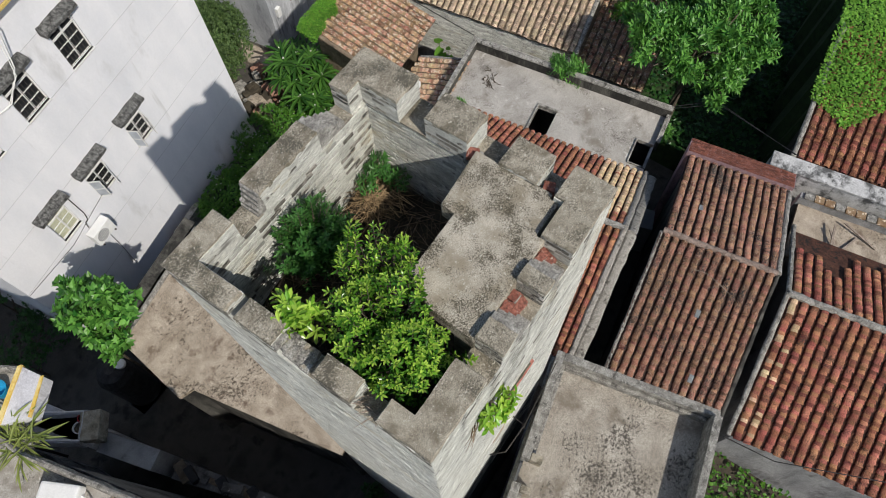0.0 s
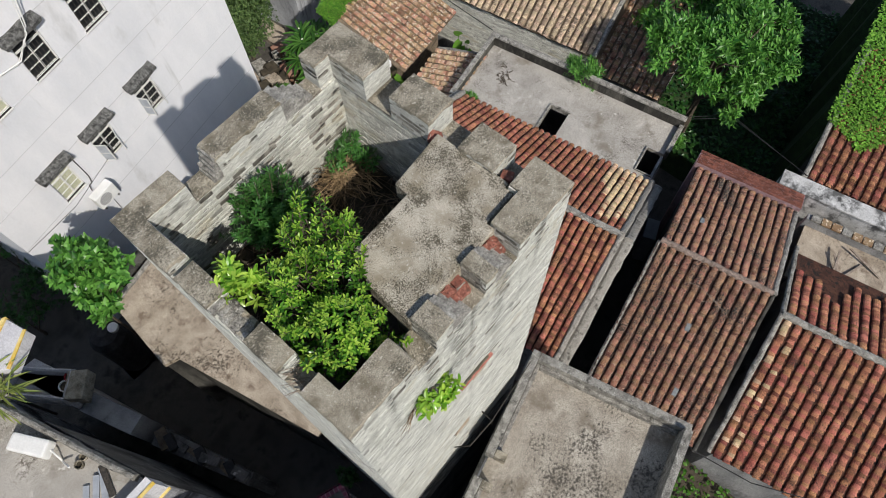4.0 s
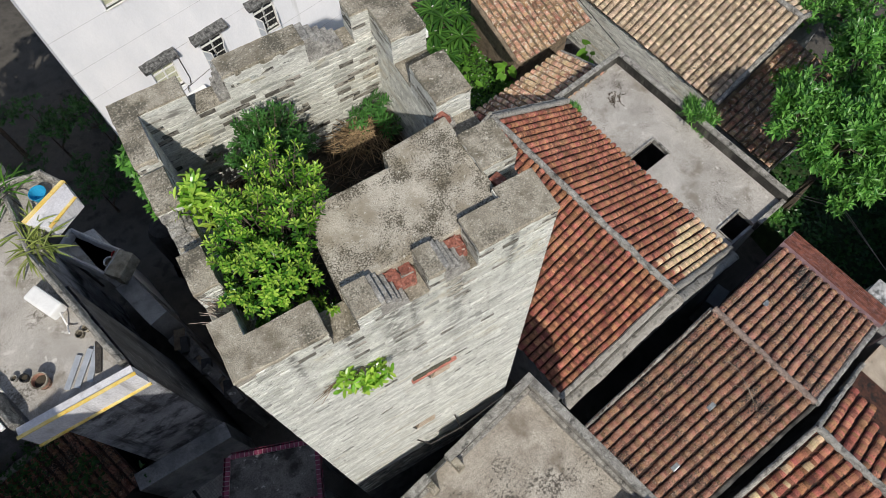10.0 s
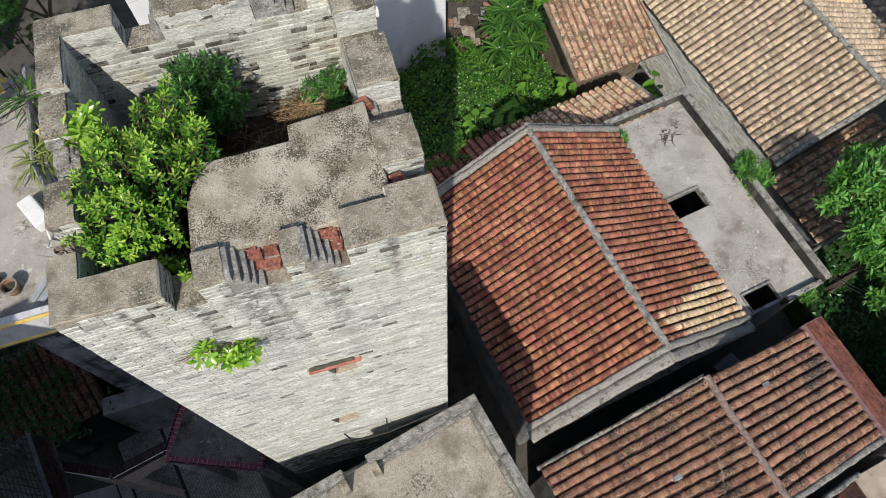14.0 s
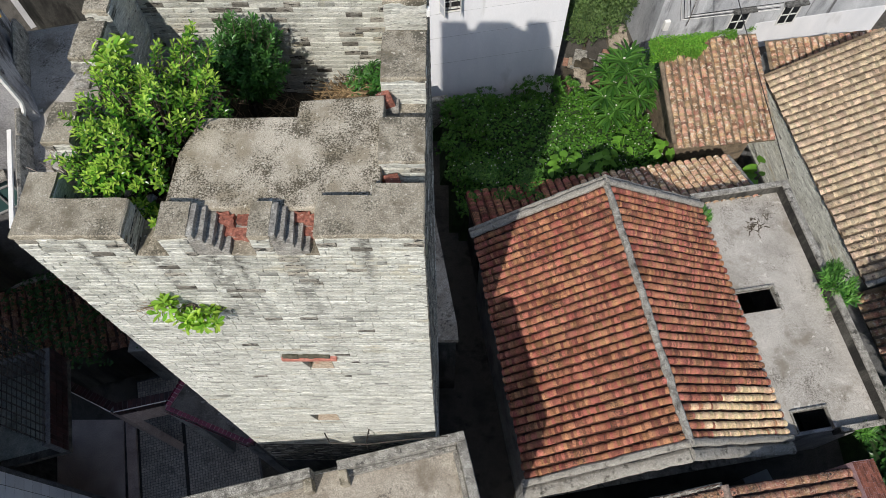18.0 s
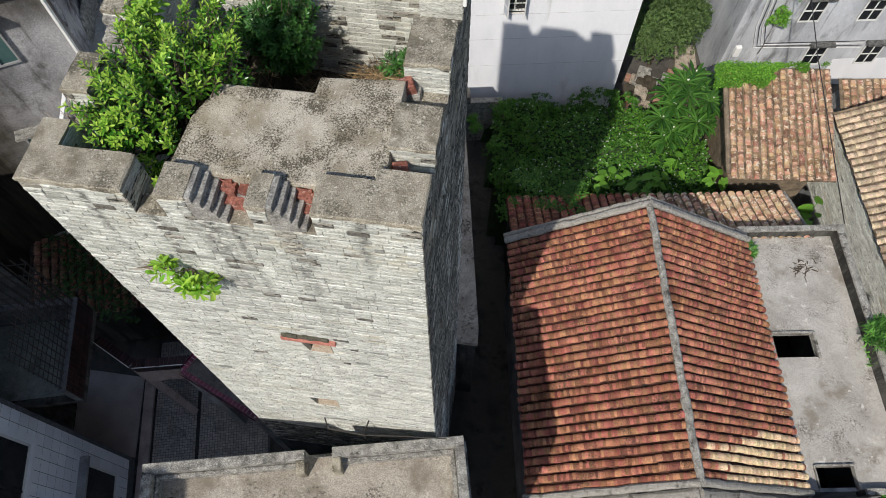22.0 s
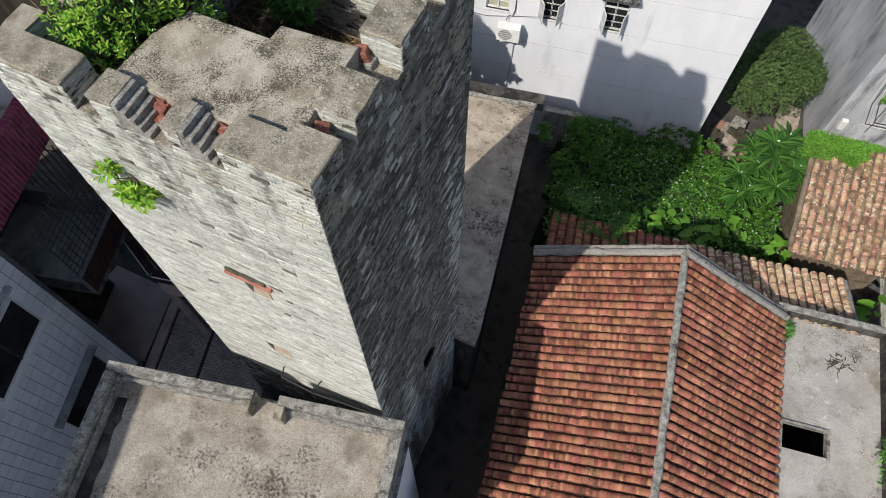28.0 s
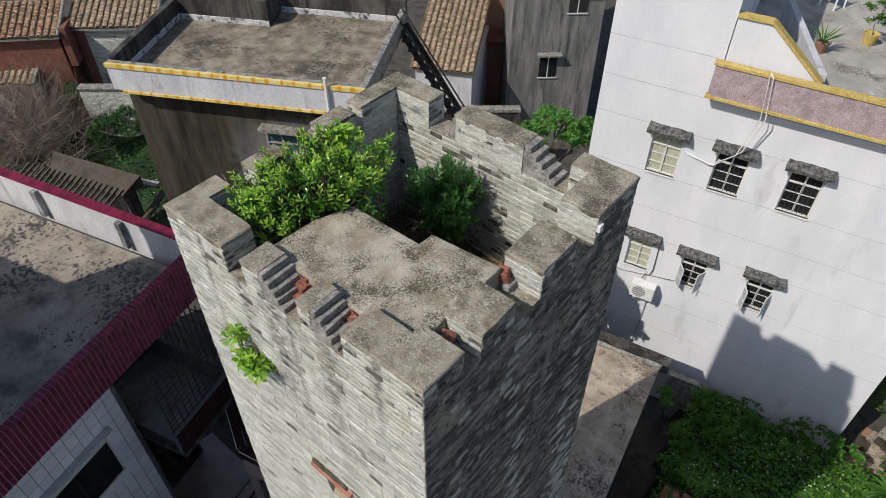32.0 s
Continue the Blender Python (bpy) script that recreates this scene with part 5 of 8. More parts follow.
part("verge", rounded_bar((0, -2.70, 5.56), (-3.85, -2.70, 4.19), 0.10, 0.06), "mould and shade wall", house_b, "black mouldy verge")
part("verge", rounded_bar((0, 0.12, 5.56), (-3.85, 0.12, 4.19), 0.10, 0.06), "old parapet", house_b, "mouldy grey cement verge")
for rx, ry, k in ((-1.5, -1.35, 0), (-2.9, -1.75, 2), (1.2, -0.6, 3)):
    z = 5.6 - abs(rx) * (0.355 if rx < 0 else 0.363)
    bm = box(-0.10, 0.10, -0.055, 0.055, 0.07, 0.10, bevel=0.01)
    bm.transform(Matrix.Translation((rx, ry, z)) @ pose(0, 0, 0, 0, -19.5 if rx < 0 else 20, 0))
    part("glass_tile", bm, "glass tile", house_b, "dull grey glass roof tile")

# orange-tiled house with a broken back slope
MC = pose(8.73, -3.73, 0, 0, 0, 9.8)
house_c = thing("tiled_house", "house with an orange-red tile roof, its back slope collapsed", "house", MC)
part("wall", gable_body(-3.1, 2.0, -5.6, -0.05, 4.12, 5.42, 4.6), "grey plaster", house_c)
tile_slope(house_c, (-3.30, 0.12, 4.20), (0, -1, 0), (3.30, 0, 1.40), 5.8, 3.56, "red", singles=150, seed=31, rows_tan=(1.0,) * 2, tan_miss=0.75)
tile_slope(house_c, (2.35, -5.68, 4.62), (0, 1, 0), (-2.35, 0, 0.98), 5.8, 2.50, "red", seed=32, skip=lambda u, v: v < 0.30 + 0.18 * math.sin(u * 17) + 0.1 * math.sin(u * 41))
part("ridge", rounded_bar((0, 0.2, 5.6), (0, -5.8, 5.6), 0.17, 0.12), "old parapet", house_c, "dark cement ridge")
part("verge", rounded_bar((-3.3, 0.2, 4.2), (0, 0.2, 5.62), 0.12, 0.08), "old parapet", house_c)
part("verge", rounded_bar((0, 0.2, 5.62), (2.5, 0.2, 4.55), 0.12, 0.08), "old parapet", house_c)
part("loft_floor", box(1.9, 3.9, -5.6, 0.1, 3.95, 4.05), "sandy concrete", house_c, "exposed mud-coloured loft floor")
part("broken_wall", box(3.6, 3.78, -5.6, 0.2, 0, 4.35, bevel=0.02), "grey plaster", house_c)
rnd = random.Random(41)
for k in range(5):
    x, y = rnd.uniform(2.0, 3.5), rnd.uniform(-4.5, 0.0)
    a, l = rnd.uniform(0, 3.14), rnd.uniform(0.4, 1.2)
    part("fallen_batten", beam((x, y, 4.08), (min(x + math.cos(a) * l, 3.6), y + math.sin(a) * l, 4.08 + rnd.uniform(0.02, 0.25)), 0.05, 0.03), "dry branch", house_c)
vs, fs = [], []
for k in range(60):
    v, f = COVER[k % 5]
    x, y = rnd.uniform(1.4, 2.5), rnd.uniform(-5.4, 0.0)
    m = Matrix.Translation((x, y, 4.07 + max(0, (2.3 - x)) * 0.3 + rnd.uniform(0, 0.08))) @ pose(0, 0, 0, rnd.uniform(-30, 30), rnd.uniform(-30, 30), rnd.uniform(0, 360))
    o = len(vs)
    vs += [tuple(m @ Vector(p)) for p in v]
    fs += [tuple(i + o for i in q) for q in f]
part("fallen_tiles", (vs, [], fs), "red tiling", house_c, "heap of fallen broken roof tiles", "stuff")

# whitewashed boundary wall
bm = bmesh.new()
boundary = thing("boundary_wall", "whitewashed boundary wall streaked with black mould", "wall", pose(12.75, -1.95, 0, 0, 0, 9.8))
part("wall", box(0.0, 0.45, -6.2, 0.1, 0, 4.35), "mould white", boundary)
part("coping", box(-0.03, 0.48, -6.2, 0.12, 4.352, 4.42, bevel=0.02), "mould white", boundary, "stained whitewashed coping")
for k in range(20):
    y = -0.2 - k * 0.27
    part("coping_tile", box(3.58, 3.80, y + 0.05, y + 0.30, 4.352, 4.41, bevel=0.02), "orange tiling" if k % 3 else "old parapet", house_c)

# ivy-grown house
MD = pose(13.55, -2.35, 0, 0, 0, 10)
house_d = thing("tiled_house", "house with a red tile roof half buried in ivy", "house", MD)
part("wall", box(0.1, 6.5, -5.0, -0.02, 0, 4.05), "mould and shade wall", house_d)
tile_slope(house_d, (0.0, 0.0, 4.12), (0, -1, 0), (4.0, 0, 1.3), 5.2, 4.2, "red", seed=41)
part("back_slope", prism([(4.0, 0), (4.0, -5.2), (8, -5.2), (8, 0)], 4.0, [5.3, 5.3, 4.2, 4.2]), "tile channel", house_d)
part("verge", rounded_bar((-0.05, 0.08, 4.12), (4.0, 0.08, 5.42), 0.14, 0.09), "old parapet", house_d)

# large house with pale tiles
MN = pose(14.24, 5.04, 0, 0, 0, 9.2)
house_n = thing("tiled_house", "large house with a pale tan tile roof and grey walls", "house", MN)
part("wall", gable_body(0.10, 6.0, 0.1, 7.0, 2.85, 4.35, 2.9, xr=3.1), "grey plaster", house_n)
tile_slope(house_n, (0.0, 7.1, 2.95), (0, -1, 0), (3.1, 0, 1.52), 7.1, 3.42, "tan", seed=51)
tile_slope(house_n, (6.2, 0.0, 2.95), (0, 1, 0), (-3.1, 0, 1.52), 7.1, 3.42, "tan", seed=52)
part("ridge", rounded_bar((3.1, -0.05, 4.47), (3.1, 7.1, 4.47), 0.16, 0.11), "old parapet", house_n)
part("verge", rounded_bar((0, -0.05, 2.97), (3.1, -0.05, 4.5), 0.15, 0.10), "old parapet", house_n)
part("verge", rounded_bar((3.1, -0.05, 4.5), (6.2, -0.05, 2.97), 0.15, 0.10), "old parapet", house_n)
brick_face(house_n, 0.088, 7.0, 0, -1, 6.9, 0.6, 2.85, 57)
lean = thing("lean_to", "lean-to shed with a brown tile roof", "shed", MN)
part("wall", box(0.2, 3.3, -2.4, -0.1, 0, 2.2), "grey plaster", lean)
tile_slope(lean, (0.05, -0.1, 2.25), (0, -1, 0), (3.2, 0, 1.35), 2.4, 3.4, "orange", seed=53)

# small shed with an orange roof
MO = pose(10.0, 9.5, 0, 0, 0, 6)
shed = thing("shed", "shed with a patchy orange and tan tile roof", "shed", MO)
part("wall", box(0.40, 2.80, 0.60, 3.0, 0, 2.95), "earth wall", shed)
tile_slope(shed, (-0.05, -0.14, 2.96), (1, 0, 0), (0, 3.05, 1.0), 2.98, 3.36, "orange", seed=61, row_step=0.22)
part("verge", rounded_bar((-0.1, 0, 3.0), (-0.1, 3.1, 4.02), 0.14, 0.1), "earth wall", shed)

# strip of lean-to roof along the gable
strip = thing("lean_to", "low lean-to with mottled red and yellow tiles", "shed", MA)
part("wall", box(-2.85, 4.75, 6.45, 7.95, 0, 2.6), "mould and shade wall", strip)
tile_slope(strip, (4.88, 8.10, 2.68), (-1, 0, 0), (0, -1.85, 0.72), 3.6, 1.98, "orange", seed=71, rows_tan=(1.0,) * 8, tan_miss=0.8)
tile_slope(strip, (1.28, 8.10, 2.68), (-1, 0, 0), (0, -1.85, 0.72), 4.25, 1.98, "red", seed=72, rows_tan=(1.0,) * 4, tan_miss=0.7)
part("verge", rounded_bar((4.92, 8.1, 2.66), (4.92, 6.4, 3.34), 0.12, 0.08), "old parapet", strip)

# farther houses to the north
far_a = thing("tiled_house", "low far house with a narrow orange tile roof", "house", pose(13.6, 12.2, 0, 0, 0, 8))
part("wall", box(0.1, 4.0, 0.1, 1.2, 0, 2.6), "grey plaster", far_a)
tile_slope(far_a, (0, 0, 2.6), (1, 0, 0), (0, 1.25, 0.47), 4.2, 1.32, "orange", seed=81)

# odds and ends on the roofs
rnd = random.Random(63)
bm = bmesh.new()
for k in range(34):
    c = Vector((4.45 + rnd.gauss(0, 0.16), 5.35 + rnd.gauss(0, 0.13), ZF + 0.012))
    a, l = rnd.uniform(0, 3.14), rnd.uniform(0.06, 0.2)
    beam(c, c + Vector((math.cos(a) * l, math.sin(a) * l, rnd.uniform(0, 0.03))), rnd.uniform(0.01, 0.03), 0.012, bm, 4)
whole("debris", bm, "bark", "little heap of dark wood scraps on the flat roof", "debris", "stuff", m=MA)
bm = tube([(-0.95, -2.1, 5.30), (-0.75, -1.6, 5.44), (-0.6, -1.2, 5.46), (-0.62, -0.9, 5.47)], 0.012, sides=5)
tube([(-0.75, -1.6, 5.44), (-0.9, -1.35, 5.40)], 0.008, bm, 4)
whole("dry_branch", bm, "dry branch", "pale dry branch lying on the brown tiles", "branch", m=MB)

surface("stained concrete", (0.31, 0.275, 0.225), (0.49, 0.45, 0.385), scale=1.5, bump=0.5, fine=60, stain=(0.20, 0.172, 0.135), stain_scale=1.2, stain_cut=0.52, spots=(0.08, 0.072, 0.06), spot_scale=20, spot_cut=0.562, clump=0.9, spot_soft=0.14, grit=0.55)
# ---- flat roofed house in front of the tower ----
MF = pose(3.44, -0.02, 0, 0, 0, 13)
house_f = thing("flat_roof_house", "concrete house with a stained flat roof and low parapet", "house", MF)
# unseen walls made white to bounce light onto the tiled facade opposite
part("wall", box(-4.78, -0.03, -2.90, -0.03, 0, 8.26), "white plaster", house_f)
part("roof_slab", box(-4.74, -0.07, -2.86, -0.07, 8.264, 8.44), "stained concrete", house_f, "grey concrete roof with dark stains")
for x0, x1, y0, y1, h in ((-1.99, 0.0, -0.15, 0.0, 8.80), (-4.81, -2.40, -0.15, 0.0, 8.78), (-0.15, 0.0, -2.93, -0.152, 8.80), (-4.81, -4.66, -2.93, -0.152, 8.78), (-4.655, -0.155, -2.93, -2.79, 8.98)):
    part("parapet", box(x0, x1, y0, y1, 8.1, h, bevel=0.015), "old parapet", house_f)
for x0, x1, y0, y1 in ((-1.98, -0.16, -0.22, -0.154), (-4.60, -2.42, -0.22, -0.154), (-0.22, -0.154, -2.78, -0.23), (-4.655, -4.60, -2.78, -0.16)):
    part("inner_ledge", box(x0, x1, y0, y1, 8.442, 8.62, bevel=0.015), "old parapet", house_f)
# thin dark sheet painting the shade strip inside the west parapet
edge_rnd = random.Random(61)
part("damp_edge", prism(ragged_line([(-4.64, -2.76), (-4.38, -2.76), (-4.42, -0.46), (-4.64, -0.46)], 0.12, 0.035, edge_rnd), 8.442, 8.446), "mould and shade wall", house_f, "black strip along the parapet, shade painted on")
part("parapet_end", box(-1.99, -1.86, -0.36, -0.155, 8.442, 8.80, bevel=0.015), "weathered cement", house_f, "cement block at the parapet gap")
part("parapet_end", box(-2.53, -2.40, -0.34, -0.155, 8.442, 8.78, bevel=0.015), "weathered cement", house_f, "cement block at the parapet gap")
part("ledge", box(-4.9, 0.06, -2.98, 0.05, 8.0, 8.09, bevel=0.01), "old parapet", house_f)

# ---- white apartment house ----
MW = pose(-1.60, 11.62, 0, 0, 0, 10.69)
white = thing("apartment_house", "white plastered three-storey house with small windows", "house", MW)
WIN = [(1.48, 8.50, 0.73, 1.09), (3.02, 8.50, 0.72, 1.10), (4.62, 8.50, 0.73, 1.13), (1.57, 5.24, 0.65, 1.0), (3.03, 5.22, 0.68, 0.98), (4.73, 5.22, 0.66, 1.0)]
bm = bmesh.new()
xs = sorted({0.0, 8.6, *[w[0] for w in WIN], *[w[0] + w[2] for w in WIN]})
for a, b in zip(xs, xs[1:]):
    cuts = sorted((w[1], w[1] + w[3]) for w in WIN if w[0] <= a + 1e-6 and b <= w[0] + w[2] + 1e-6)
    z = 0.0
    for lo, hi in cuts:
        box(a, b, 0, 0.24, z, lo, bm)
        z = hi
    box(a, b, 0, 0.24, z, 10.8, bm)
bmesh.ops.remove_doubles(bm, verts=bm.verts, dist=0.0005)
part("front_wall", bm, "white plaster", white, "white plastered wall with thin joint lines")
bm = box(8.36, 8.6, 0.242, 8.0, 0, 10.8)
box(0, 0.24, 0.242, 8.0, 0, 10.8, bm)
box(0.24, 8.36, 7.8, 8.0, 0, 10.8, bm)
part("side_wall", bm, "white plaster", white)
part("terrace_floor", box(0.24, 8.36, 0.242, 7.8, 10.66, 10.80), "roof concrete", white, "stained concrete roof terrace")
part("upper_storey", box(0.0, 2.52, 0.0, 4.6, 10.804, 14.2), "white plaster", white)
part("upper_storey", box(0.0, 2.45, 4.604, 8.0, 10.804, 14.2), "white plaster", white)
part("stair_wall", prism([(2.54, 0.02), (4.42, 0.02), (4.42, 0.20), (2.54, 0.20)], 10.804, [11.72, 11.72, 11.72, 11.72]), "white plaster", white)
bm = bmesh.new()
prof = [(2.54, 11.722), (4.42, 11.722), (3.22, 12.74), (2.54, 12.74)]
a = [bm.verts.new((x, 0.02, z)) for x, z in prof]
b = [bm.verts.new((x, 0.20, z)) for x, z in prof]
bm.faces.new(a)
bm.faces.new(b[::-1])
for k in range(4):
    bm.faces.new((a[k], b[k], b[(k + 1) % 4], a[(k + 1) % 4]))
part("sloped_parapet", bm, "white plaster", white)
part("parapet_trim", beam((4.46, 0.08, 11.76), (3.22, 0.08, 12.79), 0.22, 0.06), "yellow paint", white, "yellow trim")
part("parapet_trim", beam((3.22, 0.08, 12.79), (2.52, 0.08, 12.79), 0.22, 0.06), "yellow paint", white, "yellow trim")
part("stair_parapet", prism([(4.38, 0.25), (4.52, 0.29), (3.30, 4.1), (3.16, 4.06)], 10.804, [11.85, 11.85, 11.75, 11.75]), "pale fascia", white, "flaking white stair parapet")
part("balcony_front", box(2.42, 8.7, -0.30, -0.18, 11.09, 11.80), "pink stucco", white, "dusty pink stucco balcony front")
part("balcony_floor", box(2.42, 8.7, -0.178, -0.004, 11.02, 11.12), "old parapet", white)
part("balcony_side", box(2.42, 2.54, -0.178, -0.004, 11.122, 11.80), "pink stucco", white)
part("balcony_trim", box(2.38, 8.74, -0.33, -0.15, 11.802, 11.87, bevel=0.01), "yellow paint", white, "yellow top trim")
part("balcony_trim", box(2.38, 8.74, -0.34, -0.182, 11.02, 11.086, bevel=0.01), "yellow paint", white, "yellow lower trim")
for z in (13.1, 11.8, 10.82, 9.83, 8.46, 7.38, 6.44, 5.14, 4.2, 3.1):
    end = 2.40 if z > 10.6 else 8.6
    part("joint_line", box(0.0, end, -0.003, 0.01, z, z + 0.010), "joint grey", white, "thin grey joint line")


def window(parent, x, z, w, h, curtain, opened, grille):
    """Metal casement set back in its opening, with panes, bars and a concrete hood."""
    ob = part("window", box(x, x + w, 0.10, 0.13, z, z + h), "curtain" if curtain else "window dark", parent, "metal casement window")
    f = 0.032
    for x0, x1, z0, z1 in ((x, x + w, z, z + f), (x, x + w, z + h - f, z + h), (x, x + f, z, z + h), (x + w - f, x + w, z, z + h), (x + w / 2 - 0.02, x + w / 2 + 0.02, z, z + h), (x, x + w, z + h * 0.72, z + h * 0.72 + f)):
        part("window_bar", box(x0, x1, 0.055, 0.098, z0, z1), "aluminium frame", ob)
    for k in (0.24, 0.48):
        part("glazing_bar", box(x + f, x + w - f, 0.068, 0.094, z + h * k, z + h * k + 0.018), "aluminium frame", ob)
    if grille:
        for k in range(7):
            gx = x + w * (k + 0.5) / 7
            part("grille_bar", beam((gx, 0.05, z + 0.03), (gx, 0.05, z + h * 0.72), 0.012), "iron bar", ob)
    if opened:
        for side, turn in ((0, -1), (1, 1)):
            m = Matrix.Translation((x + (w if side else 0), 0.02, z)) @ pose(0, 0, 0, 0, 0, (-52 if side == 0 else 232) + turn * opened)
            l = w * 0.46
            sash = bmesh.new()
            for x0, x1, z0, z1 in ((0, l, 0, 0.03), (0, l, h * 0.68, h * 0.71), (0, 0.03, 0, h * 0.7), (l - 0.03, l, 0, h * 0.7), (0, l, h * 0.33, h * 0.355)):
                box(x0, x1, -0.012, 0.012, z0, z1, sash)
            sash.transform(m)
            s = part("open_sash", sash, "aluminium frame", ob, "casement sash standing open")
            g = box(0.03, l - 0.03, -0.004, 0.004, 0.03, h * 0.68)
            g.transform(m)
            part("pane", g, "steel sheet", s)
    part("sill", box(x - 0.02, x + w + 0.02, -0.04, 0.05, z - 0.03, z + 0.0), "aluminium frame", ob)
    hood = bmesh.new()
    prof = [(0.0, 0.10), (-0.22, 0.10), (-0.23, 0.20), (-0.10, 0.28), (0.0, 0.30)]
    worn = random.Random(int(x * 100 + z * 10))
    lip = 0.17 if z < 8 else 0.14
    last = None
    for k in range(9):
        hx = x - lip + (w + 2 * lip) * k / 8
        row = [hood.verts.new((hx + worn.uniform(-0.012, 0.012), y + (worn.uniform(-0.015, 0.015) if y else 0.0), z + h + q + (0.05 if z < 8 else 0.0) + worn.uniform(-0.014, 0.014))) for y, q in prof]
        if last:
            for q in range(5):
                hood.faces.new((last[q], last[(q + 1) % 5], row[(q + 1) % 5], row[q]))
        else:
            hood.faces.new(row[::-1])
        last = row
    hood.faces.new(last)
    bmesh.ops.recalc_face_normals(hood, faces=hood.faces)
    part("hood", hood, "mould hood", ob, "mould-blackened concrete window hood")


for (x, z, w, h), (c, o, g) in zip(WIN, ((1, 0, 0), (0, 0, 1), (0, 0, 1), (1, 0, 0), (0, 8, 1), (0, 18, 1))):
    window(white, x, z, w, h, c, o, g)

ac = thing("air_conditioner", "white outdoor air conditioner unit hung on the wall", "air conditioner", MW @ Matrix.Translation((1.98, -0.40, 4.50)))
part("casing", box(0, 0.66, 0, 0.27, 0, 0.48, bevel=0.02), "white plastic", ac)
part("fan_ring", lathe([(0.19, 0), (0.19, 0.012), (0.17, 0.014)], sides=20), "grey plastic", ac, "round fan grille").matrix_basis = pose(0.25, -0.002, 0.24, 90, 0, 0)
for k in range(5):
    part("grille_bar", box(0.07, 0.43, -0.02, -0.014, 0.10 + 0.07 * k, 0.108 + 0.07 * k), "white plastic", ac)
for x in (0.06, 0.56):
    part("bracket", box(x, x + 0.04, -0.02, 0.40, -0.05, -0.002), "iron bar", ac)
bm = tube([(2.38, -0.02, 6.22), (2.40, -0.03, 5.35), (2.34, -0.04, 5.12), (2.24, -0.06, 5.16), (2.18, -0.12, 5.0)], 0.014)
whole("pipe", bm, "iron bar", "thin dark pipe running down to the air conditioner", "pipe", m=MW)
whole("pipe", tube([(2.48, -0.03, 4.46), (2.46, -0.03, 3.2), (2.40, -0.03, 2.2)], 0.012), "grey plastic", "grey drain pipe below the air conditioner", "pipe", m=MW)
whole("cable", tube([(2.35, -0.02, 9.3), (3.0, -0.10, 9.25), (3.5, -0.25, 9.9), (3.72, -0.38, 10.9), (3.58, -0.36, 11.84), (3.5, -0.30, 11.9)], 0.016), "white plastic", "white hose hanging over the balcony", "hose", m=MW)
whole("cable", tube([(2.3, -0.02, 9.36), (2.9, -0.06, 9.2), (3.4, -0.3, 9.8), (3.62, -0.40, 10.9), (3.5, -0.37, 11.88)], 0.012), "white plastic", "white hose hanging over the balcony", "hose", m=MW)
whole("wire", tube([(0, -0.05, 5.15), (1.6, -0.07, 5.0), (3.2, -0.05, 5.3)], 0.006), "iron bar", "thin wire along the wall", "wire", m=MW)


def chair(at, turn):
    ob = thing("plastic_chair", "pale blue plastic chair on the roof terrace", "chair", Matrix.Translation(at) @ pose(0, 0, 0, 0, 0, turn))
    part("seat", box(-0.22, 0.22, -0.2, 0.22, 0.40, 0.44, bevel=0.015), "white wall tile", ob)
    part("backrest", box(-0.22, 0.22, 0.2, 0.24, 0.44, 0.85, bevel=0.015), "white wall tile", ob)
    for x in (-0.2, 0.2):
        part("armrest", box(x - 0.025, x + 0.025, -0.18, 0.2, 0.62, 0.65), "white wall tile", ob)
        for y in (-0.18, 0.2):
            part("leg", beam((x, y, 0.41), (x * 1.15, y * 1.15, 0), 0.04), "white wall tile", ob)


chair((1.35, 18.75, 10.8), 160)


def potted(at, label, material, r=0.35, h=0.9, seed=1, pot="terracotta"):
    ob = plant("potted_plant", label, (at[0], at[1], at[2] + 0.25), [((at[0], at[1], at[2] + h), (r, r, r * 1.1))], 70, 0.11, material, "potted plant", per=8, seed=seed, thick=0.02)
    part("pot", lathe([(0.13, -0.25), (0.19, 0.05), (0.17, 0.05), (0.15, 0.0)], sides=14), pot, ob, "round flower pot")


potted((2.75, 17.1, 10.8), "leafy shrub in a painted pot on the terrace", "vine leaf", 0.42, 0.75, 3, "yellow paint")
rnd = random.Random(3)
palm = thing("potted_palm", "spiky green palm on the roof terrace", "palm", Matrix.Translation((1.95, 15.9, 10.8)))
items = []
for k in range(26):
    d = Vector((math.cos(k * 2.4), math.sin(k * 2.4), rnd.uniform(0.3, 1.1))).normalized()
    items.append((Vector((0, 0, 0.25)), d, Vector((0, 0, 1)), rnd.uniform(0.4, 0.65)))
part("fronds", leaf_mesh(items, 0.08), "vine leaf", palm)
part("pot", lathe([(0.11, 0), (0.16, 0.26), (0.14, 0.26)], sides=12), "terracotta", palm)

# ---- one-storey terrace house behind the tower ----
ZT = 4.22
low = thing("terrace_house", "low house with a bare sandy concrete roof terrace", "house")
TER = [(-0.12, 3.06), (3.48, 3.06), (3.46, 3.42), (2.25, 10.15), (-1.14, 9.47), (-1.35, 7.17), (-1.0, 7.05)]
part("wall", prism([(x * 0.98 + 0.02, y * 0.99 + 0.06) for x, y in TER], 0, ZT - 0.16), "mould and shade wall", low)
part("roof_slab", prism(TER, ZT - 0.158, ZT, bevel=0.012), "sandy concrete", low, "sun-bleached sandy concrete roof slab")
for p, q, h in (((2.30, 10.05), (-1.1, 9.37), 0.10),):
    part("kerb", rounded_bar((p[0], p[1], ZT), (q[0], q[1], ZT), 0.12, h), "old parapet", low)
part("gutter", beam((2.4, 10.5, ZT - 0.3), (-1.3, 9.8, ZT - 0.3), 0.35, 0.3), "mould and shade wall", low, "black mouldy gutter along the roof")
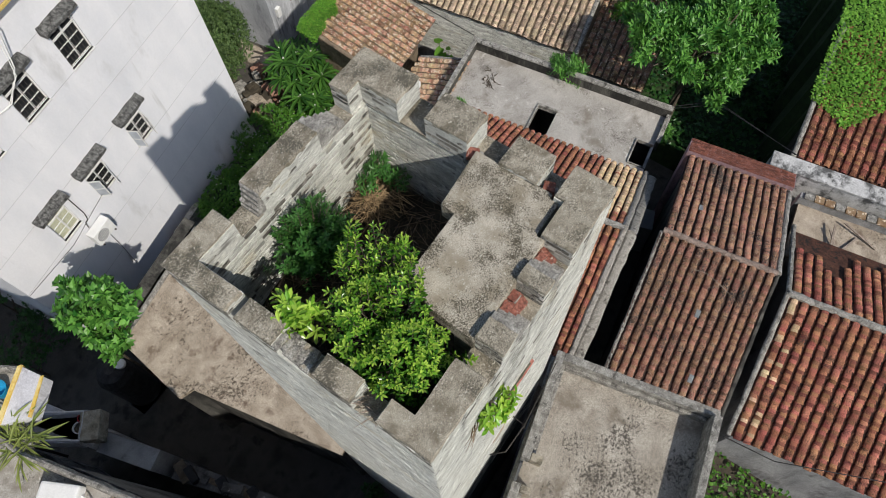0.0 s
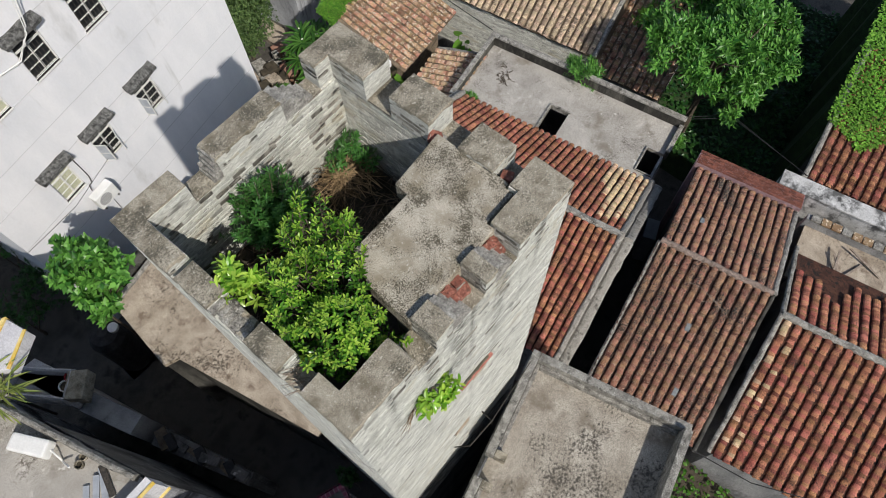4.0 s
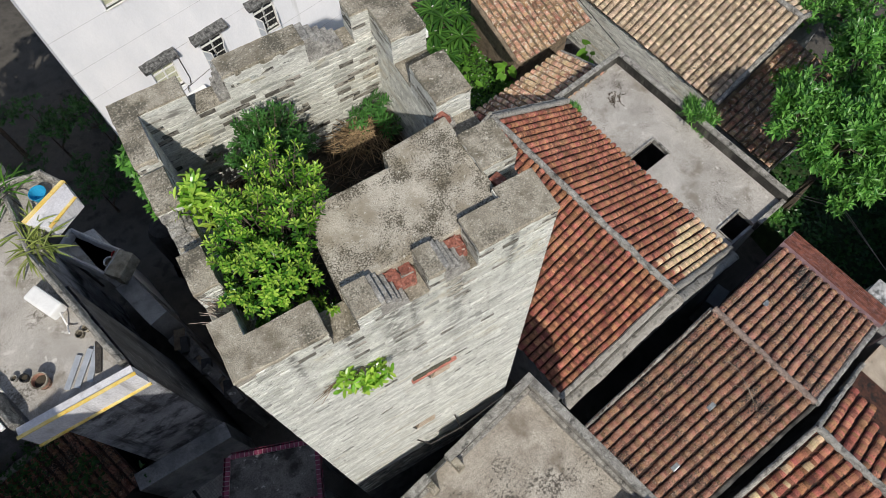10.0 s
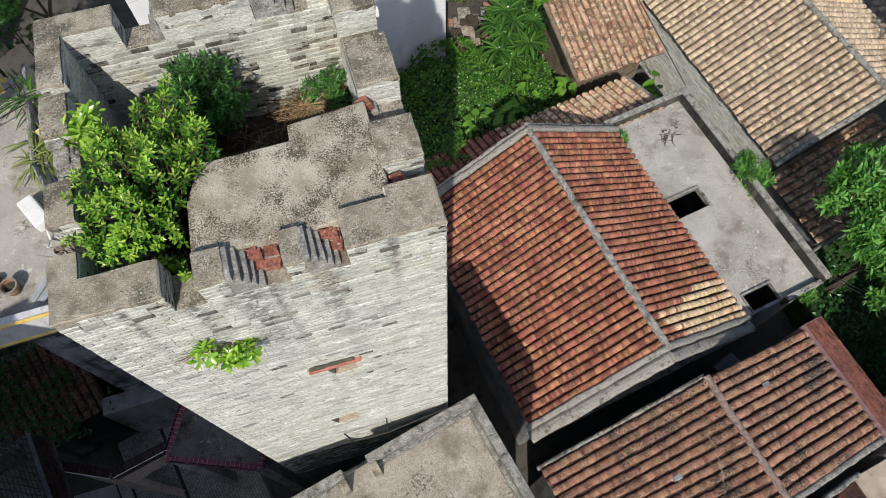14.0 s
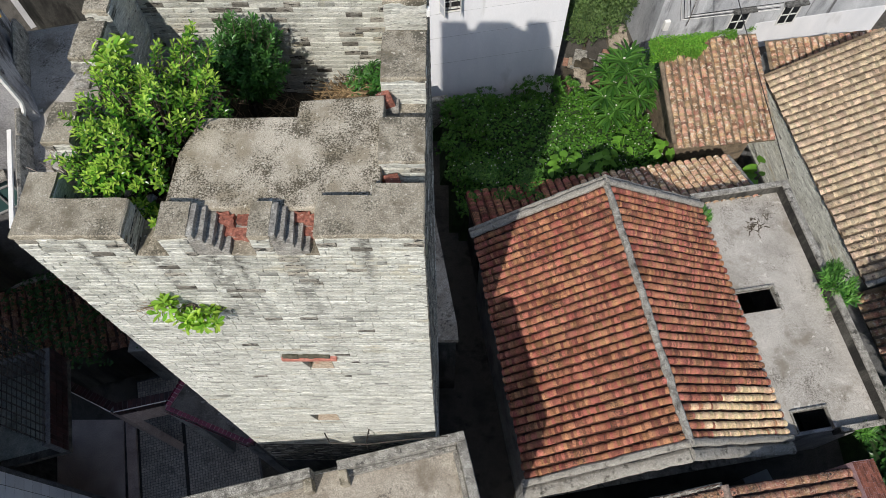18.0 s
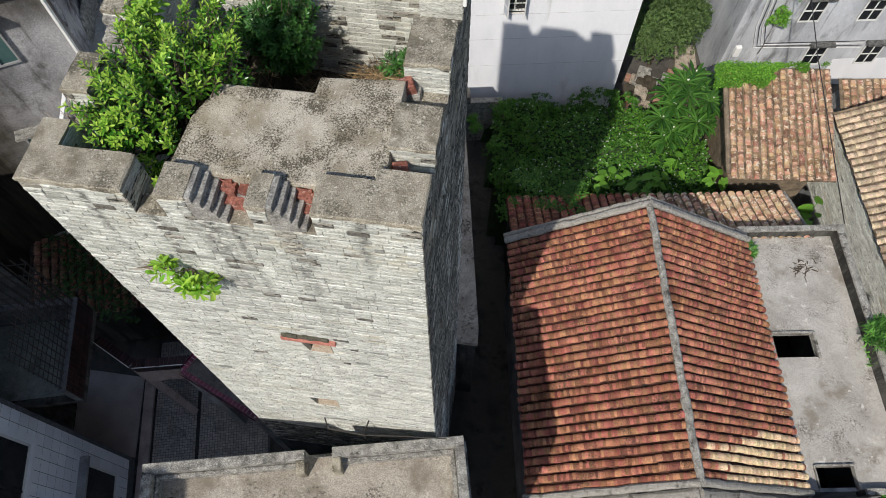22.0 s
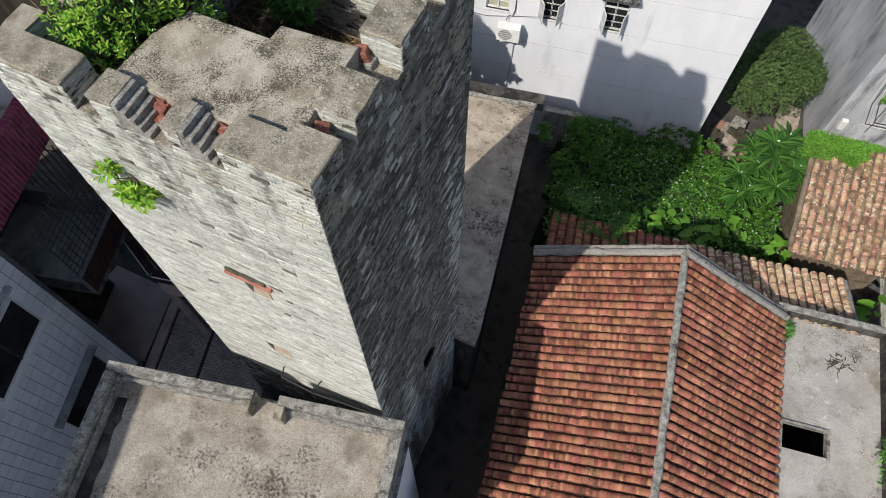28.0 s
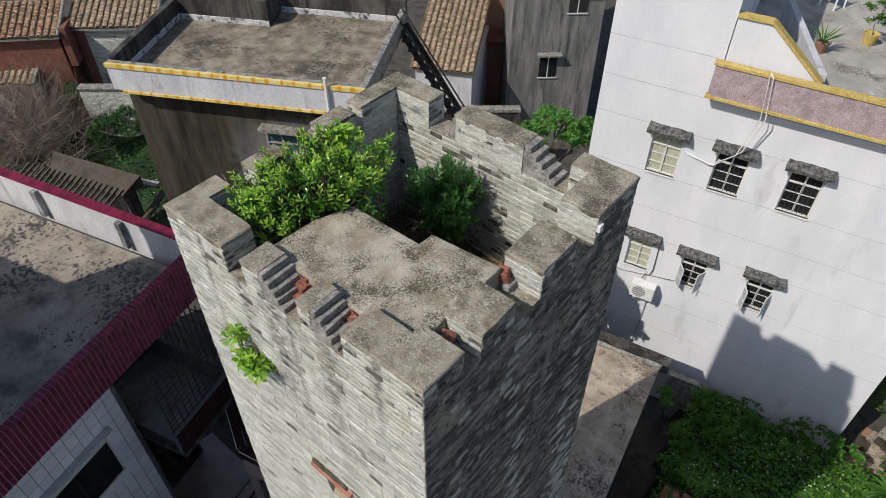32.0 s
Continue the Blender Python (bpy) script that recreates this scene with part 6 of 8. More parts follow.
yard = thing("yard_wall", "mossy concrete wall at the foot of the white house", "wall")
part("wall", beam((2.2, 11.9, 1.0), (3.3, 12.1, 1.0), 0.2, 2.0), "old parapet", yard)

# ---- west house with the planted roof ----
y1 = thing("flat_roof_house", "house with a cluttered flat roof and yellow-edged fascia", "house")
Y1P = [(-4.45, 3.70), (-2.62, 3.76), (-3.45, 6.9), (-3.55, 9.6), (-6.2, 9.0), (-5.1, 5.6)]
surface("mould plaster", (0.22, 0.23, 0.255), (0.46, 0.47, 0.50), scale=1.2, bump=0.3, stain=(0.06, 0.06, 0.065), stain_scale=1.4, stain_cut=0.47, grit=0.4, streak=(0.05, 0.05, 0.05), streak_cut=0.53, fleck=(0.55, 0.56, 0.60), fleck_scale=(7, 7, 20), fleck_cut=0.64)
part("wall", prism([(-4.41, 3.82), (-2.61, 3.88), (-3.22, 6.2), (-4.12, 6.5), (-4.40, 9.6), (-6.1, 9.05), (-5.05, 5.7)], 0, 7.8), "mould plaster", y1)
# separate skin makes this side darker: deep shade painted in over the mould
part("east_face", prism([(-2.60, 3.90), (-3.20, 6.2), (-3.25, 6.2), (-2.65, 3.90)], 0.0, 7.80), "mould and shade plaster", y1, "wall side darkened by mould and painted shade")
part("foot_ledge", prism([(-5.0, 3.35), (-2.55, 3.42), (-2.55, 3.86), (-5.0, 3.80)], 0, 2.6), "grey plaster", y1, "grey cement ledge at the wall foot")
part("roof_slab", prism(Y1P, 7.804, 8.05), "roof concrete", y1, "patchy concrete roof")
for p, q, w, z0, z1 in (((-2.68, 3.95), (-3.50, 6.9), 0.14, 8.05, 8.36), ((-3.50, 6.95), (-3.6, 9.5), 0.14, 8.05, 8.36), ((-4.62, 3.75), (-5.25, 5.8), 0.16, 8.05, 8.55), ((-5.25, 5.85), (-6.2, 8.9), 0.16, 8.05, 8.55)):
    part("parapet", rounded_bar((*p, z0), (*q, z0), w, z1 - z0), "old parapet", y1)
part("white_edge", beam((-4.72, 3.7, 8.56), (-5.4, 5.9, 8.56), 0.08, 0.05), "white plastic", y1, "white painted edge")
part("fascia", prism([(-4.60, 3.50), (-2.50, 3.56), (-2.52, 3.75), (-4.60, 3.69)], 7.72, 8.40), "pale fascia", y1, "pale fascia with rust stains")
part("fascia_trim", prism([(-4.62, 3.47), (-2.48, 3.53), (-2.48, 3.59), (-4.62, 3.53)], 8.402, 8.43), "rusty trim", y1, "rusty yellow trim")
part("fascia_trim", prism([(-4.62, 3.46), (-2.48, 3.52), (-2.48, 3.56), (-4.62, 3.50)], 7.69, 7.74), "rusty trim", y1, "rusty yellow trim")
part("corner_roof", prism([(-2.42, 8.02), (-2.70, 8.62), (-3.60, 8.75), (-3.52, 7.35), (-3.30, 7.50)], 7.806, 8.046), "roof concrete", y1, "patchy concrete roof")
part("corner_canopy", prism([(-2.39, 8.03), (-2.29, 7.56), (-2.93, 7.16), (-3.34, 7.52)], 8.05, 8.40, bevel=0.01), "pale fascia", y1, "pale canopy slab")
part("canopy_trim", prism([(-2.37, 8.06), (-2.43, 8.10), (-3.38, 7.58), (-3.32, 7.51)], 8.30, 8.43), "rusty trim", y1, "rusty yellow trim")
part("canopy_trim", prism([(-2.27, 7.56), (-2.31, 7.60), (-2.95, 7.20), (-2.92, 7.14)], 8.402, 8.43), "rusty trim", y1, "rusty yellow trim")
part("parapet", rounded_bar((-2.46, 8.10, 8.05), (-2.74, 8.58, 8.05), 0.14, 0.31), "old parapet", y1)
part("parapet", rounded_bar((-2.74, 8.60, 8.05), (-3.55, 8.72, 8.05), 0.14, 0.31), "old parapet", y1)

tank = thing("water_heater", "white flat water tank lying on the roof", "water heater", pose(-3.35, 5.45, 8.05, 0, 0, 118))
bm = box(0.0, 0.72, -0.16, 0.16, 0.12, 0.36, bevel=0.05)
part("drum", bm, "white plastic", tank)
for x in (0.12, 0.58):
    part("foot", box(x, x + 0.05, -0.1, 0.1, 0, 0.12), "grey plastic", tank)
part("pipe", tube([(0.0, 0, 0.2), (-0.12, 0.05, 0.2), (-0.2, 0.12, 0.05), (-0.5, 0.2, 0.3)], 0.016), "white plastic", tank)


def flowerpot(at, r, h, m="terracotta"):
    ob = thing("flower_pot", "empty round clay flower pot on the roof", "flower pot", Matrix.Translation(at), "pots on the roof")
    part("body", lathe([(r * 0.7, 0), (r, h), (r * 0.86, h), (r * 0.8, h * 0.15)], sides=18), m, ob)
    part("rim", ring(r * 0.90, r * 1.06, h - 0.03, h + 0.008, 18), "weathered cement" if r > 0.1 else m, ob)
    part("soil", prism([(r * 0.82 * math.cos(k * 0.449), r * 0.82 * math.sin(k * 0.449)) for k in range(14)], h * 0.2, h * 0.62), "earth", ob)


for at, r, h, m in (((-4.05, 4.36, 8.05), 0.15, 0.26, "terracotta"), ((-3.2, 4.91, 8.05), 0.075, 0.13, "weathered cement"), ((-3.07, 4.97, 8.05), 0.065, 0.11, "weathered cement"), ((-4.33, 4.62, 8.05), 0.08, 0.12, "black rubber"), ((-4.5, 4.72, 8.05), 0.06, 0.1, "old parapet")):
    flowerpot(at, r, h, m)
for k, (p, q, m) in enumerate((((-3.75, 4.05, 8.08), (-3.35, 4.55, 8.10), "steel sheet"), ((-3.58, 3.98, 8.10), (-3.12, 4.55, 8.12), "steel sheet"), ((-3.35, 3.98, 8.08), (-2.98, 4.60, 8.10), "steel sheet"), ((-3.15, 4.05, 8.1), (-2.95, 4.62, 8.14), "iron bar"))):
    whole("metal_sheet", beam(p, q, 0.11, 0.02), m, "narrow blue-grey metal sheet lying on the roof", "metal sheet", group="sheets on the roof")
blue = thing("bucket", "bright blue plastic bucket by the roof edge", "bucket", Matrix.Translation((-2.97, 8.18, 8.05)))
part("body", lathe([(0.13, 0), (0.18, 0.24), (0.17, 0.24), (0.12, 0.03)], sides=16), "blue plastic", blue)
rack = thing("drying_rack", "thin metal drying rack standing on the roof", "rack", pose(-4.0, 8.3, 8.05, 0, 0, 25))
for k in range(4):
    part("rail", beam((-0.6, -0.3 + 0.2 * k, 0.5), (0.6, -0.3 + 0.2 * k, 0.5), 0.015), "iron bar", rack)
for x in (-0.5, 0.5):
    part("leg", beam((x, -0.3, 0), (x, 0.3, 0.5), 0.02), "iron bar", rack)
    part("leg", beam((x, 0.3, 0), (x, -0.3, 0.5), 0.02), "iron bar", rack)
shirt = thing("shirt", "yellow shirt laid out to dry", "shirt", pose(-4.05, 8.75, 8.57, 0, 0, 20))
part("cloth", prism([(-0.15, -0.2), (0.15, -0.2), (0.15, 0.08), (0.28, 0.02), (0.3, 0.14), (0.12, 0.22), (-0.12, 0.22), (-0.3, 0.14), (-0.28, 0.02), (-0.15, 0.08)], 0, 0.012), "yellow paint", shirt)
rnd = random.Random(17)
for cx, cy in ((-3.42, 7.0), (-3.30, 7.35), (-3.62, 8.6)):
    aloe = thing("aloe_plant", "straggly aloe with arching yellow-green leaves", "plant", Matrix.Translation((cx, cy, 8.05)))
    items = []
    for k in range(44):
        a = rnd.uniform(0, 6.28)
        d = Vector((math.cos(a), math.sin(a), rnd.uniform(0.1, 1.1))).normalized()
        items.append((Vector((rnd.uniform(-.2, .2), rnd.uniform(-.2, .2), 0.2)), d, Vector((0, 0, 1)), rnd.uniform(0.3, 0.7)))
    part("leaves", blade_mesh(items, 0.075, 0.5, 0.45), "pale leaf" if cy < 8 else "vine leaf", aloe)
    part("trough", box(-0.16, 0.16, -0.12, 0.12, 0, 0.2, bevel=0.02), "old parapet", aloe)

# planter and alley clutter below it
trough = thing("planter_trough", "long concrete planter box along the house in shade", "planter", Matrix.Translation((-0.45, 0.22, 0)))
TR = [(-3.42, 10.0), (-2.5, 8.75), (-3.05, 8.3), (-3.95, 9.6)]
for p, q in zip(TR, TR[1:] + TR[:1]):
    part("wall", rounded_bar((*p, 3.6), (*q, 3.6), 0.16, 0.42), "joint grey", trough)
part("soil", prism([(x * 0.99, y) for x, y in TR], 3.5, 3.72), "roof concrete", trough, "grey dusty bed of the planter")
part("end_slab", prism([(-2.55, 8.80), (-2.2, 8.45), (-2.75, 7.95), (-3.05, 8.28)], 3.55, 4.02, bevel=0.02), "weathered cement", trough, "pale cement end slab")
part("side_wall", prism([(-3.55, 9.95), (-3.05, 8.1), (-2.55, 8.22), (-2.95, 9.9)], 0, 3.72), "joint grey", trough, "pale grey wall top beside the planter")
part("side_wall", prism([(-3.07, 8.05), (-2.62, 6.6), (-2.12, 6.75), (-2.57, 8.15)], 0, 3.5), "grey plaster", trough)
for k, (x, y, r) in enumerate(((-2.72, 8.72, 0.14), (-2.95, 8.62, 0.15), (-2.80, 8.42, 0.10))):
    pot = thing("flower_pot", "flower pot with a drooping plant in the planter box", "flower pot", Matrix.Translation((x - 0.35, y + 0.2, 3.72)), "pots in the planter")
    part("body", lathe([(r * 0.7, 0), (r, 0.22), (r * 0.86, 0.22), (r * 0.8, 0.05)], sides=16), ("red paint", "white plastic", "terracotta")[k], pot)
    part("soil", prism([(r * 0.82 * math.cos(a * 0.524), r * 0.82 * math.sin(a * 0.524)) for a in range(12)], 0.05, 0.17), "earth", pot)
ledge = thing("wall_ledge", "low cement ledge along the house foot in the alley", "ledge")
part("body", prism([(-3.02, 6.6), (-2.10, 3.95), (-1.78, 4.05), (-2.55, 6.75)], 0, 2.7, bevel=0.02), "mould and shade plaster", ledge)
clutter_rnd = random.Random(23)
for k in range(9):
    f = k / 8
    x, y = -2.72 + 0.72 * f, 6.45 - 2.2 * f
    z = 2.7
    l, w, h = clutter_rnd.uniform(0.25, 0.6), clutter_rnd.uniform(0.12, 0.3), clutter_rnd.uniform(0.05, 0.35)
    kind = k % 3
    bm = box(-l / 2, l / 2, -w / 2, w / 2, 0, h if kind else 0.04, bevel=0.01)
    whole(("board", "box", "block")[kind], bm, ("earth wall", "black rubber", "mould and shade plaster")[kind], ("weathered board lying on the ledge", "dusty black plastic box on the ledge", "mouldy cement block on the ledge")[kind], ("board", "box", "block")[kind], m=pose(x, y, z, 0, 0, 105 + clutter_rnd.uniform(-40, 40)), group="ledge clutter")
wt = thing("water_tank", "black plastic water tank in the alley corner", "water tank", Matrix.Translation((-1.98, 10.22, 0)))
part("body", lathe([(0.5, 0), (0.52, 0.1), (0.52, 2.0), (0.4, 2.25), (0.15, 2.35)], sides=20), "black rubber", wt)
bm = lathe([(0.15, 2.26), (0.15, 2.36), (0.1, 2.38), (0.001, 2.38)], sides=16)
bm.transform(Matrix.Translation((0.28, -0.12, 0)))
part("lid", bm, "white plastic", wt, "pale round lid")
part("stand", box(-0.55, 0.55, -0.55, 0.55, -0.01, 0.0), "grey plaster", wt)

surface("rust", (0.60, 0.29, 0.02), (0.70, 0.40, 0.05), scale=12, bump=0.1, grit=0.2)
surface("flaking paint", (0.55, 0.55, 0.55), (0.72, 0.72, 0.72), scale=6, bump=0.3, stain=(0.04, 0.04, 0.038), stain_scale=5, stain_cut=0.5)
# ---- large house with rust-stained yellow trim ----
MY = pose(-9.55, 3.80, 0, 0, 0, 29.5)
y2 = thing("flat_roof_house", "dark mould-streaked house with a pale yellow-trimmed fascia", "house", MY)
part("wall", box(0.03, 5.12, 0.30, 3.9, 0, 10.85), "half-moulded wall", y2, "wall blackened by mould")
part("east_wall", box(5.122, 5.15, 0.32, 3.88, 0, 10.84), "mould plaster", y2, "grey plastered side wall")
part("roof_slab", box(0.05, 5.75, 0.105, 4.0, 10.854, 11.10), "brown concrete", y2, "brown-grey concrete roof")
part("fascia", box(-0.02, 5.80, -0.06, 0.10, 10.90, 11.448), "pale fascia", y2, "pale fascia streaked with dirt")
part("fascia_trim", box(-0.04, 5.82, -0.09, -0.01, 11.45, 11.54), "rusty trim", y2, "rusty yellow trim")
part("fascia_top", box(-0.04, 5.82, -0.008, 0.12, 11.502, 11.53), "old parapet", y2, "dark weathered top of the fascia")
part("fascia_trim", box(0.2, 5.82, -0.09, 0.16, 10.835, 10.896), "rusty trim", y2, "rusty yellow trim")
part("parapet", box(-0.04, 0.12, 0.145, 3.2, 11.104, 11.62, bevel=0.02), "mould and shade wall", y2)
part("parapet_foot", box(0.122, 0.14, 0.6, 3.05, 11.12, 11.26), "flaking paint", y2, "flaking white band on black mould")
part("parapet", box(0.125, 2.5, 3.1, 3.25, 11.104, 11.75, bevel=0.02), "mould and shade wall", y2)
part("parapet", box(2.36, 2.5, 3.255, 3.9, 11.104, 11.75, bevel=0.02), "mould and shade wall", y2)
part("parapet", box(2.36, 5.8, 3.95, 4.1, 11.104, 11.65, bevel=0.02), "mould and shade wall", y2)
part("parapet_foot", box(0.145, 2.5, 3.06, 3.098, 11.104, 11.24, bevel=0.01), "flaking paint", y2, "flaking white band")
part("parapet_foot", box(2.505, 5.6, 3.90, 3.948, 11.104, 11.24, bevel=0.01), "flaking paint", y2, "flaking white band")
part("parapet", box(5.66, 5.80, 0.145, 3.94, 11.104, 11.46, bevel=0.02), "old parapet", y2)
part("drain_pipe", tube([(5.0, -0.12, 11.75), (5.0, -0.12, 10.7), (5.05, 0.20, 10.4), (5.05, 0.24, 8.68), (5.0, 0.24, 8.5), (4.25, 0.24, 7.05), (4.22, 0.24, 6.8), (4.22, 0.24, 1.0)], 0.045), "white plastic", y2, "white drain pipe")
for x, z in ((3.29, 8.97), (3.02, 5.95)):
    w = part("window", box(x, x + 0.70, 0.27, 0.32, z, z + 1.02), "window green", y2, "green glass window")
    for x0, x1, z0, z1 in ((x - 0.04, x + 0.74, z - 0.04, z), (x - 0.04, x + 0.74, z + 1.02, z + 1.06), (x - 0.04, x, z, z + 1.02), (x + 0.70, x + 0.74, z, z + 1.02), (x + 0.33, x + 0.37, z, z + 1.02), (x, x + 0.70, z + 0.70, z + 0.73)):
        part("window_frame", box(x0, x1, 0.23, 0.268, z0, z1), "grey plastic", w)
    part("hood", box(x - 0.12, x + 0.82, 0.02, 0.298, z + 1.12, z + 1.19, bevel=0.01), "old parapet", w, "concrete window hood")

rnd = random.Random(53)
for z0, z1 in ((11.447, 11.544), (10.833, 10.90)):
    bm = bmesh.new()
    for k in range(18):
        x = 0.25 + k * 0.31 + rnd.uniform(-0.03, 0.03)
        w = rnd.uniform(0.05, 0.11)
        box(x, x + w, -0.093, -0.05, z0, z1, bm)
    part("rust_stain", bm, "rust", y2, "orange rust weeping from the trim", "stuff")

stair = thing("stair_rack", "rusty iron stair leaning over the roof edge", "stair", MY)
for dx in (0, 0.26):
    part("stringer", beam((5.60 + dx, 3.6, 11.24), (7.30 + dx, 3.6, 8.40), 0.05, 0.14), "iron bar", stair)
    part("rail", beam((5.60 + dx, 3.3, 11.75), (7.30 + dx, 3.3, 9.0), 0.035), "iron bar", stair)
    part("post", beam((7.32 + dx, 3.6, 0), (7.32 + dx, 3.6, 8.5), 0.07), "iron bar", stair)
for k in range(12):
    t = (k + 0.5) / 12
    part("tread", beam((5.60 + 1.7 * t, 3.45, 11.24 - 2.84 * t), (5.86 + 1.7 * t, 3.45, 11.24 - 2.84 * t), 0.28, 0.03), "iron bar", stair)

# ---- house with maroon tile trim ----
MP = pose(-5.6, 2.4, 0, 0, 0, 15)
pink = thing("tiled_facade_house", "house with white wall tiles and maroon tile trim", "house", MP)
part("wall", box(-9.0, -0.45, -9.0, -2.4, 0, 8.1), "grout", pink)
part("back_wall", box(-9.0, -2.2, -2.398, -0.2, 0, 8.1), "mould and shade wall", pink)
part("roof_slab", box(-9.2, -0.10, -9.2, -0.15, 8.104, 8.75), "mottled concrete", pink, "wide stained concrete roof")
# maroon band round the edge, tile by tile
vs, fs = [], []


def tile_quad(vs, fs, o, a, b, n, t=0.012):
    k = len(vs)
    base = [o, o + a, o + a + b, o + b]
    vs += [tuple(p) for p in base] + [tuple(p + n * t) for p in base]
    fs += [(k + 4, k + 5, k + 6, k + 7)] + [(k + i, k + (i + 1) % 4, k + 4 + (i + 1) % 4, k + 4 + i) for i in range(4)]


for i in range(90):
    y = -9.0 + i * 0.1
    for j in range(5):
        tile_quad(vs, fs, Vector((0.002, y + 0.004, 8.06 + j * 0.215)), Vector((0, 0.080, 0)), Vector((0, 0, 0.198)), Vector((1, 0, 0)))
part("edge_beam", box(-0.16, 0.0, -9.0, 0.0, 8.05, 9.14), "pink grout", pink)
surface("dark maroon", (0.14, 0.022, 0.044), (0.23, 0.042, 0.082), spec=0.55, scale=9, rough=0.25, bump=0.05, piece="island", piece_dark=0.6, piece_light=1.2, grit=0.15)
part("edge_tiles", (vs, [], fs), "dark maroon", pink, "glazed maroon facing tiles", "stuff")
vs, fs = [], []
for i in range(90):
    tile_quad(vs, fs, Vector((-0.17, -9.0 + i * 0.1, 9.142)), Vector((0.19, 0, 0)), Vector((0, 0.084, 0)), Vector((0, 0, 1)))
for i in range(88):
    tile_quad(vs, fs, Vector((-0.2 - i * 0.1, 0.0, 9.50)), Vector((0, 0.24, 0)), Vector((-0.092, 0, 0)), Vector((0, 0, 1)))
part("coping_tiles", (vs, [], fs), "maroon tile", pink, "glazed maroon coping tiles", "stuff")
part("north_parapet", box(-9.0, -0.165, 0.02, 0.22, 8.0, 9.498), "pale fascia", pink, "white parapet stained at the foot")
for k in range(4):
    part("pilaster", box(-1.80 - k * 2.44, -1.66 - k * 2.44, -0.10, 0.018, 8.752, 9.45), "mould plaster", pink)
# wall tiles
vs, fs = [], []
WT = [(-4.85, -3.10, 5.25, 6.40), (-7.6, -5.72, 5.25, 6.40), (-4.74, -3.05, 1.2, 2.9)]
for i in range(26):
    for j in range(23):
        y, z = -9.0 + i * 0.25, 0.4 + j * 0.33
        if any(a - 0.25 < y < b and c - 0.33 < z < d for a, b, c, d in WT) or y + 0.24 > -2.4:
            continue
        tile_quad(vs, fs, Vector((-0.449, y + 0.006, z + 0.006)), Vector((0, 0.238, 0)), Vector((0, 0, 0.318)), Vector((1, 0, 0)), 0.003)
for a, b, c, d in WT:
    tile_quad(vs, fs, Vector((-0.449, a - 0.24, c - 0.32)), Vector((0, b - a + 0.48, 0)), Vector((0, 0, d - c + 0.62)), Vector((1, 0, 0)), 0.0015)
part("wall_tiles", (vs, [], fs), "white wall tile", pink, "white glazed wall tiles", "stuff")
for a, b, c, d in WT:
    w = part("window", box(-0.52, -0.435, a, b, c, d), "window dark", pink, "dark sliding window")
    for y0, y1, z0, z1 in ((a - 0.05, b + 0.05, c - 0.05, c), (a - 0.05, b + 0.05, d, d + 0.05), (a - 0.05, a, c, d), (b, b + 0.05, c, d), ((a + b) / 2 - 0.025, (a + b) / 2 + 0.025, c, d)):
        part("window_frame", box(-0.46, -0.415, y0, y1, z0, z1), "aluminium frame" if y1 - y0 > 0.051 or y0 < a or y1 > b else "black rubber", w)
part("window_hood", box(-0.445, -0.30, -7.9, -2.92, 6.66, 6.74, bevel=0.008), "joint grey", pink, "long shallow concrete hood over the upper windows")
part("window_hood", box(-0.445, -0.24, -4.95, -2.90, 3.02, 3.10, bevel=0.008), "grey plaster", pink, "shallow concrete hood over the lower window")
surface("balcony cement", (0.20, 0.215, 0.195), (0.30, 0.315, 0.285), scale=3, bump=0.2, stain=(0.12, 0.125, 0.11), stain_scale=2, grit=0.3)
# barred balcony at the corner
part("balcony_floor", box(-2.2, 0.6, -2.3, -0.3, 5.2, 5.35), "mould and shade wall", pink)
part("floor_finish", box(-2.1, 0.44, -2.15, -0.45, 5.352, 5.362), "balcony cement", pink, "grey-green cement floor")
part("balcony_front", box(0.45, 0.6, -2.3, -0.3, 5.36, 6.1), "grout", pink)
part("balcony_front", box(-2.2, 0.44, -0.44, -0.3, 5.36, 6.1), "grout", pink)
vs, fs = [], []
for i in range(20):
    for j in range(3):
        tile_quad(vs, fs, Vector((0.602, -2.295 + i * 0.1, 5.38 + j * 0.24)), Vector((0, 0.088, 0)), Vector((0, 0, 0.225)), Vector((1, 0, 0)))
for i in range(27):
    for j in range(3):
        tile_quad(vs, fs, Vector((0.52 - i * 0.1, -0.298, 5.38 + j * 0.24)), Vector((-0.088, 0, 0)), Vector((0, 0, 0.225)), Vector((0, 1, 0)))
surface("brown glaze", (0.025, 0.012, 0.012), (0.05, 0.02, 0.02), scale=9, rough=0.35, bump=0.05, piece="island", grit=0.15)
part("balcony_tiles", (vs, [], fs), "brown glaze", pink, "dark maroon facing tiles", "stuff")
for k in range(13):
    part("window_bar", beam((0.52, -2.25 + k * 0.155, 6.1), (0.52, -2.25 + k * 0.155, 8.05), 0.02), "iron bar", pink)
for k in range(12):
    part("window_bar", beam((0.5 - k * 0.2, -0.37, 6.1), (0.5 - k * 0.2, -0.37, 8.05), 0.02), "iron bar", pink)
for k in range(16):
    z = 5.55 + k * 0.16
    part("window_bar", beam((0.54, -2.3, z), (0.54, -0.37, z), 0.012), "iron bar", pink)
for z in (6.5, 6.95, 7.4, 7.85):
    part("window_bar", beam((0.52, -0.37, z), (-2.2, -0.37, z), 0.02), "iron bar", pink)

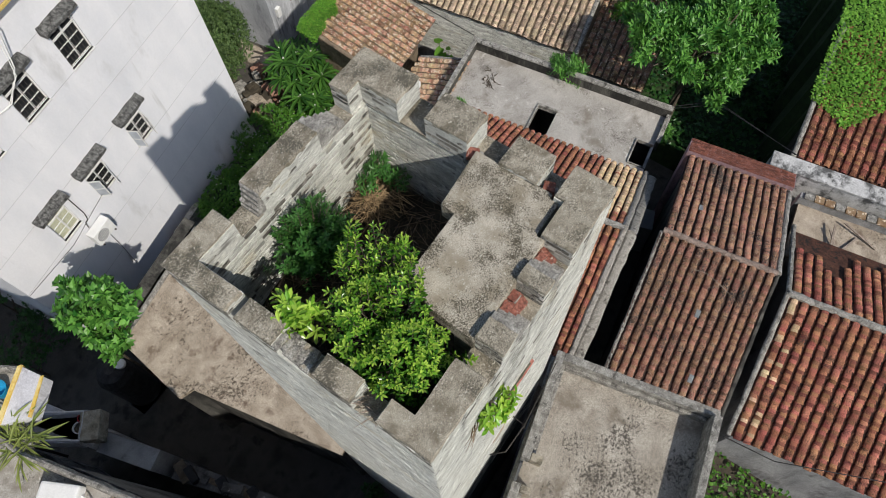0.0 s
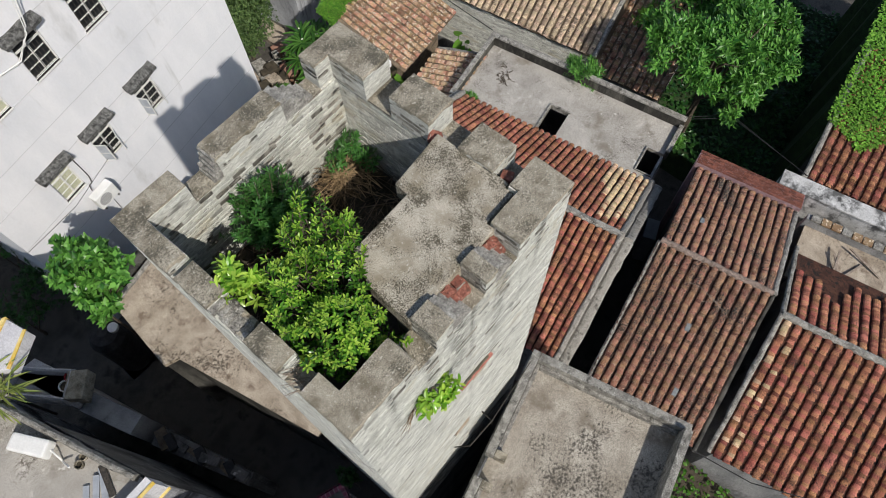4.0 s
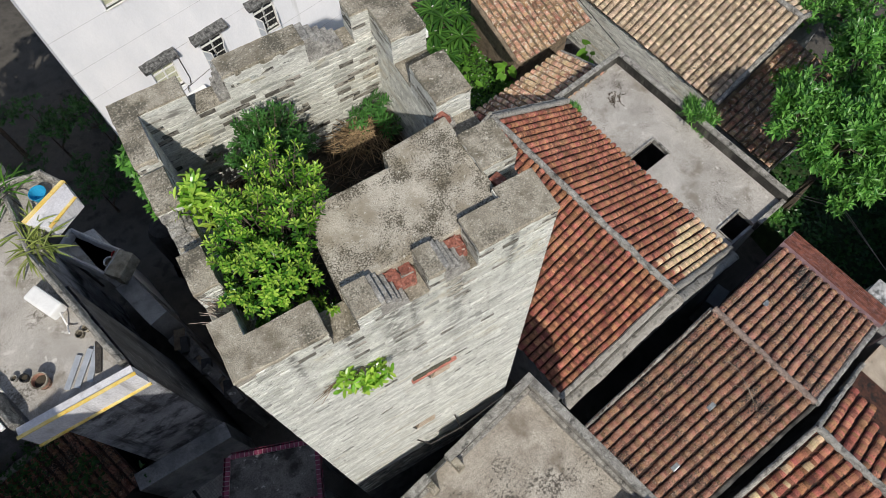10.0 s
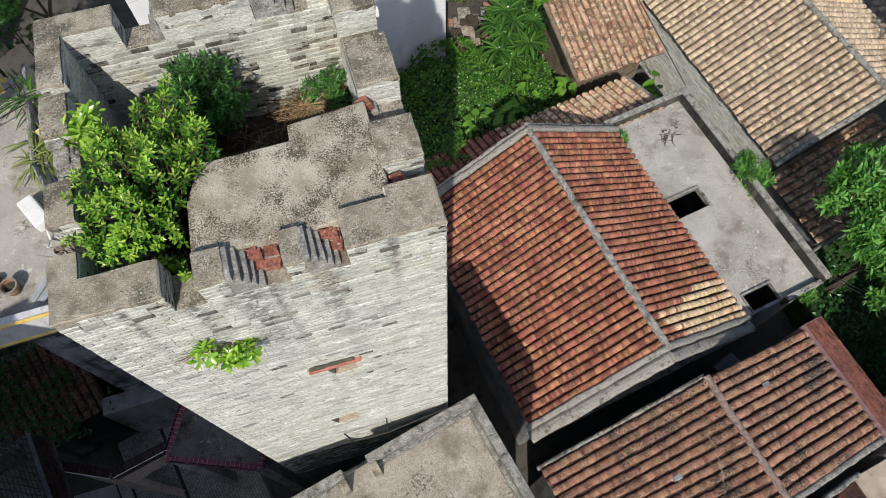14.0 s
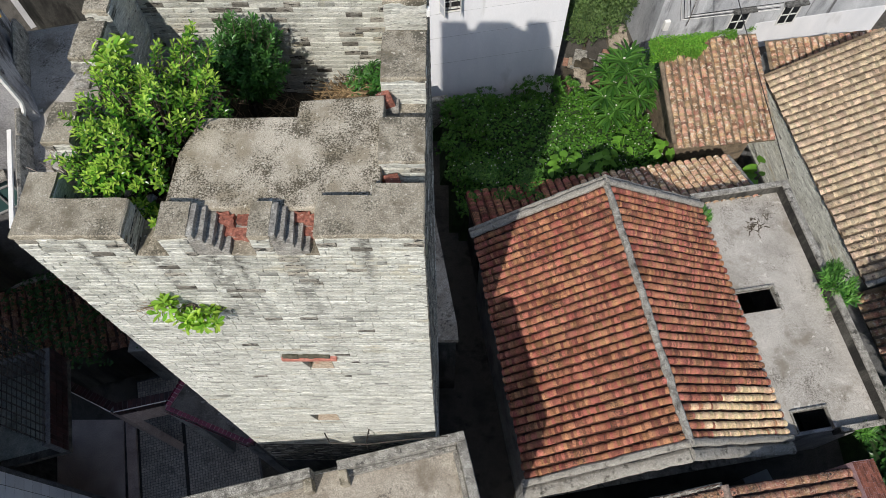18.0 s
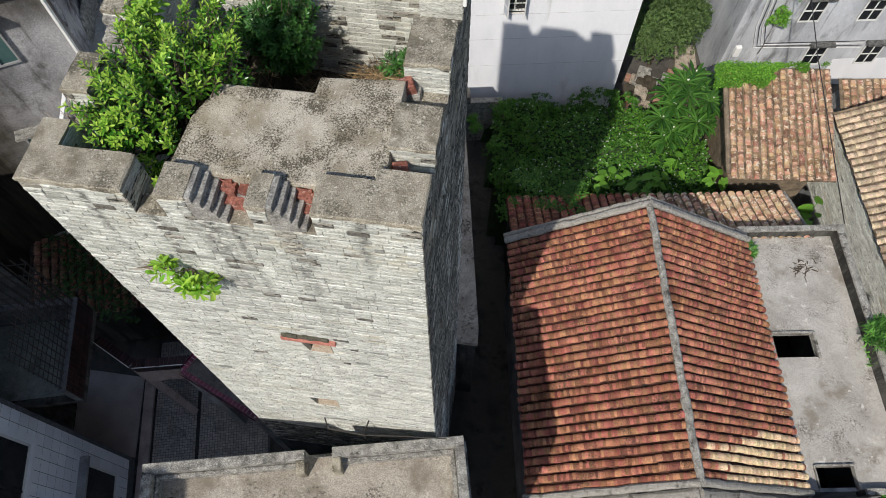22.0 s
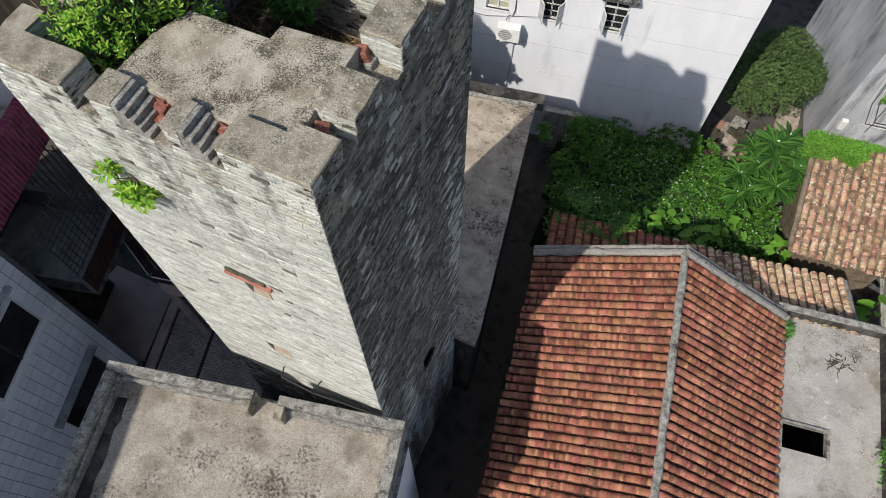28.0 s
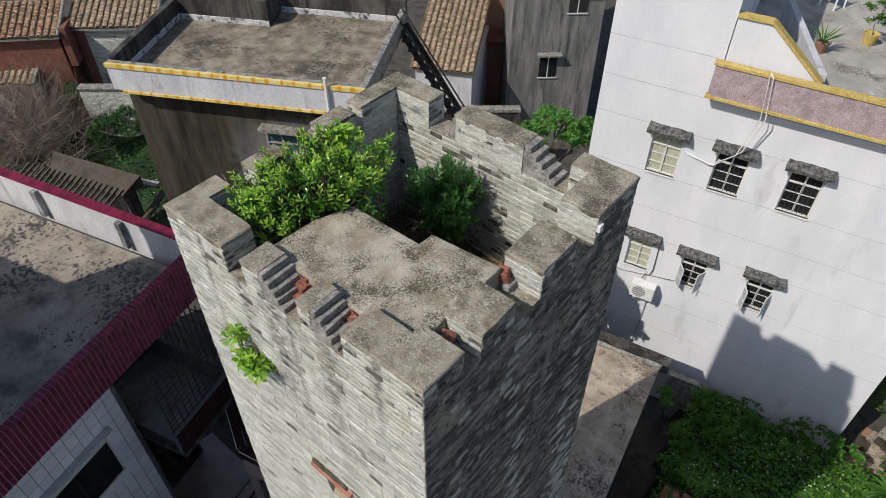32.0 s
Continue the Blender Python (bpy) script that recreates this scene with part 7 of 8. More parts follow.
# gate roof and coped walls in the alley
gate = thing("gate_roof", "small flat gate roof edged with maroon tiles", "gate")
GP = [(-2.88, 1.37), (-1.0, 0.62), (-0.55, 1.75), (-2.39, 2.40)]
# slab colour darkened to carry the shadow that lies on it
part("slab", prism(GP, 4.45, 4.66), "mould and shade plaster", gate, "grey cement slab")
for p, q in zip(GP, GP[1:] + GP[:1]):
    p, q = Vector((*p, 4.5)), Vector((*q, 4.5))
    along = (q - p).normalized()
    face = Vector((along.y, -along.x, 0))
    part("rim_core", beam(p + Vector((0, 0, 0.10)), q + Vector((0, 0, 0.10)), 0.10, 0.20), "pink grout", gate)
    vs, fs = [], []
    for k in range(int((q - p).length / 0.1)):
        tile_quad(vs, fs, p + along * (k * 0.1) + face * 0.052 - Vector((0, 0, 0.08)), along * 0.084, Vector((0, 0, 0.29)) + face * 0.03, face)
        tile_quad(vs, fs, p + along * (k * 0.1) - face * 0.05 + Vector((0, 0, 0.202)), along * 0.084, face * 0.10, Vector((0, 0, 1)))
    part("rim_tiles", (vs, [], fs), "dark maroon", gate, "glazed maroon rim tiles", "stuff")
part("post", box(-2.9, -2.65, 1.3, 1.55, 0, 4.45), "grey plaster", gate)
part("post", box(-1.15, -0.9, 0.6, 0.85, 0, 4.45), "grey plaster", gate)
part("post", box(-0.75, -0.55, 1.5, 1.72, 0, 4.45), "grey plaster", gate)
surface("yard plaster", (0.40, 0.315, 0.285), (0.52, 0.425, 0.39), scale=2, bump=0.15, stain=(0.28, 0.22, 0.195), stain_scale=1.8, stain_cut=0.56, stretch=(1, 1, 0.5), grit=0.25)
fence = thing("coped_wall", "grey yard wall with brown tile coping and a lintel over the entrance", "wall")
for p, q, z0 in (((-5.32, 1.97), (-4.12, 1.42), 0.0), ((-4.12, 1.42), (-2.80, 1.72), 3.45)):
    part("wall" if z0 == 0 else "lintel", rounded_bar((*p, z0), (*q, z0), 0.16, 4.3 - z0), "yard plaster", fence, "grey-mauve plastered wall")
    p, q = Vector((*p, 4.3)), Vector((*q, 4.3))
    along = (q - p).normalized()
    face = Vector((along.y, -along.x, 0))
    vs, fs = [], []
    for k in range(int((q - p).length / 0.1)):
        o = p + along * (k * 0.1) + face * 0.085 - Vector((0, 0, 0.10))
        tile_quad(vs, fs, o, along * 0.086, Vector((0, 0, 0.30)), face)
        tile_quad(vs, fs, p + along * (k * 0.1) - face * 0.10 + Vector((0, 0, 0.202)), along * 0.086, face * 0.19, Vector((0, 0, 1)))
    part("coping_core", beam(p + Vector((0, 0, 0.10)), q + Vector((0, 0, 0.10)), 0.17, 0.19), "grout", fence)
    part("coping_tiles", (vs, [], fs), "brown glaze", fence, "glazed dark brown coping tiles", "stuff")
    part("edge_line", beam(p + face * 0.105 + Vector((0, 0, 0.215)), q + face * 0.105 + Vector((0, 0, 0.215)), 0.018, 0.018), "white plastic", fence, "white joint line along the coping")
surface("paving block", (0.42, 0.345, 0.315), (0.54, 0.455, 0.42), scale=2, bump=0.2, piece="island", piece_dark=0.85, piece_light=1.1)
yard3 = thing("yard_floor", "pale cement floor beside the tiled house", "floor", kind="structure")
part("slab", prism([(-8.2, 0.0), (-5.42, 0.0), (-5.92, 2.2), (-8.0, 2.2)], 0.002, 0.05), "paving block", yard3)
MY15 = pose(-5.5, 2.2, 0, 0, 0, 14)
court = thing("forecourt", "forecourt paved with small grey mosaic squares in two bays", "pavement", MY15, kind="structure")
part("kerb", box(-0.34, -0.06, -3.8, 0.15, 0.0, 0.13, bevel=0.02), "yard plaster", court, "pale mauve cement kerb")
part("gutter", box(-0.46, -0.345, -3.8, 0.15, 0.003, 0.02), "mould and shade wall", court, "dark wet gutter")
for x0, x1 in ((-0.055, -0.01), (1.17, 1.25)):
    part("divider", box(x0, x1, -3.8, 1.15, 0.003, 0.05, bevel=0.008), "iron bar", court, "dark dividing strip")
part("bed", box(0.0, 3.2, -3.7, 1.15, 0.002, 0.014), "grout", court, "dark bedding between the squares")
surface("mosaic square", (0.44, 0.405, 0.365), (0.58, 0.54, 0.49), scale=2, bump=0.2, piece="island", piece_dark=0.72, piece_light=1.12, stain=(0.16, 0.15, 0.14), stain_scale=1.6, stain_cut=0.58)
for x0, count in ((0.0, 16), (1.26, 26)):
    vs, fs = [], []
    for i in range(count):
        for j in range(66):
            tile_quad(vs, fs, Vector((x0 + i * 0.073, -3.7 + j * 0.073, 0.015)), Vector((0.061, 0, 0)), Vector((0, 0.061, 0)), Vector((0, 0, 1)), 0.012)
    part("paving_squares", (vs, [], fs), "mosaic square", court, kind="stuff")

# mossy sunken roof between the west houses
moss = thing("tiled_shed", "low shed with a mossy decayed tile roof", "shed", pose(-8.2, 2.75, 0, 0, 0, 15))
part("wall", box(0.1, 3.2, 0.1, 2.2, 0, 2.3), "mould and shade wall", moss)
tile_slope(moss, (0, 0, 2.35), (1, 0, 0), (0, 2.2, 0.7), 3.4, 2.3, "old", seed=91)
part("ridge", rounded_bar((0, 2.2, 3.05), (3.4, 2.2, 3.05), 0.2, 0.1), "old parapet", moss)

# ---- garden and trees ----
def ground_cover(name, label, region, height, count, leaf, material, seed, soil="earth", step=0.3, bed=True, lean=0.5, flowers=0):
    """A bed of soil covered with creeping leaves; region is a test on x, y inside its bounds."""
    x0, x1, y0, y1, inside = region
    rnd = random.Random(seed)
    items, blossoms = [], []
    while len(items) < count:
        x, y = rnd.uniform(x0, x1), rnd.uniform(y0, y1)
        if not inside(x, y):
            continue
        z = height(x, y)
        p = Vector((x, y, z + rnd.uniform(-0.02, 0.14)))
        a = rnd.uniform(0, 6.283)
        d = Vector((math.cos(a), math.sin(a), rnd.uniform(-0.35, 0.55))).normalized()
        items.append((p, d, Vector((rnd.uniform(-lean, lean), rnd.uniform(-lean, lean), 1)).normalized(), leaf * rnd.uniform(0.55, 1.25)))
        if flowers and rnd.random() < flowers:
            blossoms.append((p + Vector((0, 0, 0.12)), d, Vector((0, 0, 1)), 0.05))
    ob = thing(name, label, "ground cover", kind="stuff")
    if bed:
        v, e, f = gridded(x0, x1, y0, y1, lambda x, y: height(x, y) - 0.03 if inside(x, y) else -0.02, step)
        part("soil_bed", (v, e, f), soil, ob, kind="stuff")
    part("leaves", leaf_mesh(items, 0.75, 0.15), material, ob, kind="stuff")
    if blossoms:
        part("blossoms", leaf_mesh(blossoms, 0.9, 0.1), "flower", ob, kind="stuff")
    return ob


surface("leaf litter", (0.018, 0.035, 0.012), (0.035, 0.065, 0.02), scale=5, bump=0.6)


def garden_inside(x, y):
    u = (x - 3.4) * 0.985 + (y - 9) * 0.17
    v = (y - 9) * 0.985 - (x - 3.4) * 0.17
    return 0.1 < u < 6.9 and -0.9 < v < 3.25


def garden_height(x, y):
    h = 1.15 + 0.35 * noise.noise((x * 0.9, y * 0.9, 2.0)) + 0.16 * noise.noise((x * 2.7, y * 2.7, 5.0))
    h += 0.5 * math.exp(-((x - 3.6) ** 2 + (y - 12.0) ** 2) / 1.2) + 0.35 * math.exp(-((x - 5.5) ** 2 + (y - 12.3) ** 2) / 2.0)
    return h


ground_cover("garden_vines", "dense green vines covering the walled garden", (2.4, 10.6, 7.6, 13.6, garden_inside), garden_height, 11000, 0.115, "vine leaf", 5, "leaf litter", flowers=0.03)
for k, (x, y, r, z) in enumerate(((3.35, 11.6, 0.55, 1.9), (3.4, 10.4, 0.5, 1.6), (3.6, 9.3, 0.45, 1.5), (4.6, 12.3, 0.5, 1.8), (5.8, 12.6, 0.5, 1.8), (6.6, 12.7, 0.4, 1.9), (4.2, 11.0, 0.5, 1.7), (7.3, 12.6, 0.4, 1.7))):
    plant("shrub", "leafy green garden shrub among the vines", (x, y, 0.9), [((x, y, z), (r, r, 0.4)), ((x + 0.3, y - 0.2, z - 0.2), (r * 0.7, r * 0.7, 0.3))], 120, 0.085, "vine leaf", per=7, width=0.5, seed=60 + k, thick=0.02, group="garden shrubs")
rnd = random.Random(44)
frangi = thing("frangipani", "frangipani with rosettes of long glossy leaves", "tree", Matrix.Translation((9.2, 12.6, 0.9)))
bm = bmesh.new()
items = []
flowers = []
for k, (x, y, z) in enumerate(((8.55, 13.1, 2.0), (9.6, 13.3, 2.1), (8.4, 12.2, 1.8), (9.45, 12.1, 1.9), (9.1, 12.8, 2.3), (10.05, 12.8, 2.0), (8.9, 13.6, 2.0), (9.9, 12.3, 1.7), (8.8, 11.9, 1.6), (9.3, 13.7, 2.2), (10.2, 13.4, 1.8), (8.7, 12.6, 2.0), (9.75, 12.75, 2.2), (9.25, 12.3, 1.7), (9.0, 13.3, 2.3), (9.8, 13.6, 1.9), (8.6, 11.7, 1.5))):
    c = Vector((x - 9.2, y - 12.6, z - 0.9))
    tube([(0, 0, -0.4), c * 0.5 + Vector((0, 0, 0.1)), c], [0.06, 0.04, 0.025], bm)
    for q in range(21):
        a = q * 2.4 + rnd.uniform(-0.2, 0.2)
        d = Vector((math.cos(a), math.sin(a), 0.75 - q * 0.04)).normalized()
        items.append((c, d, Vector((0, 0, 1)), rnd.uniform(0.5, 0.72)))
    for q in range(2):
        flowers.append((c + Vector((rnd.uniform(-0.08, 0.08), rnd.uniform(-0.08, 0.08), 0.15)), rand_dir(rnd), Vector((0, 0, 1)), 0.07))
part("trunk", bm, "bark", frangi)
part("crown", blade_mesh(items, 0.17, 0.4, 0.3), "frangipani leaf", frangi)
part("blossoms", leaf_mesh(flowers, 0.8), "flower", frangi, "white blossoms")
for k, (x, y) in enumerate(((7.4, 9.75), (7.7, 9.6), (8.2, 9.95), (8.5, 9.8), (8.9, 10.5), (10.0, 10.1), (10.2, 10.3), (6.4, 9.6), (6.8, 9.7), (12.5, 8.9), (12.7, 9.2))):
    taro = thing("taro_plant", "taro plant with broad bright leaves", "plant", Matrix.Translation((x, y, 0.9 if x < 11 else 0.0)), "taro plants")
    bm = bmesh.new()
    vs, fs = [], []
    for q in range(4):
        a = rnd.uniform(0, 6.28)
        h = (0.75 if x < 11 else 2.0) + rnd.uniform(-0.1, 0.3)
        tip = Vector((math.cos(a) * 0.25, math.sin(a) * 0.25, h))
        tube([(0, 0, -0.2), tip * 0.6 + Vector((0, 0, 0.08)), tip], [0.02, 0.015, 0.01], bm, 5)
        out = Vector((math.cos(a), math.sin(a), -0.35)).normalized()
        side = out.cross(Vector((0, 0, 1))).normalized()
        s = rnd.uniform(0.24, 0.38)
        vs, fs, o = [], [], 0
        prof = [(-0.3, 0.0), (-0.42, 0.26), (0.0, 0.36), (0.4, 0.27), (0.75, 0.0), (0.4, -0.27), (0.0, -0.36), (-0.42, -0.26)]
        vs.append(tuple(tip))
        vs += [tuple(tip + out * p * s + side * q2 * s + Vector((0, 0, 0.12 * abs(q2) * s))) for p, q2 in prof]
        fs += [(o, o + 1 + i, o + 1 + (i + 1) % 8) for i in range(8)]
        part("leaf", (vs, [], fs), "ivy leaf", taro)
    part("stem", bm, "ivy leaf", taro)
plant("bush", "large rounded dark green bush", (8.4, 16.0, 0), [((8.4, 16.0, 2.1), (1.35, 1.25, 1.1)), ((8.9, 16.5, 2.0), (1.1, 1.0, 0.9)), ((7.9, 15.6, 1.9), (1.0, 1.0, 0.9)), ((8.5, 16.9, 2.2), (1.1, 1.0, 0.9))], 4200, 0.09, "dull leaf", per=7, seed=71, thick=0.08, lumpy=False)

# vines on roofs and walls
ground_cover("roof_vines", "light green creeper on the shed roof corner", (9.3, 12.5, 11.4, 12.95, lambda x, y: y < 12.55 + 0.1 * (x - 10) and (x - 9.3) * 0.42 + 1.2 * (12.95 - y) < 1.5 + 0.6 * noise.noise((x * 2.2, y * 2.2, 3.0))), lambda x, y: 3.14 + (y - 9.5) * 0.32, 5200, 0.06, "ivy leaf", 8, bed=False)
ground_cover("roof_vines", "creeper over the low tiled lean-to", (3.9, 6.0, 7.6, 8.9, lambda x, y: noise.noise((x * 1.3, y * 1.3, 0)) > -0.15), lambda x, y: 3.0 - (y - 7.6) * 0.2, 900, 0.08, "vine leaf", 9, bed=False)


def ivy_inside(x, y):
    p = MD.inverted() @ Vector((x, y, 0))
    return p.x > 1.55 + 0.5 * noise.noise((y * 1.2, 3.0, x * 0.4)) + 0.25 * math.sin(p.y * 2.2) and -6.5 < p.y < 0.25


ground_cover("ivy", "bright green ivy blanket over the tiled roof", (14.5, 23.5, -9.0, 1.6, ivy_inside), lambda x, y: 4.2 + 0.325 * min(4.0, (MD.inverted() @ Vector((x, y, 0))).x) + 0.12 * noise.noise((x, y, 0.0)), 52000, 0.085, "roof ivy", 12, "leaf litter", lean=0.35)

# big tree behind the annex
plant("tree", "broad leafy tree rising behind the houses", (15.2, 1.6, 0),
      [((14.5, 1.6, 5.1), (1.1, 1.0, 0.9)), ((15.7, 1.2, 5.2), (1.1, 1.1, 0.9)), ((15.0, 2.6, 5.0), (1.1, 0.9, 0.8)), ((15.9, 0.2, 4.8), (0.9, 0.9, 0.8)), ((14.2, 2.9, 5.3), (0.8, 0.7, 0.7)), ((13.9, 2.1, 4.9), (0.7, 0.8, 0.6)), ((16.6, 2.2, 5.0), (1.0, 1.1, 0.8)), ((16.8, 0.9, 4.9), (0.9, 0.9, 0.8)), ((14.9, 0.4, 4.7), (0.9, 0.7, 0.7)), ((17.6, 1.4, 4.4), (0.8, 0.9, 0.8)), ((15.6, 3.4, 4.4), (0.8, 0.7, 0.7)), ((14.6, 0.5, 4.2), (0.7, 0.6, 0.6)), ((16.9, 3.3, 5.1), (1.0, 0.9, 0.8)), ((18.2, 3.5, 4.9), (1.1, 1.0, 0.9)), ((18.3, 2.2, 4.6), (1.0, 1.0, 0.9))],
      2200, 0.235, "tree leaf", "tree", per=9, width=0.34, up=0.3, seed=81, thick=0.16)
plant("tree", "dense leafy tree in the distance", (20.5, 5.2, 0), [((20.5, 5.2, 4.2), (1.6, 1.5, 1.3)), ((18.6, 5.6, 3.8), (1.2, 1.1, 1.0)), ((21.5, 3.6, 4.0), (1.4, 1.4, 1.2)), ((19.2, 4.6, 3.6), (1.0, 1.0, 0.9)), ((21.5, 7.0, 4.0), (1.5, 1.4, 1.2)), ((20.0, 7.6, 3.8), (1.1, 1.1, 1.0))], 2000, 0.13, "tree leaf", "tree", per=8, seed=82, thick=0.16)
plant("bush", "bright bush below the pale tile roof", (16.6, 4.4, 1.0), [((16.4, 4.5, 3.2), (0.6, 0.5, 0.45)), ((17.2, 4.7, 3.1), (0.7, 0.5, 0.45))], 260, 0.09, "ivy leaf", per=7, seed=83)
plant("bush", "undergrowth in the shady gap between houses", (14.5, -0.8, 0), [((14.4, -0.6, 0.8), (1.0, 0.8, 0.6)), ((16.5, -0.5, 0.9), (1.3, 0.8, 0.7)), ((18.6, -0.2, 1.0), (1.4, 1.0, 0.8))], 420, 0.12, "deep leaf", per=7, seed=84)
ground_cover("undergrowth", "dark undergrowth in the gap between the houses", (12.6, 23.0, -1.9, 4.6, lambda x, y: x > 14.3 and y > -1.9 + 0.1 * (x - 13.5) and not (y > 3.6 + 0.16 * (x - 14.2))), lambda x, y: 0.9 + 0.4 * noise.noise((x * 0.8, y * 0.8, 4.0)), 5200, 0.16, "deep leaf", 86, "leaf litter")
# ferns along the annex parapet
for k, (x, y, z, r) in enumerate(((13.05, 4.75, 3.70, 0.48), (13.2, 4.35, 3.45, 0.36), (12.95, 5.1, 3.5, 0.2), (10.05, 6.75, 3.5, 0.2), (13.0, 1.15, 3.2, 0.18))):
    plant("fern", "green fern clump growing from the parapet", (x, y, z - 0.2), [((x, y, z + 0.05), (r, r, r * 0.8))], int(40 + 170 * r), 0.18, "tree leaf", "fern", per=8, width=0.2, seed=90 + k, thick=0.012, group="parapet ferns")
# west side
plant("tree", "young broad-leaved tree beside the terrace", (-1.40, 9.40, 0), [((-0.85, 9.05, 6.7), (0.6, 0.5, 0.5)), ((-0.55, 8.75, 6.4), (0.45, 0.45, 0.4)), ((-1.2, 9.5, 6.3), (0.5, 0.45, 0.5)), ((-0.8, 8.7, 5.7), (0.55, 0.4, 0.5)), ((-0.55, 9.3, 6.2), (0.55, 0.5, 0.5)), ((-1.1, 8.95, 6.1), (0.5, 0.5, 0.45)), ((-0.9, 9.75, 6.5), (0.4, 0.4, 0.35)), ((-1.3, 8.6, 5.4), (0.4, 0.3, 0.3))], 430, 0.21, "tree leaf", "tree", per=6, width=0.58, up=0.45, seed=101, thick=0.05)
for k, (x, y, z) in enumerate(((-4.0, 15.5, 2.6), (-2.5, 15.0, 2.2), (-5.5, 13.5, 2.4), (-3.4, 13.0, 1.8), (-6.6, 16.5, 2.8), (-1.8, 13.4, 1.6))):
    plant("bush", "dark bush in the shade of the white house", (x, y, 0), [((x, y, z), (1.0, 1.0, 0.9)), ((x + 0.7, y + 0.4, z - 0.6), (0.8, 0.8, 0.7))], 190, 0.13, "deep leaf", per=7, seed=110 + k, thick=0.06, group="shade bushes")
plant("tree", "bright leafy tree behind the tower", (-5.4, 16.6, 0), [((-5.3, 16.5, 5.2), (0.9, 0.9, 0.7)), ((-6.2, 16.2, 4.5), (0.8, 0.8, 0.6)), ((-4.6, 17.2, 4.6), (0.8, 0.8, 0.6))], 1100, 0.12, "tree leaf", "tree", per=8, seed=121, thick=0.1)
plant("weed", "small leafy weed at the tower foot", (-0.35, 2.2, 0), [((-0.4, 2.1, 2.9), (0.3, 0.35, 0.35))], 70, 0.1, "deep leaf", "plant", per=7, seed=122, thick=0.02)
ground_cover("moss_vines", "dark creeper on the decayed shed roof", (-8.3, -4.6, 2.9, 6.0, lambda x, y: noise.noise((x * 0.9, y * 0.9, 7.0)) > -0.12), lambda x, y: 2.75 + 0.18 * (y - 3), 1500, 0.1, "deep leaf", 16, bed=False)
ground_cover("weeds", "weeds in the gap by the orange-tiled house", (4.3, 5.6, -7.0, -3.9, lambda x, y: True), lambda x, y: 2.2, 500, 0.12, "vine leaf", 18)
for x, y in ((2.6, 10.9),):
    plant("weed", "weed tuft at the terrace edge", (x, y, 1.0), [((x, y, 2.2), (0.4, 0.4, 0.4))], 60, 0.1, "vine leaf", "plant", per=7, seed=130, thick=0.02)

# ---- farther surroundings ----
# unseen blocks added on the maroon-edged roof, shaped to shade it and the next house
tall = thing("shade_room", "unseen plastered block added to shade the flat roof", "room", pose(-5.6, 2.4, 0, 0, 0, 15))
part("wall", box(-7.6, -3.85, -8.8, -6.2, 8.752, 14.3), "grey plaster", tall)
part("wall", box(-3.84, -1.35, -8.8, -4.1, 8.752, 14.3), "grey plaster", tall)
part("roof_slab", box(-7.7, -3.85, -8.9, -6.1, 14.302, 14.5), "roof concrete", tall)
part("roof_slab", box(-3.845, -1.25, -8.9, -4.0, 14.302, 14.5), "roof concrete", tall)

# unseen block added to shade the alley and the flat roof's west strip
south = thing("shade_house", "unseen tall block added to shade the alley", "house", pose(-5.6, 2.4, 0, 0, 0, 15))
part("wall", box(-3.8, 0.55, -15.0, -9.3, 0, 14.3), "pale fascia", south)
part("roof_slab", box(-3.9, 0.65, -15.1, -9.25, 14.302, 14.5), "roof concrete", south)

# grey house to the north
ng = thing("grey_house", "grey and white plastered house with small dark windows", "house", pose(10.5, 15.3, 0, 0, 0, 10))
part("wall", box(0, 9.0, 0, 6.0, 0, 6.6), "blue plaster", ng)
part("white_band", box(3.9, 9.0, -0.012, -0.002, 0, 1.3), "white plaster", ng, "whitewashed lower wall")
part("roof_slab", box(-0.1, 9.1, -0.1, 6.1, 6.602, 6.75), "roof concrete", ng)
for x, z in ((1.85, 3.15), (3.74, 3.13), (5.6, 3.13), (2.8, 1.15), (4.7, 1.15)):
    w = part("window", box(x, x + 0.60, -0.03, 0.02, z, z + 0.82), "window dark", ng, "small dark window")
    for x0, x1, z0, z1 in ((x - 0.04, x + 0.64, z - 0.05, z), (x - 0.04, x + 0.64, z + 0.82, z + 0.87), (x - 0.04, x, z, z + 0.82), (x + 0.60, x + 0.64, z, z + 0.82), (x + 0.29, x + 0.32, z, z + 0.82), (x, x + 0.60, z + 0.40, z + 0.43)):
        part("window_frame", box(x0, x1, -0.06, -0.032, z0, z1), "aluminium frame", w)
    part("hood", box(x - 0.10, x + 0.72, -0.24, -0.014, z + 0.95, z + 1.03), "mould hood", w, "blackened concrete hood")
part("meter_box", box(0.25, 0.45, -0.14, -0.004, 1.7, 2.1, bevel=0.02), "white plastic", ng, "white meter box")
for k in range(4):
    whole("wire", tube([(0.3 + 0.08 * k, -0.06, 6.2), (0.55 + 0.1 * k, -0.1, 3.0), (0.8 + 0.1 * k, -0.12, 2.1 + 0.06 * k), (4.5, -0.06, 1.9 + 0.1 * k)], 0.012, sides=5), "black rubber" if k % 2 else "white plastic", "thin wire running along the grey wall", "wire", group="wall wires", m=pose(10.5, 15.3, 0, 0, 0, 10))
wx, wy = 11.55, 15.3
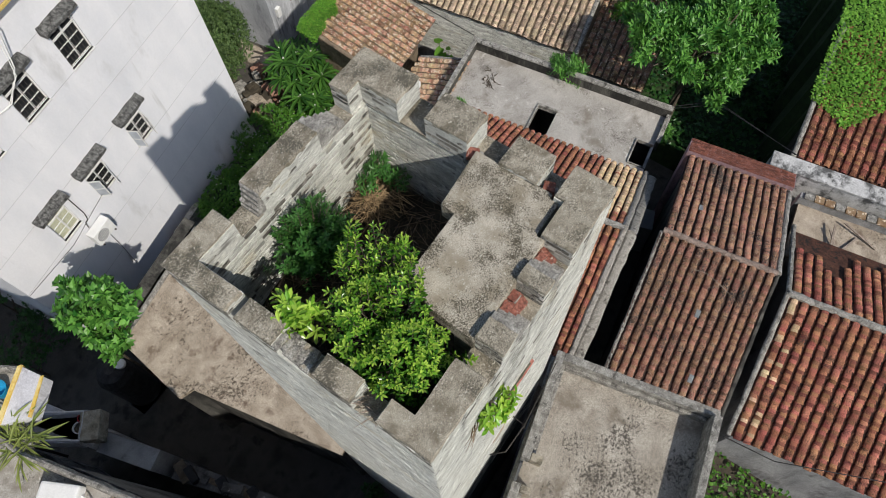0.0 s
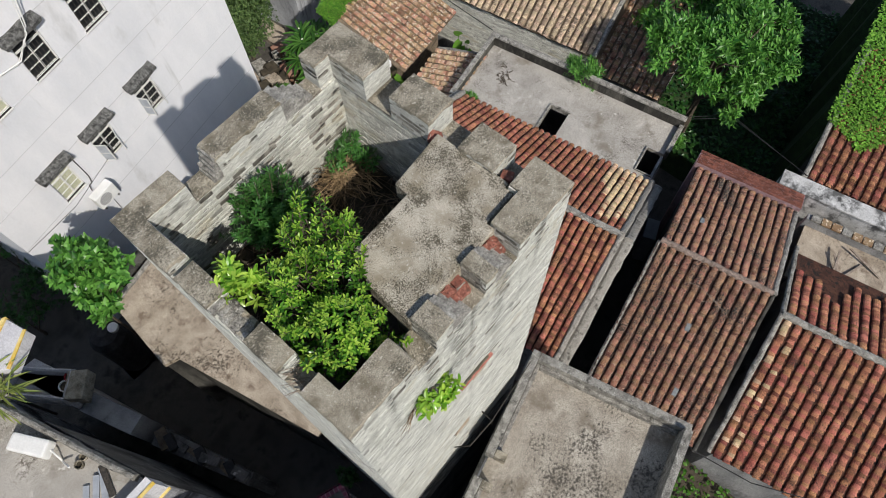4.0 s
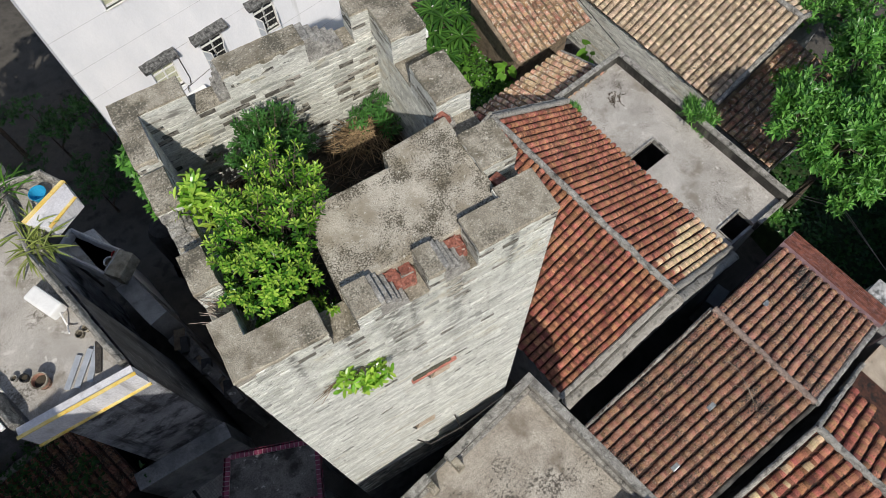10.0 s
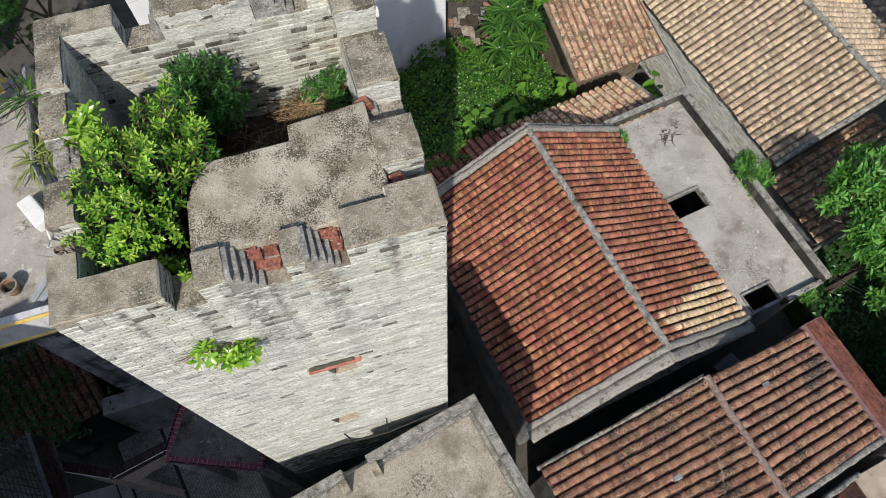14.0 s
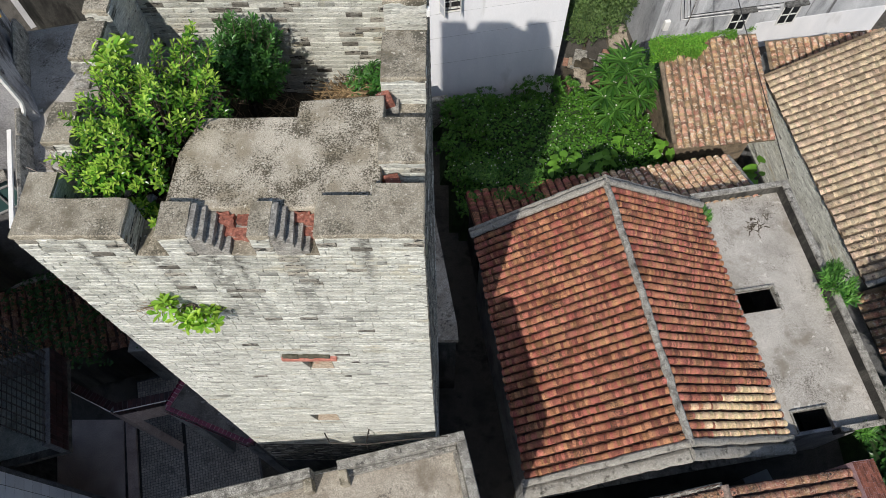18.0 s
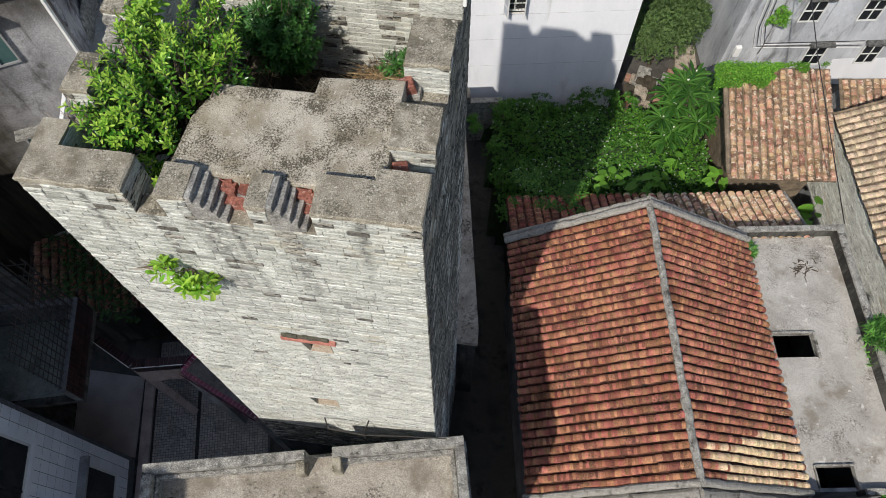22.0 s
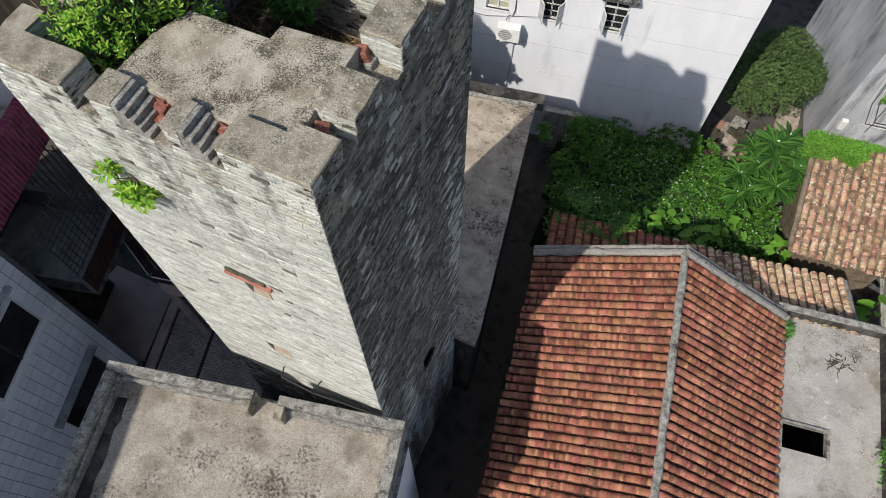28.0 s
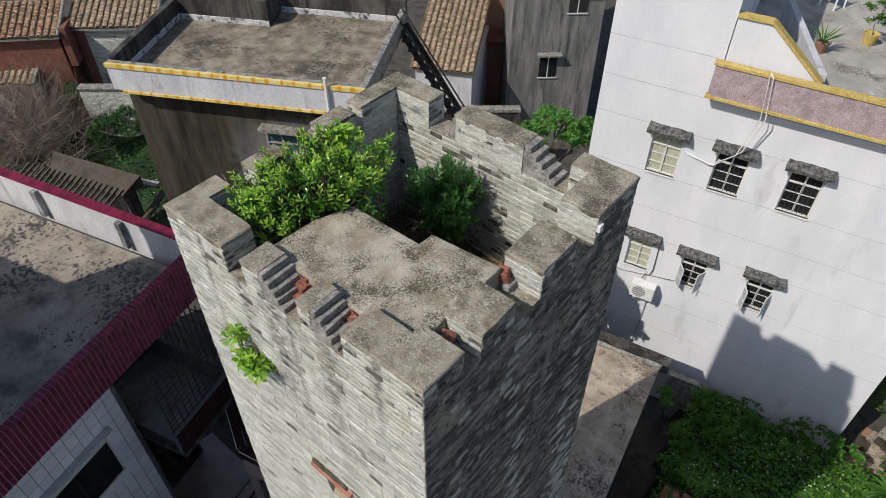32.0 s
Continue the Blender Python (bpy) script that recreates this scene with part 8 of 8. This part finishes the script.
plant("creeper", "green creeper hanging down the grey wall", (wx, wy, 1.9), [((wx, wy, 4.3), (0.4, 0.2, 0.7)), ((wx + 0.05, wy, 3.3), (0.3, 0.2, 0.6)), ((wx - 0.1, wy, 5.2), (0.5, 0.25, 0.6))], 420, 0.09, "ivy leaf", "creeper", per=7, seed=170, thick=0.015)
path = thing("garden_path", "bare concrete path beside the bush", "path")
part("slab", prism([(9.3, 14.2), (10.2, 14.3), (10.0, 17.0), (9.3, 17.0)], 0, 0.25), "sandy concrete", path)
rub = random.Random(88)
for k in range(40):
    x, y, s = rub.uniform(7.4, 9.3), rub.uniform(13.9, 15.3), rub.uniform(0.1, 0.28)
    part("stone", prism([(x - s, y - s * 0.7), (x + s * 0.8, y - s), (x + s, y + s * 0.6), (x - s * 0.6, y + s)], 0, rub.uniform(0.15, 0.7), bevel=0.04), ("sandy concrete", "old parapet", "terracotta", "earth")[k % 4], path)

# houses north-west, behind the tower
far_b = thing("tiled_house", "distant house with a tan tile roof", "house", pose(-12.6, 16.9, 0, 0, 0, 28))
part("wall", box(0.1, 2.5, 0.2, 7.0, 0, 4.6), "pale fascia", far_b)
tile_slope(far_b, (0, 0, 4.7), (1, 0, 0), (0, 6.5, 2.2), 2.6, 6.8, "tan", seed=141, row_step=0.26)
surface("streaked cement", (0.15, 0.15, 0.145), (0.30, 0.295, 0.285), scale=1.4, bump=0.35, stain=(0.09, 0.09, 0.088), stain_scale=1.7, stain_cut=0.55, stretch=(2.2, 2.2, 0.4), grit=0.5, streak=(0.07, 0.07, 0.068), streak_cut=0.55)
dark = thing("grey_house", "tall bare grey cement house with small windows", "house", pose(-10.6, 20.2, 0, 0, 0, 42))
part("wall", box(0.5, 4.25, 0, 6.0, 0, 15.5), "streaked cement", dark)
for x, z in ((1.82, 3.52), (2.78, 6.45), (1.2, 9.5)):
    w = part("window", box(x, x + 0.75, -0.03, 0.02, z, z + 0.95), "window dark", dark)
    part("window_frame", box(x - 0.06, x + 0.81, -0.05, -0.032, z - 0.06, z), "aluminium frame", w)
    part("window_frame", box(x - 0.06, x + 0.81, -0.05, -0.032, z + 0.95, z + 1.0), "aluminium frame", w)
    part("window_frame", box(x + 0.35, x + 0.39, -0.05, -0.032, z, z + 0.95), "aluminium frame", w)
    part("hood", box(x - 0.15, x + 0.9, -0.3, 0.0, z + 1.08, z + 1.15), "old parapet", w)
dw = thing("yard_wall", "black mouldy yard wall between the houses", "wall")
part("wall", beam((-11.6, 16.2, 1.7), (-8.4, 18.9, 1.7), 0.25, 3.4), "mould and shade wall", dw)
part("coping", beam((-11.6, 16.2, 3.45), (-8.4, 18.9, 3.45), 0.35, 0.12), "old parapet", dw)
bg = thing("brick_house", "pinkish brick house in a narrow lane", "house", pose(-13.2, 21.6, 0, 0, 0, 40))
part("wall", box(0, 2.0, 0, 6, 0, 12), "terracotta", bg)
part("awning", box(0.7, 1.65, -0.9, 0.0, 4.25, 4.31), "brick wall brown", bg, "rusty red metal awning")

# houses to the west
for k, (x, y, r, wd, l, mat, z) in enumerate(((-27.16, 9.69, 41.9, 3.9, 4.2, "tan", 4.5), (-31.0, 4.55, 46.7, 6.1, 2.3, "orange", 4.5), (-31.8, 3.79, 40.2, 5.57, 2.73, "tan", 2.5), (-23.8, 12.9, 41.9, 3.6, 4.2, "tan", 4.3))):
    h = thing("tiled_house", "distant village house with weathered tan roof tiles", "house", pose(x, y, 0, 0, 0, r), "distant houses")
    part("wall", box(0.1, wd - 0.1, 0.25, l, 0, z - 0.15), ("lime mortar", "brick wall brown", "grey plaster", "mould and shade wall")[k], h)
    tile_slope(h, (0, 0, z), (1, 0, 0), (0, l * 0.94, l * 0.34), wd, l, mat, seed=150 + k, row_step=0.30)
    part("eave", box(-0.05, wd + 0.05, 0.02, 0.14, z - 0.16, z - 0.03), "old parapet", h)
    part("verge", rounded_bar((wd + 0.04, 0, z), (wd + 0.04, l * 0.94, z + l * 0.34), 0.16, 0.1), "old parapet", h)
    if k == 0:
        brick_face(h, 0.55, 0.25, 1, 0, 3.2, 0.4, 4.3, 158)
        part("quoin", box(0.1, 0.55, 0.20, 0.30, 0, 4.3), "brick wall brown", h, "red brick corner")
    if k == 1:
        part("gable_wall", box(6.15, 6.45, 0.2, 1.2, 2.9, 4.75), "brick wall brown", h, "dull red plastered end wall")
        part("shed_wall", box(5.9, 8.2, 1.4, 1.6, 0, 3.6), "earth wall", h, "dark brown boarded wall of a lean-to")
        part("lean_board", beam((7.5, 0.9, 1.2), (7.1, 1.35, 3.2), 0.5, 0.05), "sandy concrete", h, "tan board leaning on the wall")
bw = thing("brick_wall", "old brick wall overgrown at the foot", "wall", pose(-24.6, 8.2, 0, 0, 0, 40))
part("wall", box(0.0, 3.6, 0.012, 0.3, 0, 3.0), "lime mortar", bw)
brick_face(bw, 0, 0, 1, 0, 3.6, 0.2, 2.9, 159)
part("coping", box(-0.05, 3.65, -0.06, 0.36, 3.002, 3.10, bevel=0.02), "old parapet", bw)
surface("dark boards", (0.06, 0.05, 0.038), (0.13, 0.11, 0.085), scale=3, bump=0.5, fine=50, stain=(0.035, 0.03, 0.025), stain_scale=3, stain_cut=0.53, grit=0.5)
low_shed = thing("shed", "low shed with a dark board roof and bare rafters", "shed", pose(-18.05, 3.30, 0, 0, 0, 18.2))
part("wall", box(0.2, 3.3, 0.70, 1.20, 0, 3.9), "mould and shade wall", low_shed)
part("roof_deck", prism([(0.35, 0.42), (3.55, 0.42), (3.75, 1.22), (0.0, 1.22)], 4.2, [4.30, 4.30, 4.64, 4.64]), "dark boards", low_shed)
for k in range(19):
    part("rafter", beam((-0.75 + k * 0.225, -0.12, 4.10), (-0.60 + k * 0.225, 0.60, 4.41), 0.07, 0.05), "dark boards", low_shed)
part("plank", beam((1.9, 2.0, 3.4), (3.4, 2.1, 3.5), 0.28, 0.06), "old parapet", low_shed, "weathered grey plank")
part("plank", beam((3.75, 1.9, 3.4), (3.65, 0.6, 2.9), 0.25, 0.06), "dark boards", low_shed)
# dark leaves added over the sunlit ground in place of deep shade
ground_cover("undergrowth", "dark leaf cover behind the shed, standing in for shade", (-25.5, -13.5, 4.2, 11.0, lambda x, y: y > 5.2 + 0.3 * (x + 17) and y < 11.0), lambda x, y: 0.7 + 0.5 * noise.noise((x * 0.7, y * 0.7, 9.0)), 2600, 0.16, "deep leaf", 87, "leaf litter")
plant("creeper", "leafy creeper over red rubble by the far houses", (-29.3, 9.5, 0), [((-29.3, 9.4, 1.5), (1.0, 0.9, 0.7)), ((-28.2, 10.1, 1.3), (0.9, 0.8, 0.6)), ((-30.4, 8.8, 1.7), (0.8, 0.8, 0.6))], 520, 0.15, "vine leaf", "creeper", per=7, seed=171)
for k, (x, y) in enumerate(((-28.9, 8.9), (-28.2, 9.3), (-28.6, 9.0))):
    whole("brick_heap", prism([(x - 0.5, y - 0.4), (x + 0.4, y - 0.5), (x + 0.55, y + 0.3), (x - 0.3, y + 0.5)], 0, 1.3 + 0.25 * k, bevel=0.12), "red brick", "heap of broken red brick", "brick heap", group="brick heaps")
rnd = random.Random(77)
bm = bmesh.new()
for k in range(1500):
    a, r = rnd.uniform(0, 6.283), math.sqrt(rnd.random())
    foot = Vector((-26.2 + rnd.gauss(0, 1.4), 5.5 + rnd.gauss(0, 1.1), rnd.uniform(0.0, 2.0)))
    out = Vector((math.cos(a), math.sin(a), rnd.uniform(0.35, 1.3))).normalized()
    l = rnd.uniform(1.2, 2.9)
    p1 = foot + out * l * 0.5 + rand_dir(rnd) * 0.15
    p2 = foot + out * l + rand_dir(rnd) * 0.3 + Vector((0, 0, -0.15))
    tube([foot, p1, p2], [0.016, 0.011, 0.005], bm, 3)
    for q in range(2):
        tube([p1.lerp(p2, rnd.random()), p2 + rand_dir(rnd) * 0.55], [0.009, 0.004], bm, 3)
whole("dry_thicket", bm, "dry branch", "thicket of bare grey-brown branches", "thicket", "stuff")
for k, (x, y) in enumerate(((-24.1, 8.9), (-22.7, 9.1), (-25.6, 8.8), (-26.6, 8.4), (-23.3, 8.2))):
    plant("bush", "dark green bush at the edge of the bare thicket", (x, y, 0), [((x, y, 1.5), (0.9, 0.8, 0.8))], 130, 0.14, "deep leaf", per=7, seed=160 + k, group="thicket bushes")

# cables
for pts, r in (([(13.4, 1.5, 3.7), (14.2, 0.3, 4.0), (13.3, -2.3, 4.5)], 0.012), ([(13.35, 1.4, 3.75), (14.0, 0.2, 4.15), (13.25, -2.5, 4.55)], 0.010),
               ([(12.6, 7.9, 3.6), (11.6, 12.0, 5.2), (11.0, 15.2, 6.4)], 0.014),
               ([(3.9, -3.2, 8.3), (5.2, -5.0, 5.0), (6.5, -8.0, 5.2)], 0.012)):
    whole("cable", tube(pts, r, sides=5), "black rubber", "thin black overhead cable between the houses", "cable", group="overhead cables")
whole("wire", tube([(1.95, -0.24, 8.84), (2.6, -0.18, 8.9), (3.2, -0.12, 8.85)], 0.008), "iron bar", "wire from the tower bracket to the roof", "wire")
crate = thing("crate", "pale plastic crate dumped in the dark gap", "crate", pose(11.0, 0.25, 0, 0, 0, 20))
part("body", box(-0.35, 0.35, -0.2, 0.2, 0, 1.6, bevel=0.02), "grey plastic", crate)
